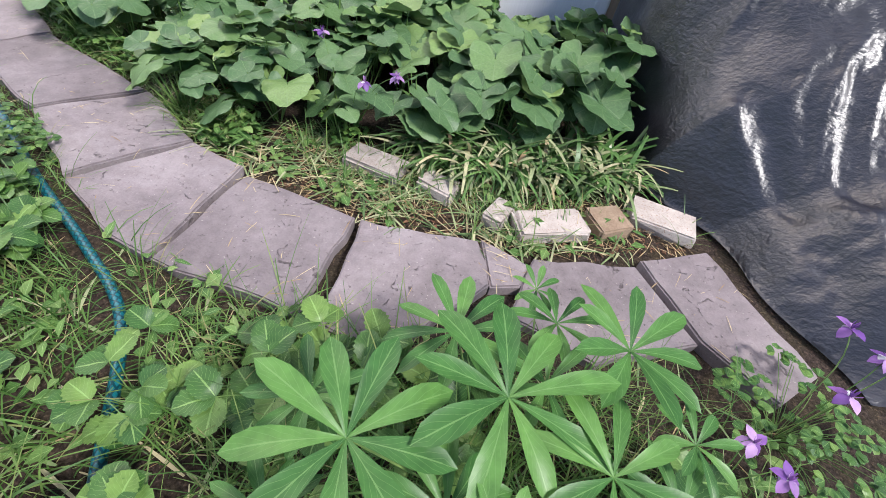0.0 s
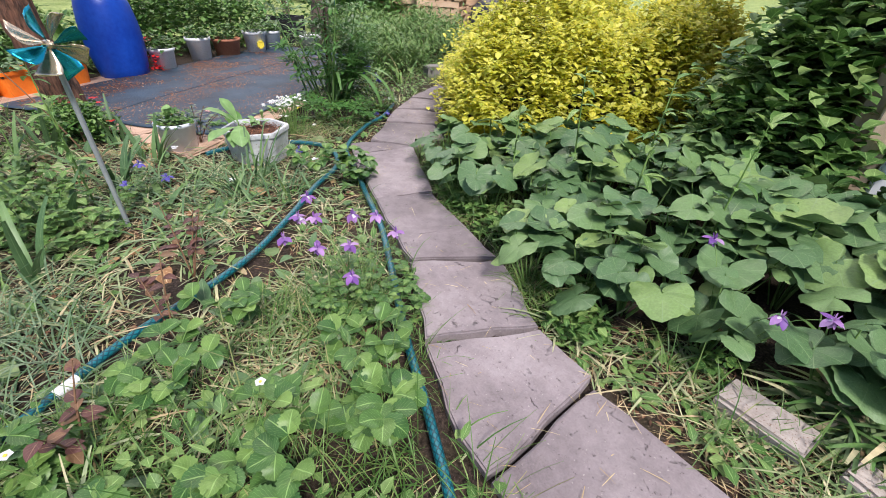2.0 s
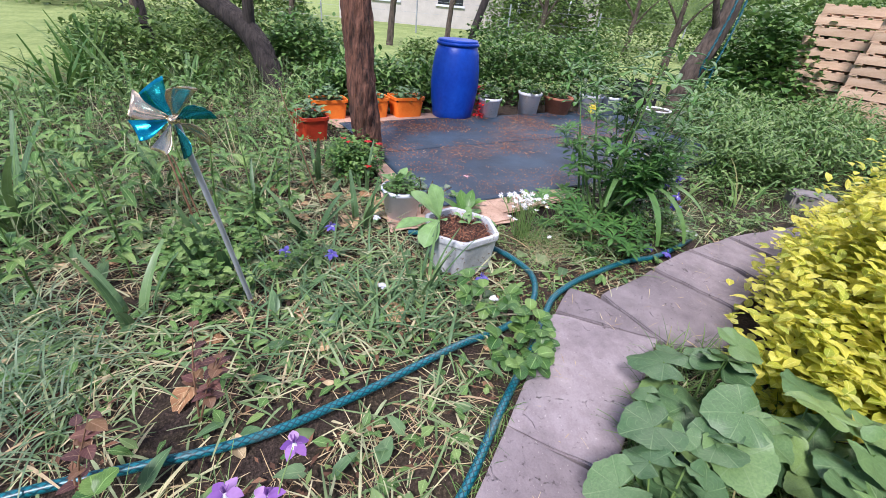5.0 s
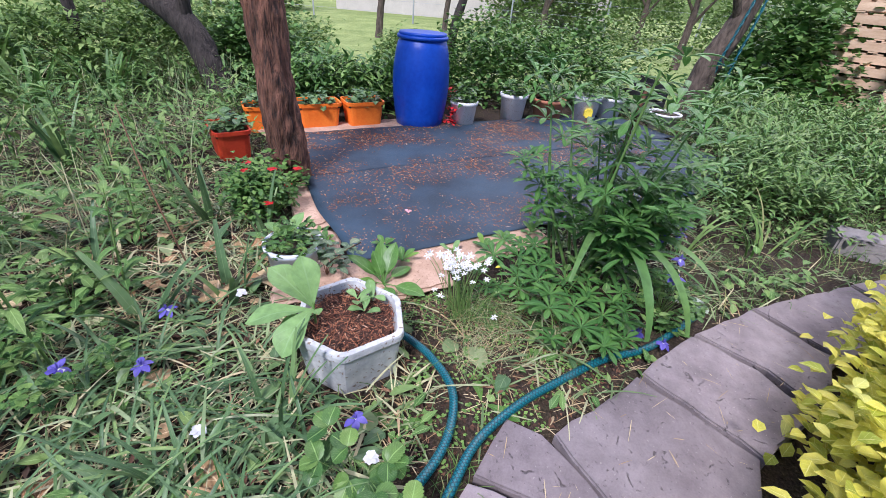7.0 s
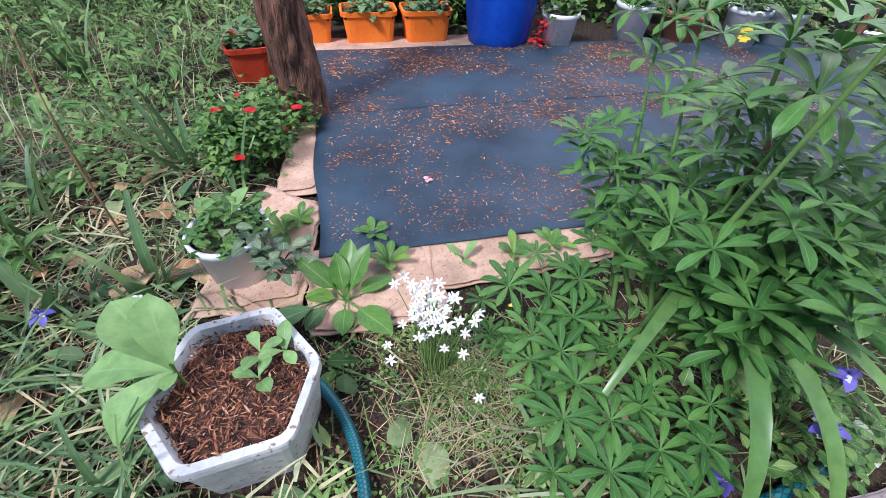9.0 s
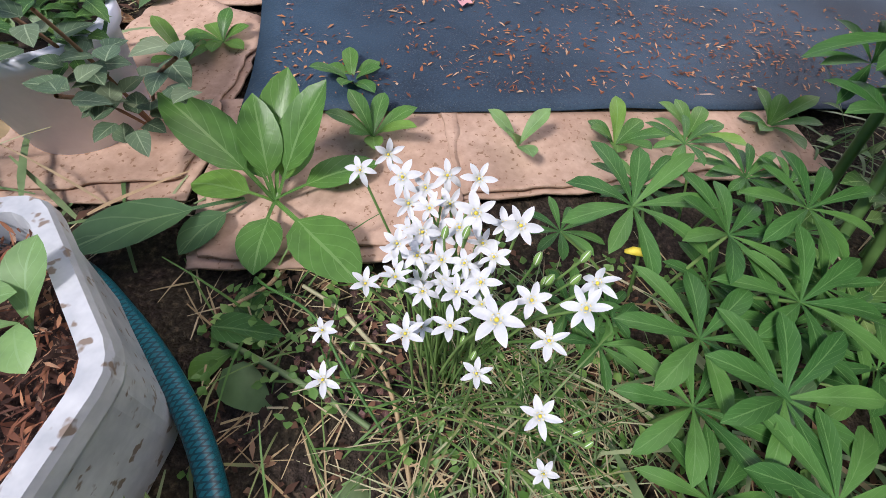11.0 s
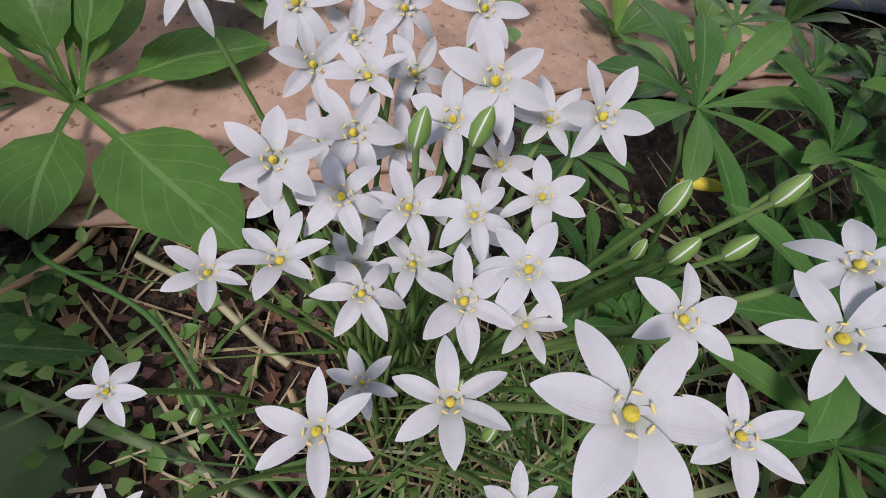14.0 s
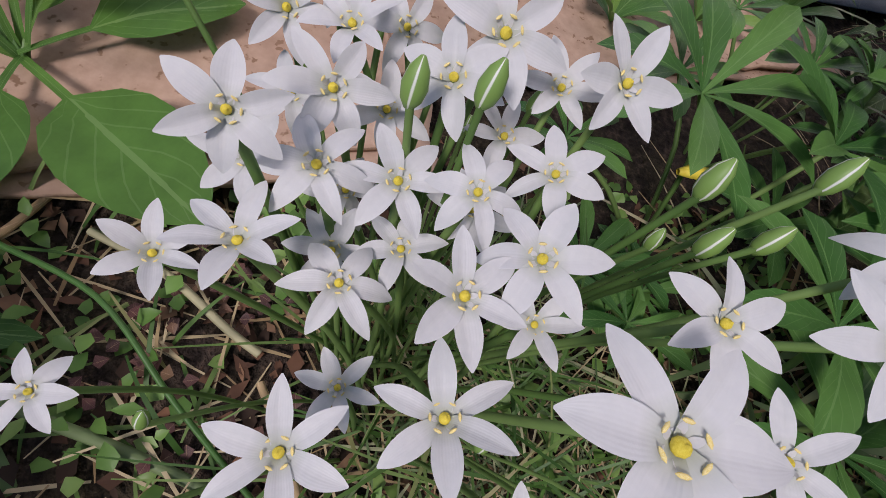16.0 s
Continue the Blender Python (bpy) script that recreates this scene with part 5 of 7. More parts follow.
def strawberry(at, n=9, flowers=3, size=0.055, h=0.17):
    size = size * 1.3
    th = empty("strawberry_plant", (at[0], at[1], gz(at[0], at[1])))
    for i in range(n):
        a, r = random.uniform(0, 6.28), random.uniform(0.03, 0.15)
        c = Vector((math.cos(a) * r, math.sin(a) * r, h * random.uniform(0.5, 1.1)))
        V, F, U = foliage(np.repeat([tuple(c)], 3, 0), a + np.array([-1.15, 0, 1.15]), rnd(3, -0.35, 0.8), rnd(3, 0.2, 0.9), size * rnd(3, 0.95, 1.25), size * 0.47, "toothed", 14, 2, 0.25, 0, 0.02)
        put("leaf", mesh_of("leaf", V, F, M["strawberry"], U), th)
        V, F, U = stalk((c.x * 0.1, c.y * 0.1, 0), c, 0.0015)
        put("stalk", mesh_of("stalk", V, F, M["stem"], U), th)
    for i in range(flowers):
        a, r = random.uniform(0, 6.28), random.uniform(0.03, 0.13)
        c = Vector((math.cos(a) * r, math.sin(a) * r, h * random.uniform(1.0, 1.35)))
        V, F, U = foliage(np.repeat([tuple(c)], 5, 0), np.arange(5) * 1.257, 0.25, 0.2, 0.0175, 0.0072, "spoon", 3, 1)
        fl = put("flower", mesh_of("flower", V, F, M["petal"], U), th, "white flower with a yellow middle")
        put("flower_heart", HEART, fl, m=Matrix.Translation(c + Vector((0, 0, 0.001))) @ Matrix.Diagonal((0.055, 0.055, 0.035, 1)))
        V, F, U = stalk((c.x * 0.1, c.y * 0.1, 0), c, 0.0012)
        put("stalk", mesh_of("stalk", V, F, M["stem"], U), th)
    return tagged(th, "wild strawberry plant with toothed leaves and white flowers" if flowers else "wild strawberry plant with toothed green leaves", "strawberry", "strawberry plants")


for x, y, f, s in ((-1.22, 0.46, 4, 0.066), (-1.62, 0.62, 1, 0.05), (-1.05, 0.30, 1, 0.066), (-1.36, 0.26, 0, 0.06), (-1.95, 0.10, 2, 0.05), (-1.42, 0.98, 0, 0.055), (-0.78, 0.62, 0, 0.05), (-0.45, 0.72, 0, 0.06), (-0.30, 0.80, 0, 0.06), (-0.62, 0.35, 0, 0.055),
                   (-1.66, 1.15, 0, 0.05), (-2.95, 2.02, 0, 0.05), (-0.95, 0.05, 0, 0.055), (-1.6, 0.2, 0, 0.05), (-0.05, 0.72, 0, 0.06), (0.62, 0.62, 0, 0.07), (-3.05, 2.1, 0, 0.045), (-2.2, 0.85, 0, 0.045), (-1.45, 0.72, 0, 0.05), (-2.3, -0.2, 0, 0.05), (-3.3, 1.95, 0, 0.045), (-2.0, 0.55, 0, 0.05)):
    strawberry((x, y), 11, f, s)

# ---- butterbur ----
def round_leaf(kind):
    """A heart-shaped leaf, radius about 1, its stalk at the notch, ribs raying out to a faintly scalloped edge."""
    rng = random.Random(kind)
    V, U = [], []
    nt, nr = 44, 7
    cup = (0.16, -0.10, 0.05, -0.20, 0.22, -0.02)[kind]
    tip = (0.10, 0.26, 0.18, 0.12, 0.30, 0.20)[kind]
    ph = rng.uniform(0, 6)
    for i in range(nt + 1):
        th = -2.98 + 5.96 * i / nt
        a = abs(th)
        R = 0.80 - 0.05 * a + 0.14 * math.exp(-(th / 0.42) ** 2) + 0.09 * math.exp(-((a - 2.2) / 0.5) ** 2)
        R *= 1 - 0.72 * max(0.0, (a - 2.55) / 0.43) ** 2
        R += 0.016 * math.sin(17 * th + ph) + rng.uniform(-0.012, 0.012)
        for j in range(nr + 1):
            q = j / nr
            r = R * q
            x, y = r * math.cos(th), r * math.sin(th) * 1.04
            z = cup * r * r - tip * max(0.0, x) ** 2 + 0.055 * r * r * math.sin(3 * th + ph) + 0.045 * q ** 3 * math.sin(6 * th + ph) + 0.030 * r * abs(math.sin(3.5 * th)) + 0.05 * abs(y)
            V.append((x, y, z)), U.append((q, 0.5 + 0.42 * math.sin(3.5 * th)))
    F = [(i * (nr + 1) + j, i * (nr + 1) + j + 1, (i + 1) * (nr + 1) + j + 1, (i + 1) * (nr + 1) + j) for i in range(nt) for j in range(nr)]
    return mesh_of("leaf", V, F, M["butterbur"], U)


ROUND = [round_leaf(k) for k in range(6)]
V, F, U = tube([(0, 0, 0), (0.02, 0, 0.5), (0, 0, 1)], [1.0, 0.9, 0.7], 6)
STALK = mesh_of("stalk", V, F, M["stem"], U)


def butterbur(x, y, n, h, size):
    th = empty("butterbur", (x, y, gz(x, y)))
    for i in range(n):
        a, r = random.uniform(0, 6.28), random.uniform(0.03, 0.20)
        c = Vector((math.cos(a) * r, math.sin(a) * r, h * random.uniform(0.55, 1.1) * (1.1 - r)))
        lean = math.degrees(a)
        s = size * random.choice((random.uniform(0.5, 0.8), random.uniform(0.8, 1.25), random.uniform(0.9, 1.35)))
        put("leaf", ROUND[random.randrange(6)], th, m=pose(*c, random.uniform(-20, 20), random.uniform(-6, 36), lean + random.uniform(-60, 60)) @ Matrix.Scale(s, 4))
        d = c - Vector((c.x * 0.2, c.y * 0.2, 0))
        put("stalk", STALK, th, m=Matrix.Translation((c.x * 0.2, c.y * 0.2, 0)) @ d.to_track_quat("Z", "Y").to_matrix().to_4x4() @ Matrix.Diagonal((0.004, 0.004, d.length, 1)))
    return tagged(th, "butterbur plant with large round dark green leaves", "butterbur", "butterbur along the path")


PATCH = [(-2.62, 2.38), (-1.95, 2.16), (-1.28, 1.80), (-0.85, 1.88), (-0.42, 2.10), (0.05, 2.22), (0.48, 2.45), (0.45, 3.35), (-0.5, 3.45), (-1.2, 3.7), (-2.0, 3.2), (-2.75, 2.8)]
rr = random.Random(5)
placed = []
while len(placed) < 62:
    x, y = rr.uniform(-2.8, 0.5), rr.uniform(1.8, 3.7)
    if inside(np.array(x), np.array(y), PATCH) and all(math.dist((x, y), q) > 0.17 for q in placed):
        placed.append((x, y))
for x, y in placed:
    k = min(0.82, 0.35 + 0.55 * max(0, (y - (1.72 if x > -1.3 else 2.05 + (-1.3 - x) * 0.28))))
    butterbur(x, y, 11, 0.18 + 0.27 * k, 0.092 + 0.030 * k + 0.018 * (x > -0.7))
for x, y, h in ((0.42, 2.35, 0.44), (0.55, 2.75, 0.48), (-0.1, 2.3, 0.34), (0.2, 2.5, 0.42)):
    butterbur(x, y, 7, h, 0.15)

# ---- golden shrub, vine, bushes ----
def shrub(name, poly, height, twigs, leaf, width, mat, label, cat, clump=1.3, shape="ovate", per=16, stems=14, spread=0.14, shoots=0):
    c = np.mean(np.array(poly), 0)
    th = empty(name, (c[0], c[1], 0))
    p = points_in(poly, twigs, slabs=False)
    e = np.array(poly)
    d = np.full(len(p), 9.0)
    for i in range(len(e)):
        a, b = e[i], e[(i + 1) % len(e)]
        t = np.clip(((p[:, :2] - a) @ (b - a)) / ((b - a) @ (b - a)), 0, 1)
        d = np.minimum(d, np.hypot(*(p[:, :2] - a - t[:, None] * (b - a)).T))
    dome = height * (1 - np.exp(-(d + 0.06) * 4.5 / max(0.5, height)))
    bumpy = np.array([noise.noise(Vector((q[0] * clump * 2, q[1] * clump * 2, height))) for q in p])
    top = dome * (0.85 + 0.55 * bumpy)
    z = top * (1 - 0.7 * RNG.random(len(p)) ** 3.2)
    P = np.column_stack([p[:, :2] - c, z])
    q = np.repeat(P, per, 0) + RNG.normal(size=(len(P) * per, 3)) * np.array([spread * 0.5, spread * 0.5, spread * 0.45])
    q[:, 2] = np.abs(q[:, 2])
    m = len(q)
    V, F, U = foliage(q, rnd(m, 0, 6.28), rnd(m, -0.3, 1.0), rnd(m, 0.1, 0.9), leaf * rnd(m, 0.7, 1.25), width * rnd(m, 0.8, 1.2), shape, 3, 1, 0.3)
    put("leaves", mesh_of("leaves", V, F, M[mat], U), th)
    if shoots:
        k = RNG.integers(0, len(P), shoots)
        a0, up, ln = rnd(shoots, 0, 6.28), rnd(shoots, 0.35, 1.2), rnd(shoots, 0.12, 0.30)
        B = np.column_stack([P[k, 0], P[k, 1], top[k] * 0.92])
        D = np.column_stack([np.cos(a0) * np.cos(up), np.sin(a0) * np.cos(up), np.sin(up)]) * ln[:, None]
        m = 13
        t = np.linspace(0.1, 1, m)
        Q = (B[:, None] + D[:, None] * t[None, :, None]).reshape(-1, 3)
        g = len(Q)
        V, F, U = foliage(Q, np.repeat(a0, m) + np.tile(np.arange(m) * 2.4, shoots), rnd(g, 0.0, 0.9), rnd(g, 0.2, 0.9), leaf * rnd(g, 0.7, 1.15) * np.tile(1.2 - 0.5 * t, shoots), width * np.tile(1.15 - 0.4 * t, shoots), shape, 4, 1, 0.3)
        put("shoot_leaves", mesh_of("shoot_leaves", V, F, M[mat], U), th)
    for i in range(stems):
        k = random.randrange(len(P))
        V, F, U = tube([(P[k][0] * 0.8, P[k][1] * 0.8, -0.02), (P[k][0] * 0.92, P[k][1] * 0.9, P[k][2] * 0.5), tuple(P[k])], [0.007, 0.005, 0.002], 5)
        put("branch", mesh_of("branch", V, F, M["brown_stem"], U), th)
    return tagged(th, label, cat)


shrub("golden_shrub", [(-2.85, 2.95), (-3.30, 3.35), (-3.62, 3.72), (-3.95, 4.1), (-4.2, 4.8), (-4.35, 5.6), (-3.2, 6.4), (-1.7, 6.2), (-1.25, 5.2), (-1.45, 4.2), (-2.1, 3.4)], 1.02, 2500, 0.062, 0.0205, "gold", "golden yellow spiraea shrub spilling over the path", "shrub", 1.2, "lance", 20, 30, 0.15, 900)
shrub("climbing_vine", [(-1.45, 3.95), (-1.3, 3.6), (-0.65, 3.42), (-0.55, 3.62), (-0.62, 4.6), (-1.25, 4.9)], 2.05, 380, 0.11, 0.042, "weed", "dense dark green vine climbing beside the shed", "vine", 1.6, "ovate", 14, 30, 0.26)
shrub("raspberry_bush", [(-8.3, 2.2), (-8.35, 3.4), (-8.7, 4.7), (-10.0, 4.9), (-10.0, 2.5), (-9.2, 1.9)], 0.95, 520, 0.085, 0.032, "bush", "leafy green raspberry bushes behind the buckets", "bush", 1.2, "ovate", 13, 10, 0.26)
shrub("iris_bed", [(-7.15, 0.35), (-7.55, 1.2), (-7.7, 1.75), (-8.5, 1.7), (-8.3, 0.1)], 0.42, 240, 0.16, 0.022, "bush", "dark green lily leaves behind the orange boxes", "plants", 1.2, "lance", 12, 0, 0.22)
shrub("currant_bush", [(-8.3, -0.9), (-8.4, 0.2), (-9.4, 0.4), (-9.6, -0.9)], 0.95, 300, 0.08, 0.030, "bush", "rounded dark green currant bush beside the lawn", "bush", 1.2, "ovate", 13, 8, 0.25)
shrub("hop_vine", [(-8.9, 6.3), (-8.2, 6.9), (-8.6, 8.2), (-10.2, 8.6), (-10.6, 6.6)], 1.7, 420, 0.12, 0.05, "bush", "tall leafy hop vine beside the pallets", "vine", 1.2, "ovate", 12, 10, 0.32)
shrub("willowherb_stand", [(-5.9, 4.9), (-5.5, 5.7), (-6.0, 7.2), (-7.9, 7.6), (-8.1, 5.6), (-7.3, 4.75)], 0.50, 520, 0.11, 0.012, "weed", "dense stand of tall narrow-leaved green weeds", "weeds", 1.5, "lance", 16, 10, 0.2)
shrub("goldenrod_stand", [(-6.8, 5.0), (-6.2, 4.5), (-5.5, 4.3), (-5.2, 4.9), (-5.6, 5.6)], 0.5, 200, 0.10, 0.010, "weed", "leafy green stems beside the dark sheet", "weeds", 1.5, "lance", 16, 6, 0.18)
shrub("meadow_weeds", [(-7.6, -1.3), (-7.2, -2.6), (-8.6, -3.8), (-10.2, -3.0), (-10.0, -0.6), (-8.7, -0.3)], 0.72, 420, 0.11, 0.022, "far_bush", "tall light green weeds at the edge of the lawn", "weeds", 1.6, "lance", 14, 12, 0.24, 160)
for x, y, r, h, lab in ((-10.6, -2.6, 0.9, 0.8, "light green bush at the edge of the lawn"), (-11.2, -0.6, 0.8, 0.7, "light green bush at the edge of the lawn"), (-10.8, 1.5, 0.5, 0.45, "low light green bush behind the barrel"), (-11.5, 5.6, 1.0, 1.1, "light green bush at the edge of the lawn"),
                        (-12.5, 3.6, 0.9, 1.0, "light green bush at the edge of the lawn"), (-22.5, -6.0, 2.2, 2.4, "broad light green bush far across the lawn"), (-24.0, 6.5, 2.5, 2.6, "broad light green bush far across the lawn"), (-23.0, 10.0, 2.5, 3.0, "broad light green bush far across the lawn"), (-20.0, -10.5, 2.6, 2.8, "broad light green bush far across the lawn"),
                        (-18.0, 13.0, 2.6, 3.0, "broad light green bush far across the lawn"), (-13.5, 12.5, 2.0, 2.6, "broad light green bush far across the lawn")):
    big = r > 1.5
    shrub("bush", [(x + r * math.cos(k) * random.uniform(0.8, 1.15), y + r * math.sin(k) * random.uniform(0.8, 1.15)) for k in np.arange(8) * 0.785], h, 420 if big else 160, 0.16 if big else 0.08, 0.06 if big else 0.03, "far_bush", lab, "bush", 0.8, "ovate", 12, 4, 0.5 if big else 0.26)

M["dusty"] = leafy("dusty", [(0, (0.34, 0.42, 0.36)), (1, (0.46, 0.52, 0.46))], 0.7, 0.2, 5)
# ---- seedlings, docks, rose, pot plants ----
def rosette(name, at, leaves, mat, label, cat, group="", stalks=True, shape="spoon"):
    """A plant of single leaves: heading, rise, bend (degrees), length, half width, height of the foot."""
    th = empty(name, at)
    for yaw, rise, bend, l, w, z in leaves:
        V, F, U = foliage([(0, 0, z)], radians(yaw), radians(rise), radians(bend), l, w, shape, 10, 2, 0.22, 0, 0.012)
        put("leaf", mesh_of("leaf", V, F, M[mat], U), th)
    return tagged(th, label, cat, group)


seedling = rosette("leafy_seedling", (-3.80, 1.70, 0.19), [(215, 72, 25, 0.20, 0.050, 0.08), (250, 50, 30, 0.23, 0.062, 0.07), (282, 8, 35, 0.26, 0.050, 0.06), (335, 5, 65, 0.22, 0.056, 0.07), (312, -5, 40, 0.17, 0.030, 0.03), (30, 50, 50, 0.08, 0.02, 0.06), (300, 10, 60, 0.15, 0.035, 0.04)], "pale_leaf",
        "leafy pale green seedling growing in the hexagonal planter", "seedling")
V, F, U = tube([(0, 0, -0.005), (0, 0, 0.095)], [0.006, 0.004], 8)
put("stem", mesh_of("stem", V, F, M["stem"], U), seedling)
for x, y, k in ((-3.93, 1.84, 10), (-3.86, 1.88, 60), (-3.95, 1.90, 200)):
    rosette("seedling", (x, y, 0.19), [(k, 60, 50, 0.10, 0.020, 0), (k + 120, 40, 50, 0.07, 0.016, 0.02), (k + 220, 40, 60, 0.07, 0.016, 0.02)], "pale_leaf", "small pale green seedling growing in compost", "seedling", "seedlings in the planter")
M["chips"] = leafy("chips", [(0, (0.03, 0.016, 0.012)), (0.35, (0.10, 0.04, 0.026)), (0.75, (0.30, 0.115, 0.06)), (0.93, (0.40, 0.19, 0.10)), (1, (0.52, 0.36, 0.26))], 0.85, 0.05, 0)
INNER = [(-3.842 + (x + 3.842) * 0.84, 1.836 + (y - 1.836) * 0.84) for x, y in PLANTER]
q = points_in(INNER, 1700, planter=False)
V, F, U = foliage(np.column_stack([q[:, :2], 0.182 + 0.018 * RNG.random(1700)]), rnd(1700, 0, 6.28), rnd(1700, -0.2, 0.6), rnd(1700, -0.3, 0.9), rnd(1700, 0.008, 0.036), rnd(1700, 0.0008, 0.0030), "lance", 3, 0)
tagged(put("bark_chips", mesh_of("bark_chips", V, F, M["chips"], U)), "brown bark fibres and chips covering the planter compost", "bark chips", kind="stuff")
rosette("dock_plant", (-4.29, 1.905, 0.014), [(163, 60, 22, 0.235, 0.040, 0), (193, 58, 26, 0.235, 0.040, 0), (262, 52, 30, 0.24, 0.044, 0.01), (232, 48, 40, 0.15, 0.032, 0.01), (20, 14, 30, 0.150, 0.036, 0.012), (66, 12, 18, 0.235, 0.048, 0.012), (141, 12, 22, 0.20, 0.036, 0.016), (283, 25, 40, 0.15, 0.034, 0.01), (215, 66, 30, 0.19, 0.034, 0), (178, 40, 45, 0.14, 0.028, 0.01)], "dock",
        "dock rosette with broad fresh green leaves on cardboard", "dock plant", shape="paddle")
rosette("dock_plant", (-4.27, 1.86, 0.012), [(321, 14, 22, 0.27, 0.045, 0.02), (345, 20, 45, 0.14, 0.030, 0.01)], "butterbur", "dock with a broad dull dark green leaf", "dock plant", shape="paddle")
rosette("dock_plant", (-4.62, 2.26, 0.02), [(150, 60, 40, 0.10, 0.016, 0), (30, 50, 40, 0.09, 0.018, 0), (260, 55, 40, 0.10, 0.017, 0), (340, 70, 40, 0.11, 0.014, 0)], "pale_leaf", "small grey-green seedling at the edge of the sheet", "seedling")
for x, y, k in ((-4.72, 2.45, 0), (-4.82, 2.60, 70), (-4.66, 1.52, 140), (-4.95, 2.78, 30), (-4.56, 1.50, 200), (-4.52, 1.98, 90), (-4.66, 1.86, 10)):
    rosette("weed_seedling", (x, y, 0.015), [(k + 50 * i, random.uniform(30, 65), 45, random.uniform(0.07, 0.12), 0.017, 0) for i in range(7)], "dock", "young green weed growing through the cardboard", "weed", "weeds on the cardboard")
for x, y, yaw, l in ((-4.05, 1.99, 200, 0.11), (-3.93, 2.30, 20, 0.10), (-3.50, 2.02, 100, 0.13), (-3.62, 2.36, 60, 0.16)):
    rosette("weed_leaf", (x, y, gz(x, y)), [(yaw, 15, 25, l, 0.022, 0), (yaw + 130, 20, 40, l * 0.7, 0.018, 0)], "dock", "low green weed leaf on dark soil", "weed", "weeds on the soil")


M["rose_leaf"] = leafy("rose_leaf", [(0, (0.07, 0.12, 0.07)), (0.6, (0.12, 0.19, 0.11)), (1, (0.22, 0.27, 0.16))], 0.45, 0.2, 5)


def rose():
    th = empty("rose_sprig", (-4.36, 1.60, 0.005))
    for tx, ty, tz in ((0.17, 0.12, 0.24), (0.04, 0.19, 0.24), (0.12, -0.03, 0.33), (0.10, 0.06, 0.30)):
        V, F, U = tube(spline([(0, 0, 0), (tx * 0.5, ty * 0.4, tz * 0.6), (tx, ty, tz)], 10), 0.003, 6)
        put("stem", mesh_of("stem", V, F, M["brown_stem"], U), th)
        k = 14
        t = rnd(k, 0.3, 1.0)
        P = np.column_stack([tx * t, ty * t, tz * t]) + RNG.normal(size=(k, 3)) * 0.02
        V, F, U = foliage(P, rnd(k, 0, 6.28), rnd(k, -0.2, 0.5), 0.4, rnd(k, 0.038, 0.06), rnd(k, 0.015, 0.022), "ovate", 6, 2, 0.2)
        put("leaves", mesh_of("leaves", V, F, M["rose_leaf"], U), th)
    tagged(th, "rose sprig with dull grey-green leaves on brown stems", "rose")


rose()


def tuft(name, at, r, h, n, leaf, width, mat, label, cat, group="", shape="ovate"):
    th = empty(name, at)
    a, q = rnd(n, 0, 6.28), np.sqrt(RNG.random(n))
    P = np.column_stack([r * q * np.cos(a), r * q * np.sin(a), h * rnd(n, 0.05, 1) * (1.05 - 0.6 * q)])
    V, F, U = foliage(P, rnd(n, 0, 6.28), rnd(n, -0.1, 0.9), rnd(n, 0.2, 0.9), leaf * rnd(n, 0.7, 1.2), width * rnd(n, 0.8, 1.2), shape, 3, 1, 0.3)
    put("leaves", mesh_of("leaves", V, F, M[mat], U), th)
    for i in range(0, n, max(1, n // 12)):
        V, F, U = stalk((P[i][0] * 0.2, P[i][1] * 0.2, -0.01), P[i], 0.0018)
        put("stem", mesh_of("stem", V, F, M["stem"], U), th)
    return tagged(th, label, cat, group)


tuft("pot_plant", (-4.335, 1.455, 0.19), 0.15, 0.13, 190, 0.045, 0.013, "strawberry", "small green plant growing in the pale pot", "pot plant")
rosette("pot_plant", (-4.37, 1.42, 0.19), [(20, 75, 30, 0.16, 0.028, 0), (150, 65, 40, 0.17, 0.03, 0), (260, 60, 50, 0.15, 0.03, 0)], "pale_leaf", "pale leafy plant growing in the pale pot", "pot plant")
for nme, x, y, r, h, mt, lab in row:
    tuft("bucket_plant", (x, y, h * 0.86), r * 1.15, 0.24, 110, 0.075, 0.028, "strawberry", "bushy green plant growing in a bucket", "pot plant", "plants in the buckets")
for x, y in ((-6.98, 0.90), (-7.17, 1.33), (-6.78, 0.45), (-6.02, 0.42)):
    tuft("box_plant", (x, y, 0.20), 0.17, 0.17, 90, 0.07, 0.03, "butterbur", "small green seedlings growing in a planter box", "pot plant", "plants in the planter boxes")
tuft("petunia", (-5.38, 0.98, 0.0), 0.24, 0.30, 420, 0.05, 0.018, "bush", "bushy dark green petunia at the foot of the tree", "petunia")
for x, y, z in ((-5.18, 1.16, 0.12), (-5.2, 0.9, 0.25), (-5.28, 1.2, 0.2)):
    V, F, U = foliage(np.repeat([(x, y, z)], 5, 0), np.arange(5) * 1.257, 0.3, 0.3, 0.032, 0.018, "spoon", 4, 1)
    tagged(put("red_flower", mesh_of("red_flower", V, F, M["red_petal"], U)), "deep red petunia flower", "flower", "red petunia flowers")
for x, y, z in ((-7.35, 2.30, 0.16), (-7.30, 2.27, 0.08), (-7.36, 2.22, 0.38)):
    V, F, U = foliage(np.repeat([(x, y, z)], 26, 0) + RNG.normal(size=(26, 3)) * 0.035, rnd(26, 0, 6.28), rnd(26, -0.4, 0.8), 0.4, 0.045, 0.02, "spoon", 3, 1)
    tagged(put("red_blooms", mesh_of("red_blooms", V, F, M["red_petal"], U)), "cluster of bright red flowers beside the barrel", "flowers", "red flowers by the barrel")


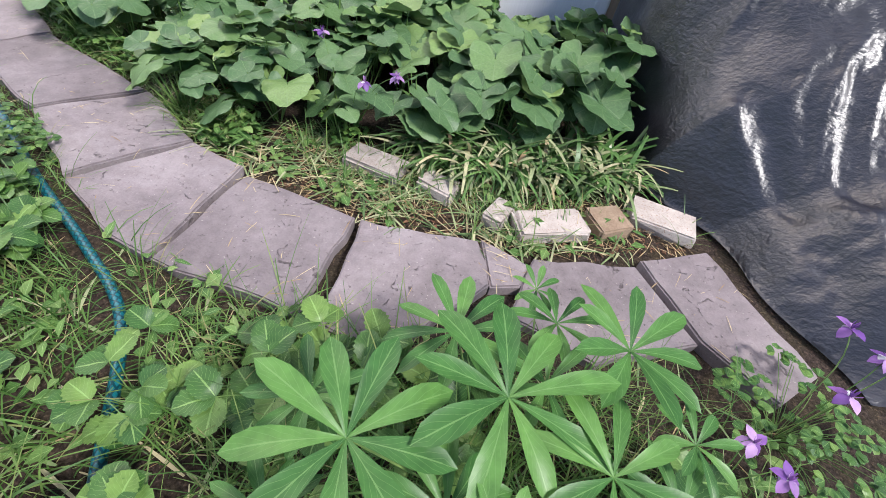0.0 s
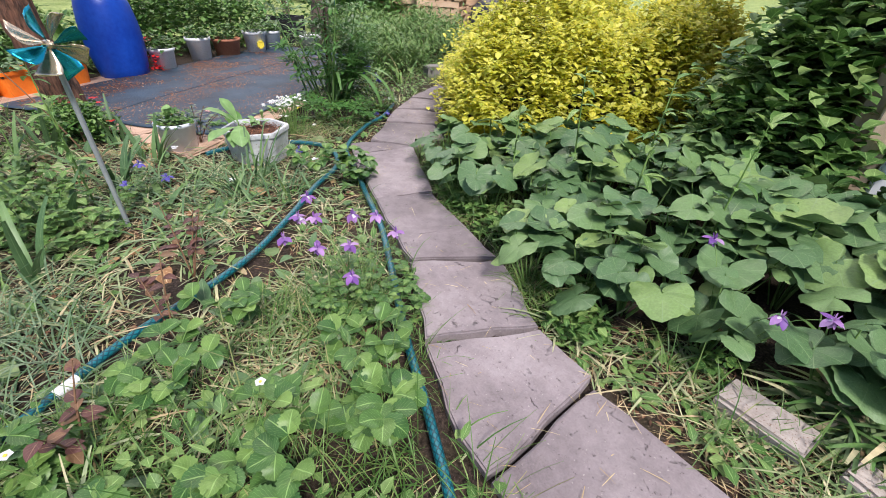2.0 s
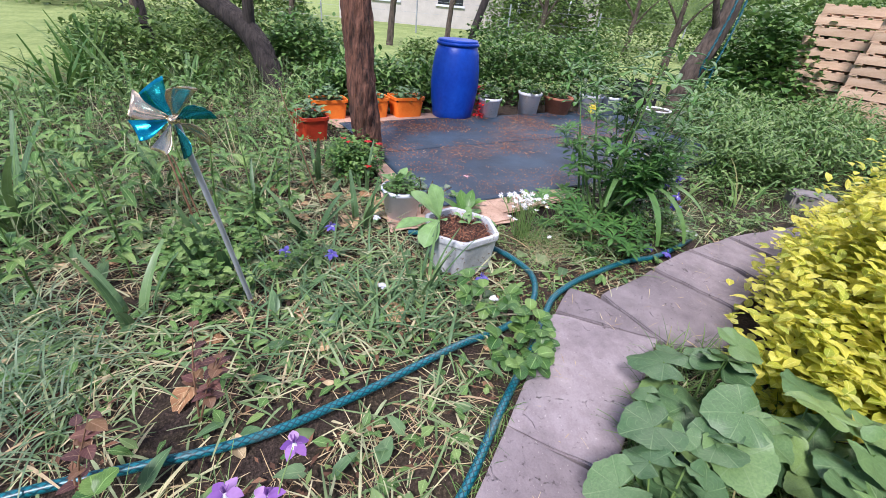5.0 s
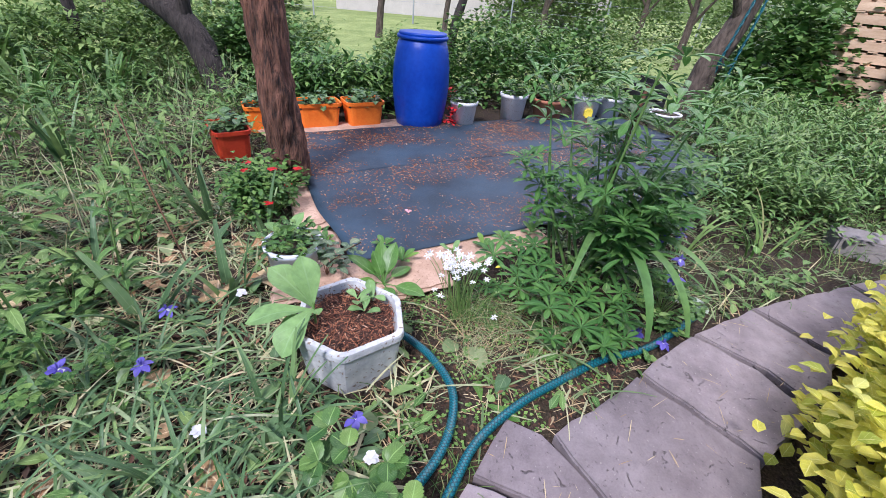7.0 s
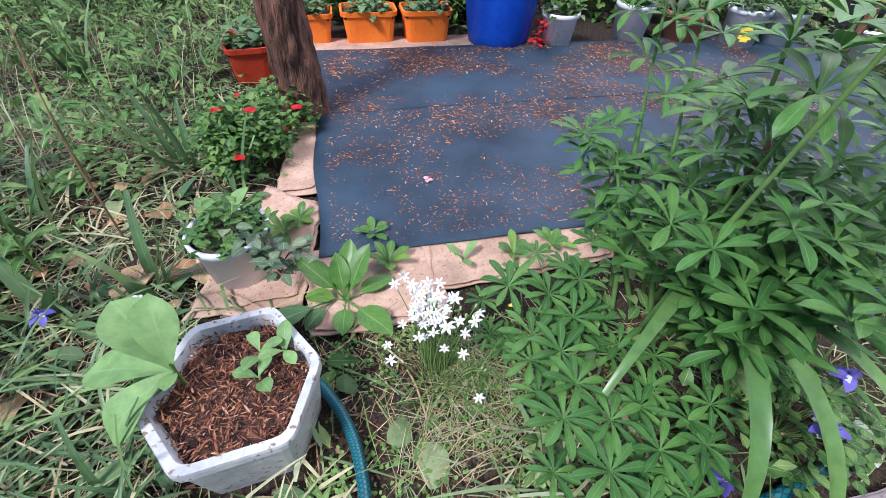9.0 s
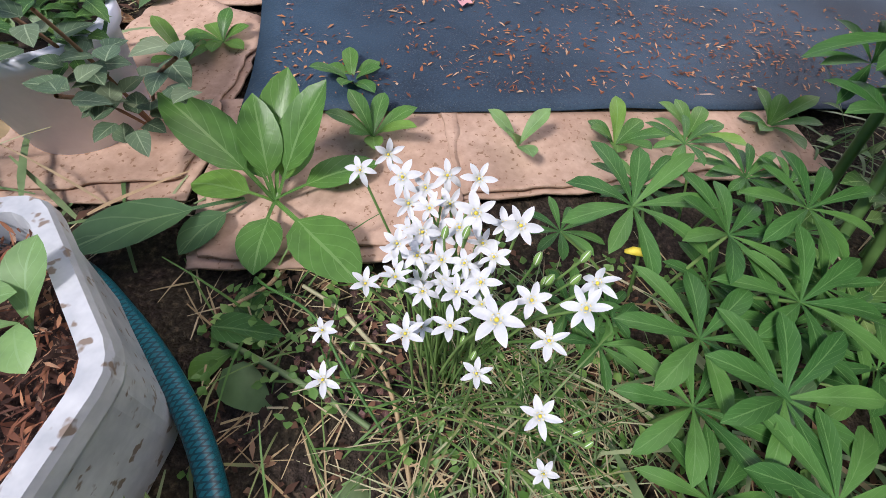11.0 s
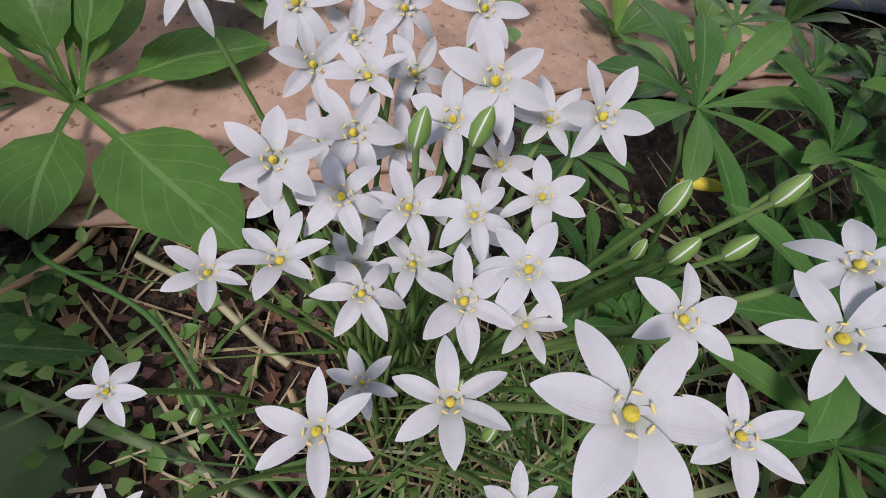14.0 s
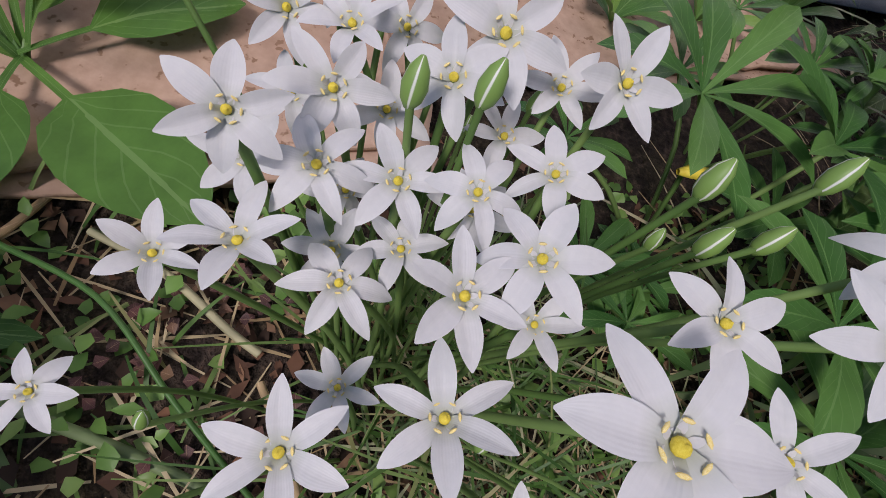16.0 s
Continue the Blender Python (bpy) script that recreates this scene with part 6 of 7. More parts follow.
def strap_clump(x, y, n, h, w, mat, label, name="iris_clump", bend=(0.2, 0.9), r=0.09):
    th = empty(name, (x, y, gz(x, y)))
    for i in range(n):
        a, q = random.uniform(0, 6.28), r * math.sqrt(random.random())
        V, F, U = foliage([(q * math.cos(a), q * math.sin(a), -0.01)], a + random.uniform(-0.5, 0.5), random.uniform(1.15, 1.5), random.uniform(*bend), h * random.uniform(0.7, 1.1), w * random.uniform(0.8, 1.2), "blade", 8, 1, 0.25)
        put("leaf", mesh_of("leaf", V, F, M[mat], U), th)
    return tagged(th, label, "iris", "iris clumps")


for x, y, n, h, w in ((-3.50, 1.60, 13, 0.36, 0.010), (-3.30, 1.42, 9, 0.28, 0.009), (-3.10, 1.62, 8, 0.20, 0.008)):
    strap_clump(x, y, n, h, w, "butterbur", "clump of narrow blue-green strap leaves by the planter", bend=(0.3, 1.3))
for x, y, n, h, w in ((-3.9, -0.62, 9, 0.55, 0.022), (-3.3, -0.75, 8, 0.5, 0.022), (-4.6, -0.3, 7, 0.45, 0.02), (-4.3, 0.45, 7, 0.42, 0.02), (-6.8, -1.8, 18, 0.75, 0.028), (-7.3, -1.4, 16, 0.7, 0.028), (-6.5, -2.3, 14, 0.7, 0.028), (-4.9, 0.75, 6, 0.45, 0.02), (-5.6, -0.6, 10, 0.5, 0.02), (-3.55, 0.55, 6, 0.42, 0.03), (-3.95, 0.9, 6, 0.4, 0.028), (-4.15, 1.2, 7, 0.38, 0.022), (-3.15, 0.35, 6, 0.36, 0.024), (-4.75, 1.15, 5, 0.4, 0.014)):
    strap_clump(x, y, n, h, w, "bush" if x < -6 else "butterbur", "clump of upright sword-shaped iris leaves")
for x, y in ((-5.3, 3.9), (-5.1, 3.5), (-4.85, 3.7), (-5.5, 4.4), (-4.9, 4.3)):
    strap_clump(x, y, 16, 0.42, 0.009, "grass", "clump of long arching green leaves beside the path", bend=(0.8, 2.2), r=0.12)


def tall_weed(x, y, h, label="tall leafy green stem among the weeds"):
    th = empty("tall_weed", (x, y, gz(x, y)))
    top = (random.uniform(-0.06, 0.06), random.uniform(-0.06, 0.06), h)
    V, F, U = tube([(0, 0, -0.01), (top[0] * 0.4, top[1] * 0.4, h * 0.5), top], [0.006, 0.005, 0.002], 6)
    put("stem", mesh_of("stem", V, F, M["stem"], U), th)
    n = int(h * 34)
    t = rnd(n, 0.12, 1)
    V, F, U = foliage(np.column_stack([top[0] * t, top[1] * t, h * t]), np.arange(n) * 2.4, rnd(n, 0.0, 0.8), rnd(n, 0.5, 1.2), rnd(n, 0.09, 0.16) * (1.15 - 0.5 * t), rnd(n, 0.012, 0.02), "lance", 6, 1, 0.3)
    put("leaves", mesh_of("leaves", V, F, M["weed"], U), th)
    return tagged(th, label, "weed", "tall weeds")


for x, y, h in ((-3.67, 0.74, 0.85), (-3.88, 0.40, 0.7), (-4.4, 0.0, 0.7), (-4.8, -0.6, 0.75), (-4.2, -0.2, 0.5), (-5.2, 0.0, 0.6), (-5.6, -1.0, 0.75), (-6.2, -0.5, 0.7), (-5.0, -1.3, 0.8), (-3.9, -1.2, 0.7), (-6.6, 0.0, 0.55), (-6.0, -1.6, 0.8),
                (-1.75, 2.75, 0.85), (-1.35, 2.6, 0.9), (-0.95, 2.5, 0.8), (-2.05, 2.55, 0.65), (-0.2, 3.2, 1.0), (-5.1, 0.42, 0.5), (-4.55, 0.55, 0.5), (-7.1, -0.7, 0.7), (-3.45, 0.15, 0.75), (-3.2, -0.1, 0.6), (-3.7, -0.3, 0.9), (-4.1, 0.75, 0.55), (-5.4, -0.4, 0.95)):
    tall_weed(x, y, h)


for x, y, h in ((-3.62, 0.56, 0.34), (-3.48, 0.42, 0.30), (-3.72, 0.32, 0.28), (-3.3, 0.62, 0.22), (-4.02, 0.55, 0.3)):
    tuft("lemon_balm", (x, y, float(gz(x, y))), 0.16, h, 130, 0.055, 0.021, "weed", "bushy fresh green weed beside the pinwheel", "weed", "bushy weeds")
for x, y, n, h, w in ((-3.78, -0.70, 9, 0.62, 0.030), (-3.55, -0.95, 8, 0.58, 0.030), (-7.75, -2.75, 18, 0.85, 0.034), (-7.2, -2.5, 18, 0.8, 0.034)):
    strap_clump(x, y, n, h, w, "butterbur" if x > -5 else "bush", "clump of broad blue-green sword-shaped iris leaves", bend=(0.1, 0.7))


def bare_stalk(x, y, tx, ty, h, r):
    V, F, U = tube(spline([(0, 0, -0.02), (tx * 0.4, ty * 0.5, h * 0.55), (tx, ty, h)], 12), list(np.linspace(r, r * 0.5, 13)), 7)
    ob = put("bare_stalk", mesh_of("bare_stalk", V, F, M["brown_stem"], U), m=pose(x, y, float(gz(x, y))))
    tagged(ob, "bare upright reddish-brown stalk among the weeds", "stalk", "bare stalks")


for row_of in ((-3.97, 0.24, -0.10, -0.16, 0.60, 0.008), (-3.94, 0.30, -0.04, -0.12, 0.48, 0.006), (-3.83, -0.22, -0.1, -0.2, 0.42, 0.006), (-4.33, 0.92, -0.25, -0.3, 0.75, 0.005)):
    bare_stalk(*row_of)


def dark_sapling(x, y, n):
    th = empty("maroon_sapling", (x, y, gz(x, y)))
    for i in range(n):
        a = random.uniform(0, 6.28)
        t = Vector((math.cos(a) * 0.12, math.sin(a) * 0.12, random.uniform(0.18, 0.36)))
        V, F, U = tube([(0, 0, -0.01), tuple(t * 0.5 + Vector((0.01, 0, 0.03))), tuple(t)], [0.004, 0.003, 0.0015], 6)
        put("stem", mesh_of("stem", V, F, M["brown_stem"], U), th)
        k = 9
        s = rnd(k, 0.35, 1)
        V, F, U = foliage(np.outer(s, np.array(t)), rnd(k, 0, 6.28), rnd(k, -0.2, 0.5), 0.4, rnd(k, 0.04, 0.065), rnd(k, 0.013, 0.023), "ovate", 5, 2, 0.2)
        put("leaves", mesh_of("leaves", V, F, M["maroon"], U), th)
    tagged(th, "small sapling with dull maroon leaves", "sapling", "maroon saplings")


for x, y, n in ((-2.62, 0.86, 3), (-2.32, 0.66, 2), (-1.98, 0.30, 2)):
    dark_sapling(x, y, n)

# ---- pinwheel ----
pin = empty("pinwheel", (-3.30, 0.80, 0), 0)
TOP = Vector((0.22, -0.04, 0.93))
V, F, U = tube([(0, 0, -0.03), tuple(TOP * 0.5), tuple(TOP)], 0.011, 10)
put("stick", mesh_of("stick", V, F, M["grey_metal"], U), pin, "grey plastic stick")
hub = part("hub", lathe([(0.016, -0.01), (0.018, 0.0), (0.012, 0.035), (0.001, 0.04)], 14), M["gold_metal"], pin, smooth=True, m=look(TOP, TOP + Vector((-2.1, -0.4, -0.15))))
for k in range(8):
    a, V, U, F = 2 * math.pi * k / 8, [], [], []
    for i in range(9):
        u = i / 8
        for j in range(4):
            v = j / 3
            ang = a + (0.05 + 0.66 * v) * (0.35 + 0.65 * math.sin(math.pi * (0.15 + 0.6 * u)))
            r = 0.016 + 0.118 * u * (1 - 0.25 * v)
            V.append((r * math.cos(ang), r * math.sin(ang), 0.050 * v * v * (0.3 + u) + 0.012))
            U.append((u, v))
    F = [(i * 4 + j, (i + 1) * 4 + j, (i + 1) * 4 + j + 1, i * 4 + j + 1) for i in range(8) for j in range(3)]
    ob = put("vane", mesh_of("vane", V, F, M["blue_metal"] if k % 2 == 0 else M["gold_metal"], U), hub, "shiny turquoise foil vane" if k % 2 == 0 else "shiny golden foil vane")
    s = ob.modifiers.new("thick", "SOLIDIFY")
    s.thickness = 0.001
tagged(pin, "turquoise and gold foil pinwheel on a grey stick", "pinwheel")

# ---- pallets, rope, far things ----
def plank(name, th, x, y, z, l, w, t):
    part(name, box(l, w, t, 0.003), M["pallet_wood"], th, m=pose(x, y, z - t / 2))


pallet = empty("pallet", (0, 0, 0))
tagged(pallet, "raw pale wooden pallet in a tall stack", "pallet", "stacked pallets")
for i in range(6):
    plank("deck_board", pallet, -0.40 + 0.16 * i, 0, 0.136, 0.105, 0.88, 0.020)
for i in range(3):
    plank("bottom_board", pallet, -0.40 + 0.40 * i, 0, 0.010, 0.105, 0.88, 0.020)
for y in (-0.42, 0, 0.42):
    plank("bearer", pallet, 0, y, 0.073, 0.90, 0.045, 0.104)
STACKS = [(cx + lean * k + random.uniform(-0.035, 0.035), cy + lean * k + random.uniform(-0.035, 0.035), -0.02 + 0.1472 * k, rz + random.uniform(-5, 5))
          for cx, cy, n, rz, lean in ((-8.98, 8.02, 12, 44, 0.010), (-7.92, 8.22, 12, 27, 0.008), (-8.1, 9.5, 13, 40, 0.0), (-6.95, 9.3, 9, 33, 0.0)) for k in range(n)]
pallet.matrix_basis = pose(*STACKS[0][:3], 0, 0, STACKS[0][3])
for x, y, z, rz in STACKS[1:]:
    copy_thing(pallet, pose(x, y, z, 0, 0, rz))
rope = empty("rope", (-8.6, 5.9, 0))
for pts in ([(-0.16, -0.02, 0.35), (0.02, -0.12, 0.75), (0.02, -0.04, 1.15), (-0.02, 0.06, 1.6), (-0.12, 0.12, 2.2)], [(-0.02, 0.08, 0.45), (0.0, 0.09, 0.8), (0.0, 0.15, 1.2), (-0.04, 0.22, 1.7), (-0.14, 0.3, 2.3)],
            [(0.02, -0.12, 0.75), (0.03, 0.0, 0.72), (0.0, 0.10, 0.78)]):
    line = spline(pts, 60)
    for ph in (0.0, 3.14):
        V, F, U = tube([tuple(q + Vector((0.010 * math.cos(k * 0.9 + ph), 0.010 * math.sin(k * 0.9 + ph), 0))) for k, q in enumerate(line)], 0.010, 6)
        put("strand", mesh_of("strand", V, F, M["hose"], U), rope)
tagged(rope, "thin teal rope tied round the crooked tree", "rope")
crate = empty("black_crate", (-8.75, 4.95, gz(-8.75, 4.95)), 20)
for z in (0.02, 0.14, 0.26, 0.38):
    part("rail", box(0.55, 0.02, 0.07, 0.004), M["black_plastic"], crate, m=pose(0, -0.2, z))
    part("rail", box(0.55, 0.02, 0.07, 0.004), M["black_plastic"], crate, m=pose(0, 0.2, z))
    part("rail", box(0.02, 0.38, 0.07, 0.004), M["black_plastic"], crate, m=pose(0.27, 0, z))
for x, y in ((0.26, 0.2), (-0.26, 0.2), (0.26, -0.2), (-0.26, -0.2)):
    part("post", box(0.035, 0.035, 0.46, 0.004), M["black_plastic"], crate, m=pose(x, y, 0))
tagged(crate, "black slatted plastic crate beside the crooked tree", "crate")
bag = bmesh.new()
bmesh.ops.create_icosphere(bag, subdivisions=5, radius=1.0)
for v in bag.verts:
    q = v.co.copy()
    k = 1 + 0.10 * noise.noise(q * 2.2) + 0.10 * (0.4 - abs(noise.noise(q * 4.5))) + 0.05 * (0.4 - abs(noise.noise(q * 10)))
    v.co = Vector((q.x * 0.40 * k, q.y * 0.46 * k, max(0.0, 0.42 + q.z * 0.52 * k)))
tagged(part("plastic_bag", bag, M["film"], smooth=True, m=pose(-6.35, 8.0, -0.03)), "full shiny black plastic bag standing beside the pallets", "bag")
round_pot("white_basin", -8.0, 5.0, 0.19, 0.2, M["white_plastic"], M["soil"], "white plastic basin among the weeds", "basin")

house = empty("house", (-29.0, 3.5, -0.02), 0)
part("wall", box(6.0, 13.0, 3.2), M["house_wall"], house)
for y in (-4.2, -1.0, 2.4, 5.0):
    w = part("window", box(0.10, 1.25, 1.35, 0.01), M["dark_glass"], house, m=pose(3.0, y, 1.0))
    part("frame", box(0.06, 1.45, 0.10, 0.01), M["door_white"], w, m=pose(0.05, 0, -0.08))
    part("frame", box(0.06, 1.45, 0.10, 0.01), M["door_white"], w, m=pose(0.05, 0, 1.33))
    part("frame", box(0.06, 0.08, 1.35, 0.01), M["door_white"], w, m=pose(0.05, 0, 0))
bm = prism([(-3.6, -7.0), (3.6, -7.0), (3.6, 7.0), (-3.6, 7.0)], 0, 0.1, 0)
for v in bm.verts:
    v.co.z += 1.8 * (1 - abs(v.co.x) / 3.6)
part("roof", bm, M["roof"], house, m=pose(0, 0, 3.2))
tagged(house, "pale single-storey house far across the lawn", "house")


shrub("petunia", [(-4.80, 1.10), (-4.88, 0.86), (-5.12, 0.80), (-5.26, 1.0), (-5.16, 1.2), (-4.95, 1.22)], 0.30, 110, 0.04, 0.014, "bush", "bushy green petunia with dark red flowers by the trunk", "petunia", 1.5, "ovate", 16, 6, 0.09)
for x, y, z in ((-4.82, 1.16, 0.16), (-4.95, 1.0, 0.30), (-5.0, 1.14, 0.3)):
    V, F, U = foliage(np.repeat([(x, y, z)], 5, 0), np.arange(5) * 1.257, 0.4, 0.5, 0.032, 0.018, "spoon", 4, 1)
    tagged(put("petunia_flower", mesh_of("petunia_flower", V, F, M["red_petal"], U)), "dark red flower on the bushy petunia", "flower", "dark red petunia flowers")
rosette("dusty_weed", (-4.21, 3.45, 0.0), [(20, 50, 60, 0.10, 0.028, 0.06), (120, 40, 60, 0.09, 0.026, 0.06), (250, 40, 60, 0.09, 0.024, 0.06)], "dusty", "young weed with felted grey-white leaves", "weed")


def fence(x0, y0, x1, y1):
    th = empty("wire_fence", (x0, y0, 0))
    d = Vector((x1 - x0, y1 - y0, 0))
    n = 9
    for k in range(n):
        V, F, U = tube([tuple(d * (k / (n - 1)) + Vector((0, 0, -0.05))), tuple(d * (k / (n - 1)) + Vector((0, 0, 1.3)))], 0.03, 8)
        put("post", mesh_of("post", V, F, M["grey_metal"], U), th)
    for z in (0.3, 0.7, 1.15):
        V, F, U = tube([(0, 0, z), tuple(d + Vector((0, 0, z)))], 0.004, 4)
        put("wire", mesh_of("wire", V, F, M["grey_metal"], U), th)
    tagged(th, "grey wire fence at the edge of the lawn", "fence")


fence(-20.5, -14.0, -21.5, 16.0)
V, F = [], []
for k in range(49):
    a = 2 * math.pi * k / 48
    for z in (-1.0, 5.0 + 3.0 * noise.noise(Vector((math.cos(a) * 4, math.sin(a) * 4, 0)))):
        V.append((60 * math.cos(a) - 4, 60 * math.sin(a) + 2, z))
F = [(2 * k, 2 * k + 2, 2 * k + 3, 2 * k + 1) for k in range(48)]
tagged(put("backdrop", mesh_of("backdrop", V, F, surface("woods", (0.05, 0.09, 0.03), (0.16, 0.22, 0.08), 0.8, 6, 0.95, 0.0))), "distant green belt of trees", "woods", kind="structure")

# ---- litter and dry leaves ----
def dry_leaf(x, y, l, yaw, green=False):
    V, F, U = foliage([(0, 0, 0)], radians(yaw), 0.25, random.uniform(0.3, 1.2), l, l * 0.3, "ovate", 7, 2, random.uniform(-0.5, 0.5), 0, 0.05)
    ob = put("dry_leaf", mesh_of("dry_leaf", V, F, M["dry"] if not green else M["clippings"], U), m=pose(x, y, gz(x, y) + 0.02))
    tagged(ob, "curled dry tan leaf on the ground" if not green else "wilting yellow-green leaf on the ground", "dry leaf", "fallen leaves")


for i in range(70):
    x, y = random.uniform(-4.6, -2.4), random.uniform(-0.3, 2.0)
    if free(np.array(x), np.array(y)):
        dry_leaf(x, y, random.uniform(0.04, 0.13), random.uniform(0, 360), i % 3 == 0)
for x, y, l, a in ((-4.32, 1.25, 0.2, 60), (-4.5, 1.18, 0.22, 100), (-4.2, 1.22, 0.18, 140), (-4.25, 1.10, 0.2, 20), (-3.6, 1.15, 0.16, 200), (-3.26, 1.55, 0.15, 240), (-3.2, 1.45, 0.13, 100)):
    dry_leaf(x, y, l, a)

for x, y, l, a in ((-4.64, 1.03, 0.20, 40), (-4.58, 1.12, 0.17, 120), (-4.50, 0.98, 0.19, 250), (-4.82, 0.68, 0.16, 10), (-3.90, 2.33, 0.15, 30), (-3.86, 2.25, 0.12, 190), (-3.52, 1.98, 0.14, 300), (-4.02, 0.20, 0.17, 80), (-3.93, 0.14, 0.15, 200)):
    dry_leaf(x, y, l, a, l < 0.16)

# ---- ground cover ----
M["chickweed"] = leafy("chickweed", [(0, (0.09, 0.20, 0.04)), (0.6, (0.16, 0.31, 0.07)), (1, (0.25, 0.40, 0.11))], 0.45, 0.3, 0)
M["cut_blade"] = leafy("cut_blade", [(0, (0.12, 0.21, 0.08)), (0.5, (0.25, 0.34, 0.17)), (0.85, (0.42, 0.47, 0.30)), (1, (0.56, 0.50, 0.30))], 0.45, 0.25, 0)
M["dark_litter"] = leafy("dark_litter", [(0, (0.03, 0.02, 0.014)), (0.5, (0.09, 0.045, 0.028)), (0.85, (0.20, 0.10, 0.06)), (1, (0.32, 0.20, 0.12))], 0.85, 0.05, 0)
def hose_gap(p):
    """Plants part where the hoses lie."""
    d = np.full(len(p), 9.0)
    for line in (FIRST, SECOND):
        for a, b in zip(line, line[1:]):
            a, b = np.array(a[:2]), np.array(b[:2])
            t = np.clip(((p[:, :2] - a) @ (b - a)) / ((b - a) @ (b - a)), 0, 1)
            d = np.minimum(d, np.hypot(*(p[:, :2] - a - t[:, None] * (b - a)).T))
    return d > 0.035 + 0.06 * RNG.random(len(p))


def cover(name, poly, n, kind, mat, label, cat, lo, hi, w, rise, bend, shape="blade", nu=4, nv=0, lift=0.0, clump=None, **kw):
    p = points_in(poly, n, **kw)
    if poly in (LEFT_MID, LEFT_NEAR):
        p = p[~inside(p[:, 0], p[:, 1], BARE)]
        p = p[hose_gap(p)]
        p = p[np.hypot((p[:, 0] + 2.66) / 0.22, (p[:, 1] - 0.74) / 0.17) > 0.5 + 0.6 * RNG.random(len(p))]
    if clump:
        f = np.array([noise.noise(Vector((a[0] * clump, a[1] * clump, hash(name) % 1 + len(name)))) for a in p])
        p = p[f > -0.08]
    n = len(p)
    p[:, 2] += lift * RNG.random(n)
    V, F, U = foliage(p, rnd(n, 0, 6.28), rnd(n, *rise), rnd(n, *bend), rnd(n, lo, hi), rnd(n, *w), shape, nu, nv, 0.3)
    tagged(put(name, mesh_of(name, V, F, M[mat], U)), label, cat, kind="stuff")


BARE = [(-4.15, 1.7), (-4.5, 2.2), (-4.4, 2.6), (-4.1, 2.62), (-3.85, 2.55), (-3.64, 2.35), (-3.68, 2.12), (-3.95, 2.04)]
LEFT_NEAR = [(0.9, -0.8), (0.95, 1.1), (-0.3, 0.95), (-1.1, 1.08), (-1.9, 1.6), (-2.2, 1.6), (-2.2, -1.2), (-0.5, -1.2)]
LEFT_MID = [(-1.3, -1.2), (-1.6, 1.2), (-3.4, 2.4), (-3.9, 3.2), (-4.4, 2.7), (-4.5, 1.4), (-5.2, 0.9), (-5.2, -1.6)]
LEFT_FAR = [(-4.6, -2.8), (-4.6, 0.9), (-5.3, 1.2), (-6.6, 0.5), (-8.6, 0.4), (-9.6, -1.0), (-9.0, -3.2)]
RIGHT_FAR = [(-4.0, 3.2), (-4.4, 4.3), (-4.8, 5.6), (-5.0, 7.5), (-9.0, 8.3), (-9.6, 4.0), (-7.0, 4.6), (-5.0, 2.9), (-4.5, 2.7)]
EDGE_R = [(-0.95, 1.66), (-0.2, 1.9), (0.4, 1.95), (0.9, 2.2), (0.5, 2.7), (-0.4, 2.4), (-1.0, 1.9)]
STRIP_R = [(-3.2, 2.85), (-2.6, 2.4), (-1.9, 2.1), (-1.3, 1.72), (-1.0, 1.7), (-1.3, 2.2), (-2.3, 2.9), (-2.9, 3.2)]
FRONT = [(-3.3, 2.0), (-3.4, 2.45), (-3.9, 3.1), (-4.5, 2.8), (-4.4, 2.2), (-4.1, 1.9), (-3.7, 2.1)]
ALL = [LEFT_NEAR, LEFT_MID, LEFT_FAR, RIGHT_FAR, STRIP_R]
BED = [(-4.12, 1.82), (-4.30, 2.10), (-4.22, 2.30), (-3.98, 2.30), (-3.82, 2.20), (-3.96, 2.03)]
EDGE_P = [(-1.30, 1.70), (-0.98, 1.60), (-0.45, 1.50), (0.2, 1.52), (0.95, 1.80), (0.95, 2.0), (0.1, 1.95), (-0.6, 2.05), (-1.2, 1.95)]
SCRUB = [(-3.4, -1.1), (-3.5, 0.05), (-4.5, 0.45), (-5.3, 0.55), (-6.0, 0.3), (-8.6, 0.3), (-9.2, -1.2), (-8.6, -3.2), (-5.0, -3.0)]
for poly, n in ((LEFT_NEAR, 15000), (LEFT_MID, 2300), (LEFT_FAR, 5600), (RIGHT_FAR, 9000), (STRIP_R, 2600), (EDGE_P, 700)):
    cover("grass", poly, n, "", "grass", "uneven green grass growing among the weeds", "grass", 0.07, 0.24, (0.0013, 0.0034), (0.6, 1.5), (0.3, 1.9), clump=2.0)
for poly, n in ((LEFT_NEAR, 1100), (LEFT_MID, 11500), (LEFT_FAR, 6000), (RIGHT_FAR, 5000), (STRIP_R, 1000), (EDGE_P, 1100)):
    cover("grass_clippings", poly, n, "", "clippings", "cut grass lying in a pale tangled layer", "grass clippings", 0.06, 0.26, (0.0018, 0.0062), (-0.05, 0.5), (0.1, 1.0), lift=0.03, clump=3.0)
for poly, n in ((LEFT_MID, 9000), (LEFT_FAR, 3500), (LEFT_NEAR, 600), (RIGHT_FAR, 1500), (EDGE_P, 900)):
    cover("straw", poly, n, "", "straw", "dry straw-coloured stalks lying on the soil", "straw", 0.04, 0.2, (0.0008, 0.0028), (-0.05, 0.25), (-0.2, 0.5), nu=3, lift=0.015)
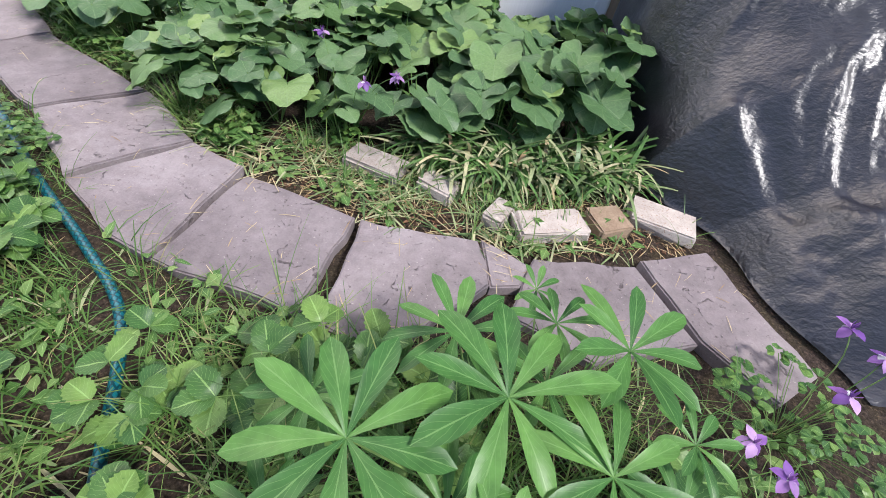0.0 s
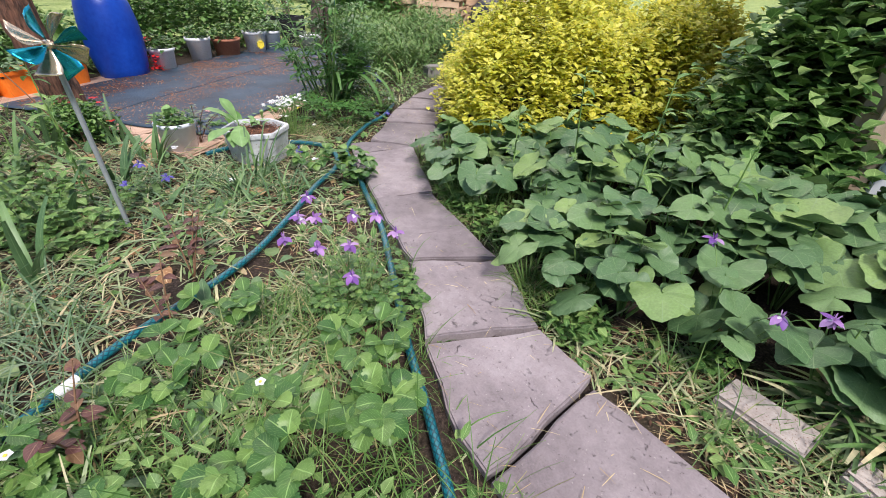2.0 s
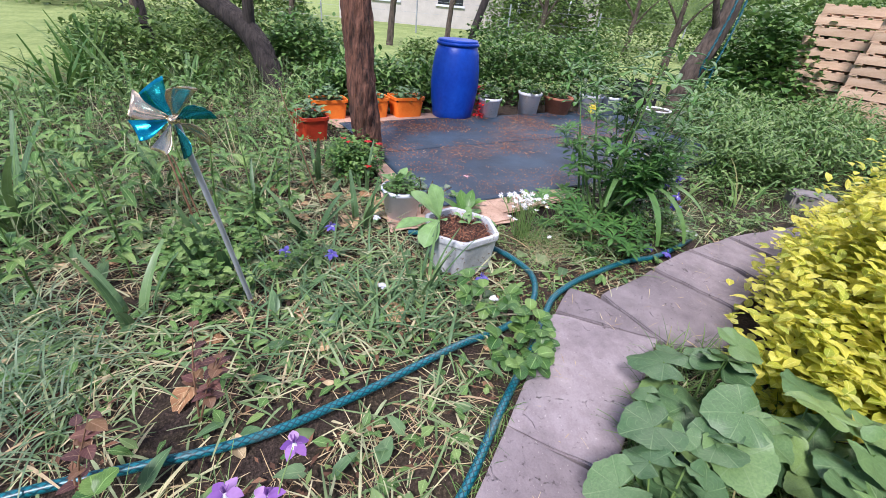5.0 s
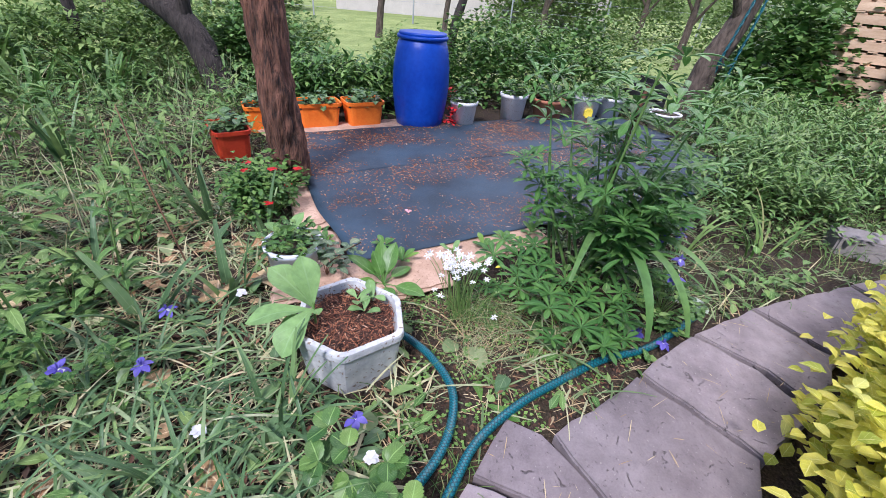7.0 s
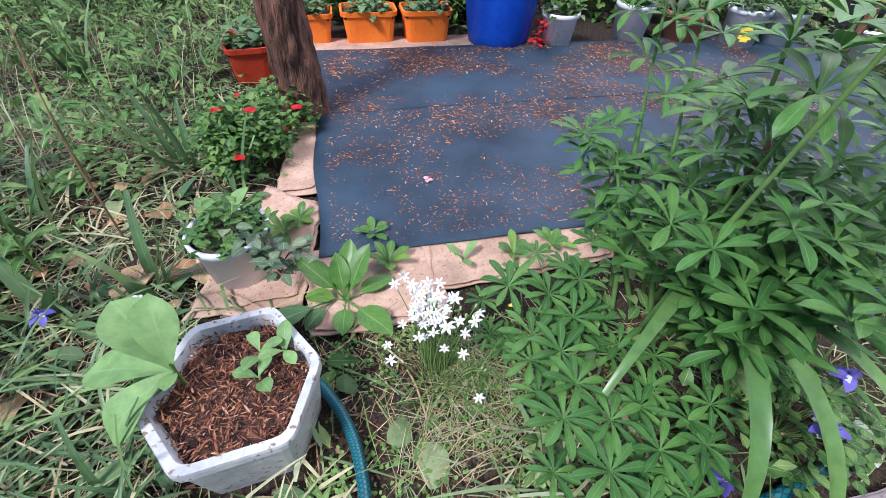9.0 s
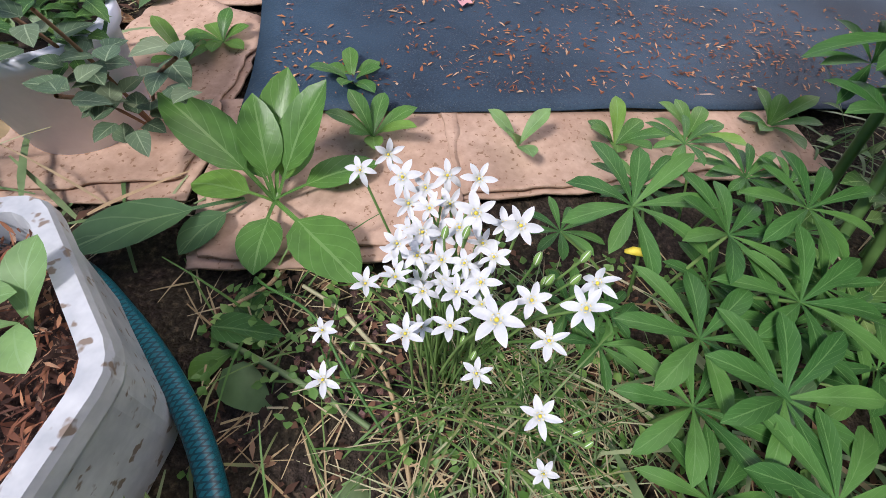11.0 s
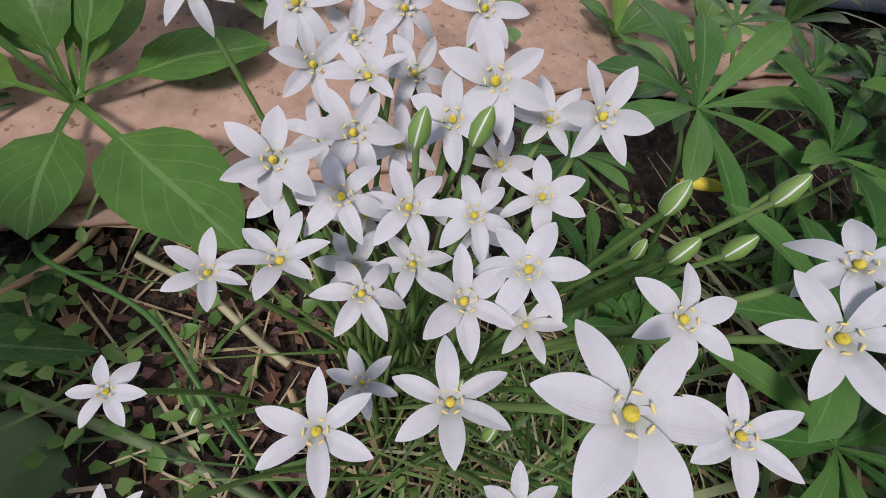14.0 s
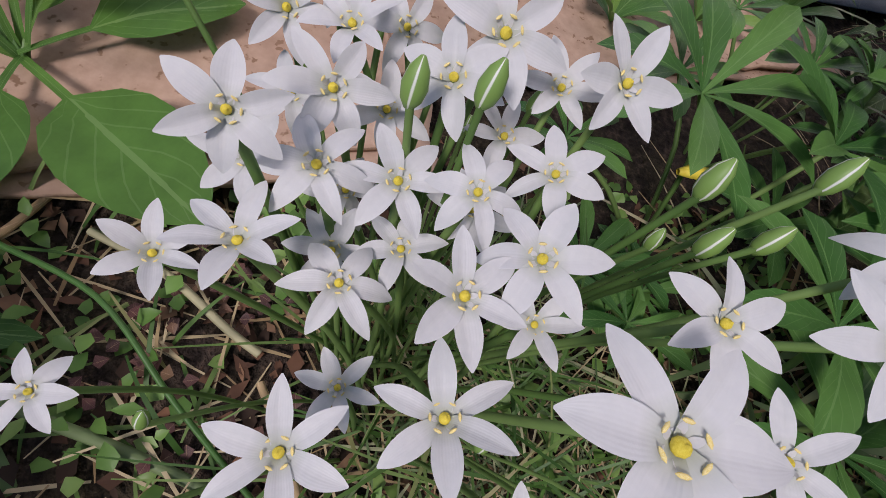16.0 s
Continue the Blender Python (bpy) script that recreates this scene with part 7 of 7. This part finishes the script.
for poly, n, h in ((LEFT_NEAR, 2700, 0.13), (LEFT_MID, 2800, 0.05), (LEFT_FAR, 5200, 0.16), (RIGHT_FAR, 9500, 0.22), (STRIP_R, 2500, 0.12), (EDGE_P, 350, 0.05)):
    cover("low_weeds", poly, n, "", "weed", "low leafy green weeds covering the soil", "weeds", 0.025, 0.085, (0.008, 0.022), (-0.2, 0.8), (0.1, 0.9), "ovate", 3, 1, lift=h, clump=1.6)
cover("tall_grass", LEFT_NEAR, 3500, "", "grass", "tall thin green grass stalks beside the path", "grass", 0.18, 0.38, (0.001, 0.0024), (0.8, 1.5), (0.2, 1.4), nu=6, clump=1.5)
cover("scrub_leaves", SCRUB, 5600, "", "weed", "dense knee-high tangle of dark green weeds", "weeds", 0.05, 0.19, (0.008, 0.024), (-0.3, 1.0), (0.2, 1.2), "lance", 4, 1, lift=0.40, clump=1.3)
cover("scrub_stems", SCRUB, 1700, "", "clippings", "pale upright stalks among the weeds", "weeds", 0.25, 0.6, (0.0018, 0.0035), (1.1, 1.5), (0.0, 0.9), "stem", 5, 0, clump=1.3)
cover("cut_blades", LEFT_MID, 1500, "", "cut_blade", "broad pale blades of cut grass in a loose layer", "grass clippings", 0.10, 0.28, (0.0035, 0.0085), (-0.05, 0.6), (0.2, 1.3), nu=6, lift=0.05, clump=2.6)
cover("broad_weeds", LEFT_MID, 620, "", "butterbur", "broad-leaved grey-green weeds between the clippings", "weeds", 0.06, 0.15, (0.014, 0.030), (0.0, 0.9), (0.2, 1.0), "ovate", 5, 1, lift=0.04, clump=2.4)
FINE = [(-3.75, 2.25), (-3.98, 2.30), (-4.22, 2.30), (-4.35, 2.42), (-4.2, 2.6), (-3.9, 2.55)]
cover("fine_straw", FINE, 330, "", "straw", "fine dry blades lying in a tangle round the flowers", "straw", 0.05, 0.15, (0.0006, 0.0015), (-0.05, 0.3), (-0.2, 0.8), nu=5, lift=0.018)
cover("fine_grass", FINE, 480, "", "clippings", "fine tangled green and straw blades round the flowers", "grass", 0.06, 0.17, (0.0007, 0.0016), (-0.05, 0.6), (0.2, 1.6), nu=6, lift=0.02)
cover("bed_straw", BED, 150, "", "straw", "a few dry stalks lying on dark soil", "straw", 0.03, 0.14, (0.0008, 0.0022), (-0.05, 0.2), (-0.2, 0.4), nu=3, lift=0.006)
cover("bed_blades", BED, 60, "", "grass", "thin green grass blades over dark soil", "grass", 0.06, 0.2, (0.0012, 0.0025), (0.1, 1.0), (0.3, 1.6), nu=7)
cover("chickweed", FRONT, 2600, "", "chickweed", "tiny green chickweed leaves on dark soil", "weeds", 0.010, 0.021, (0.004, 0.0075), (0.0, 0.8), (0.1, 0.9), "ovate", 3, 1, lift=0.03, clump=7.0)
cover("path_edge_litter", EDGE_P, 2200, "", "dark_litter", "brown leaf fragments along the stone path", "litter", 0.01, 0.05, (0.002, 0.009), (-0.2, 0.4), (0.1, 0.6), "ovate", 2, 1, lift=0.008)
cover("leaf_crumbs", LEFT_MID, 6000, "", "dark_litter", "brown leaf fragments between the clippings", "litter", 0.015, 0.06, (0.003, 0.012), (-0.1, 0.5), (0.1, 0.8), "ovate", 2, 1, lift=0.03, clump=3.5)
PATH_L = [(-1.0, 1.02), (-1.56, 1.24), (-2.0, 1.58), (-2.64, 1.88), (-3.3, 2.2), (-3.42, 2.28), (-3.3, 2.34), (-2.62, 2.02), (-1.98, 1.70), (-1.5, 1.36), (-1.0, 1.12)]
cover("edge_grass", PATH_L, 420, "", "grass", "short green grass leaning over the stone edges", "grass", 0.05, 0.14, (0.001, 0.0026), (0.4, 1.4), (0.4, 1.8), nu=5, slabs=True)
PATH_R = [(-1.3, 1.66), (-1.72, 1.94), (-2.44, 2.24), (-3.12, 2.76), (-3.1, 3.12), (-2.95, 3.1), (-2.9, 2.85), (-2.35, 2.42), (-1.65, 2.08), (-1.2, 1.8)]
cover("edge_grass", PATH_R, 900, "", "grass", "short green grass leaning over the stone edges", "grass", 0.06, 0.20, (0.001, 0.0028), (0.4, 1.4), (0.4, 1.8), nu=5)
cover("edge_straw", PATH_R, 260, "", "clippings", "dry and yellowing blades along the stone edge", "straw", 0.06, 0.2, (0.001, 0.003), (0.0, 0.7), (0.2, 1.2), nu=5)
cover("soil_crumbs", FRONT, 2600, "", "dark_litter", "brown leaf fragments and crumbs on dark soil", "litter", 0.006, 0.03, (0.002, 0.008), (-0.2, 0.4), (0.1, 0.6), "ovate", 2, 1, lift=0.006)
HEAPED = [(-0.45, 2.0), (-0.05, 1.90), (0.35, 2.02), (0.75, 2.12), (0.62, 2.35), (0.1, 2.3), (-0.4, 2.15)]
cover("cut_leaves", HEAPED, 380, "", "broad_strap", "fresh cut green strap leaves on the heap", "leaf heap", 0.14, 0.36, (0.007, 0.014), (0.1, 1.1), (0.4, 1.8), nu=7, lift=0.10)
cover("wilted_leaves", HEAPED, 850, "", "clippings", "heap of cut wilting strap leaves by the bricks", "leaf heap", 0.12, 0.34, (0.007, 0.014), (0.0, 1.0), (0.4, 1.8), nu=7, lift=0.09)

STRAPS = [(-2.9, 0.9), (-3.0, 1.75), (-3.35, 1.95), (-3.65, 1.6), (-4.1, 1.2), (-3.9, 0.8), (-3.4, 0.7)]
cover("strap_leaves", STRAPS, 420, "", "butterbur", "tangle of long lying blue-green strap leaves", "leaves", 0.15, 0.36, (0.004, 0.009), (0.1, 1.1), (0.5, 1.9), nu=9, nv=1)
HOLLOW = [(-1.9, -0.6), (-2.2, 0.4), (-2.9, 0.5), (-3.3, -0.2), (-3.0, -0.8)]
M["blue_grass"] = leafy("blue_grass", [(0, (0.08, 0.16, 0.08)), (0.6, (0.15, 0.24, 0.13)), (1, (0.27, 0.34, 0.22))], 0.45, 0.3, 0)
cover("long_grass", HOLLOW, 1150, "", "blue_grass", "tuft of long grey-green grass beside the hose", "grass", 0.14, 0.34, (0.0022, 0.0048), (0.4, 1.3), (0.5, 2.0), nu=7)
rosette("soil_leaf", (-4.061, 1.938, 0.0), [(103, 12, 15, 0.115, 0.024, 0)], "dock", "single dark green serrated leaf on the soil", "leaf", shape="ovate")


def strand(points, r, mat, label):
    V, F, U = tube(spline(points, 24), r, 6)
    tagged(put("lying_stalk", mesh_of("lying_stalk", V, F, M[mat], U)), label, "stalk", "stalks lying on the soil")


strand([(-4.15, 1.96, 0.02), (-4.134, 1.998, 0.045), (-4.118, 2.085, 0.05), (-4.07, 2.159, 0.035), (-4.02, 2.24, 0.012)], 0.0022, "lupin", "long green grass stalk arching over soil")
strand([(-4.047, 1.98, 0.008), (-4.04, 2.06, 0.010), (-4.033, 2.14, 0.008), (-4.02, 2.22, 0.004)], 0.0045, "clippings", "pale green wilted stalk lying on soil")
strand([(-4.10, 1.95, 0.006), (-4.145, 1.978, 0.010), (-4.19, 1.985, 0.006)], 0.0035, "dry", "short dry brown stalk lying on soil")
strand([(-4.10, 2.20, 0.010), (-4.056, 2.241, 0.012), (-4.01, 2.275, 0.008), (-3.96, 2.31, 0.002)], 0.0032, "dry", "dry tan stalk lying between the flowers")
strand([(-4.17, 2.03, 0.010), (-4.155, 2.10, 0.014), (-4.13, 2.16, 0.010), (-4.12, 2.19, 0.006)], 0.0035, "clippings", "yellowing stalk lying on soil")
V, F, U = tube([(-4.352, 2.470, 0.128), (-4.355, 2.480, 0.131), (-4.358, 2.500, 0.133), (-4.36, 2.512, 0.132)], [0.003, 0.0065, 0.0065, 0.003], 8)
tagged(put("yellow_pod", mesh_of("yellow_pod", V, F, M["yellow"], U)), "small yellow seed pod caught among lupin leaves", "pod")
for x, y, z in ((-3.40, 1.42, 0.06), (-4.02, 1.32, 0.13), (-3.33, 1.98, 0.07)):
    V, F, U = foliage(np.repeat([(x, y, z)], 9, 0), np.arange(9) * 0.7, rnd(9, 0.0, 0.7), 0.3, rnd(9, 0.022, 0.032), 0.009, "spoon", 4, 1)
    tagged(put("fallen_bloom", mesh_of("fallen_bloom", V, F, M["petal"], U)), "faded white bloom lying among the weeds", "flower", "faded white blooms")
cover("clover_bits", [(-4.2, 2.08), (-4.16, 2.22), (-4.02, 2.24), (-4.04, 2.08)], 60, "", "maroon", "small reddish clover leaves on dark soil", "clover", 0.008, 0.014, (0.004, 0.007), (0.0, 0.5), (0.1, 0.5), "spoon", 3, 1, lift=0.02)

# ---- paving slabs ----
paving = empty("pavement", (0, 0, 0))
tagged(paving, "curving garden path of irregular grey-mauve stone slabs", "path", kind="structure")
random.seed(11)
for s in SLABS:
    cx, cy = sum(p[0] for p in s) / len(s), sum(p[1] for p in s) / len(s)
    bm = prism([((x - cx) * 1.02, (y - cy) * 1.02) for x, y in s], -0.075, 0.0, 0.007, 0.009)
    part("slab", bm, M["slab"], paving, m=pose(cx, cy, 0.034 + random.uniform(-0.004, 0.006), random.uniform(-1.0, 1.0), random.uniform(-1.0, 1.0)))
def slab_litter():
    pts = []
    for s in SLABS:
        p = np.array(s)
        q = p.min(0) + RNG.random((28, 2)) * (p.max(0) - p.min(0))
        pts.append(q[inside(q[:, 0], q[:, 1], s)])
    q = np.concatenate(pts)
    n = len(q)
    V, F, U = foliage(np.column_stack([q, np.full(n, 0.043)]), rnd(n, 0, 6.28), rnd(n, -0.05, 0.15), 0.2, rnd(n, 0.01, 0.10), rnd(n, 0.0006, 0.002), "blade", 3, 0)
    tagged(put("path_litter", mesh_of("path_litter", V, F, M["straw"], U)), "dry grass stalks scattered over the stone slabs", "litter", kind="stuff")


slab_litter()
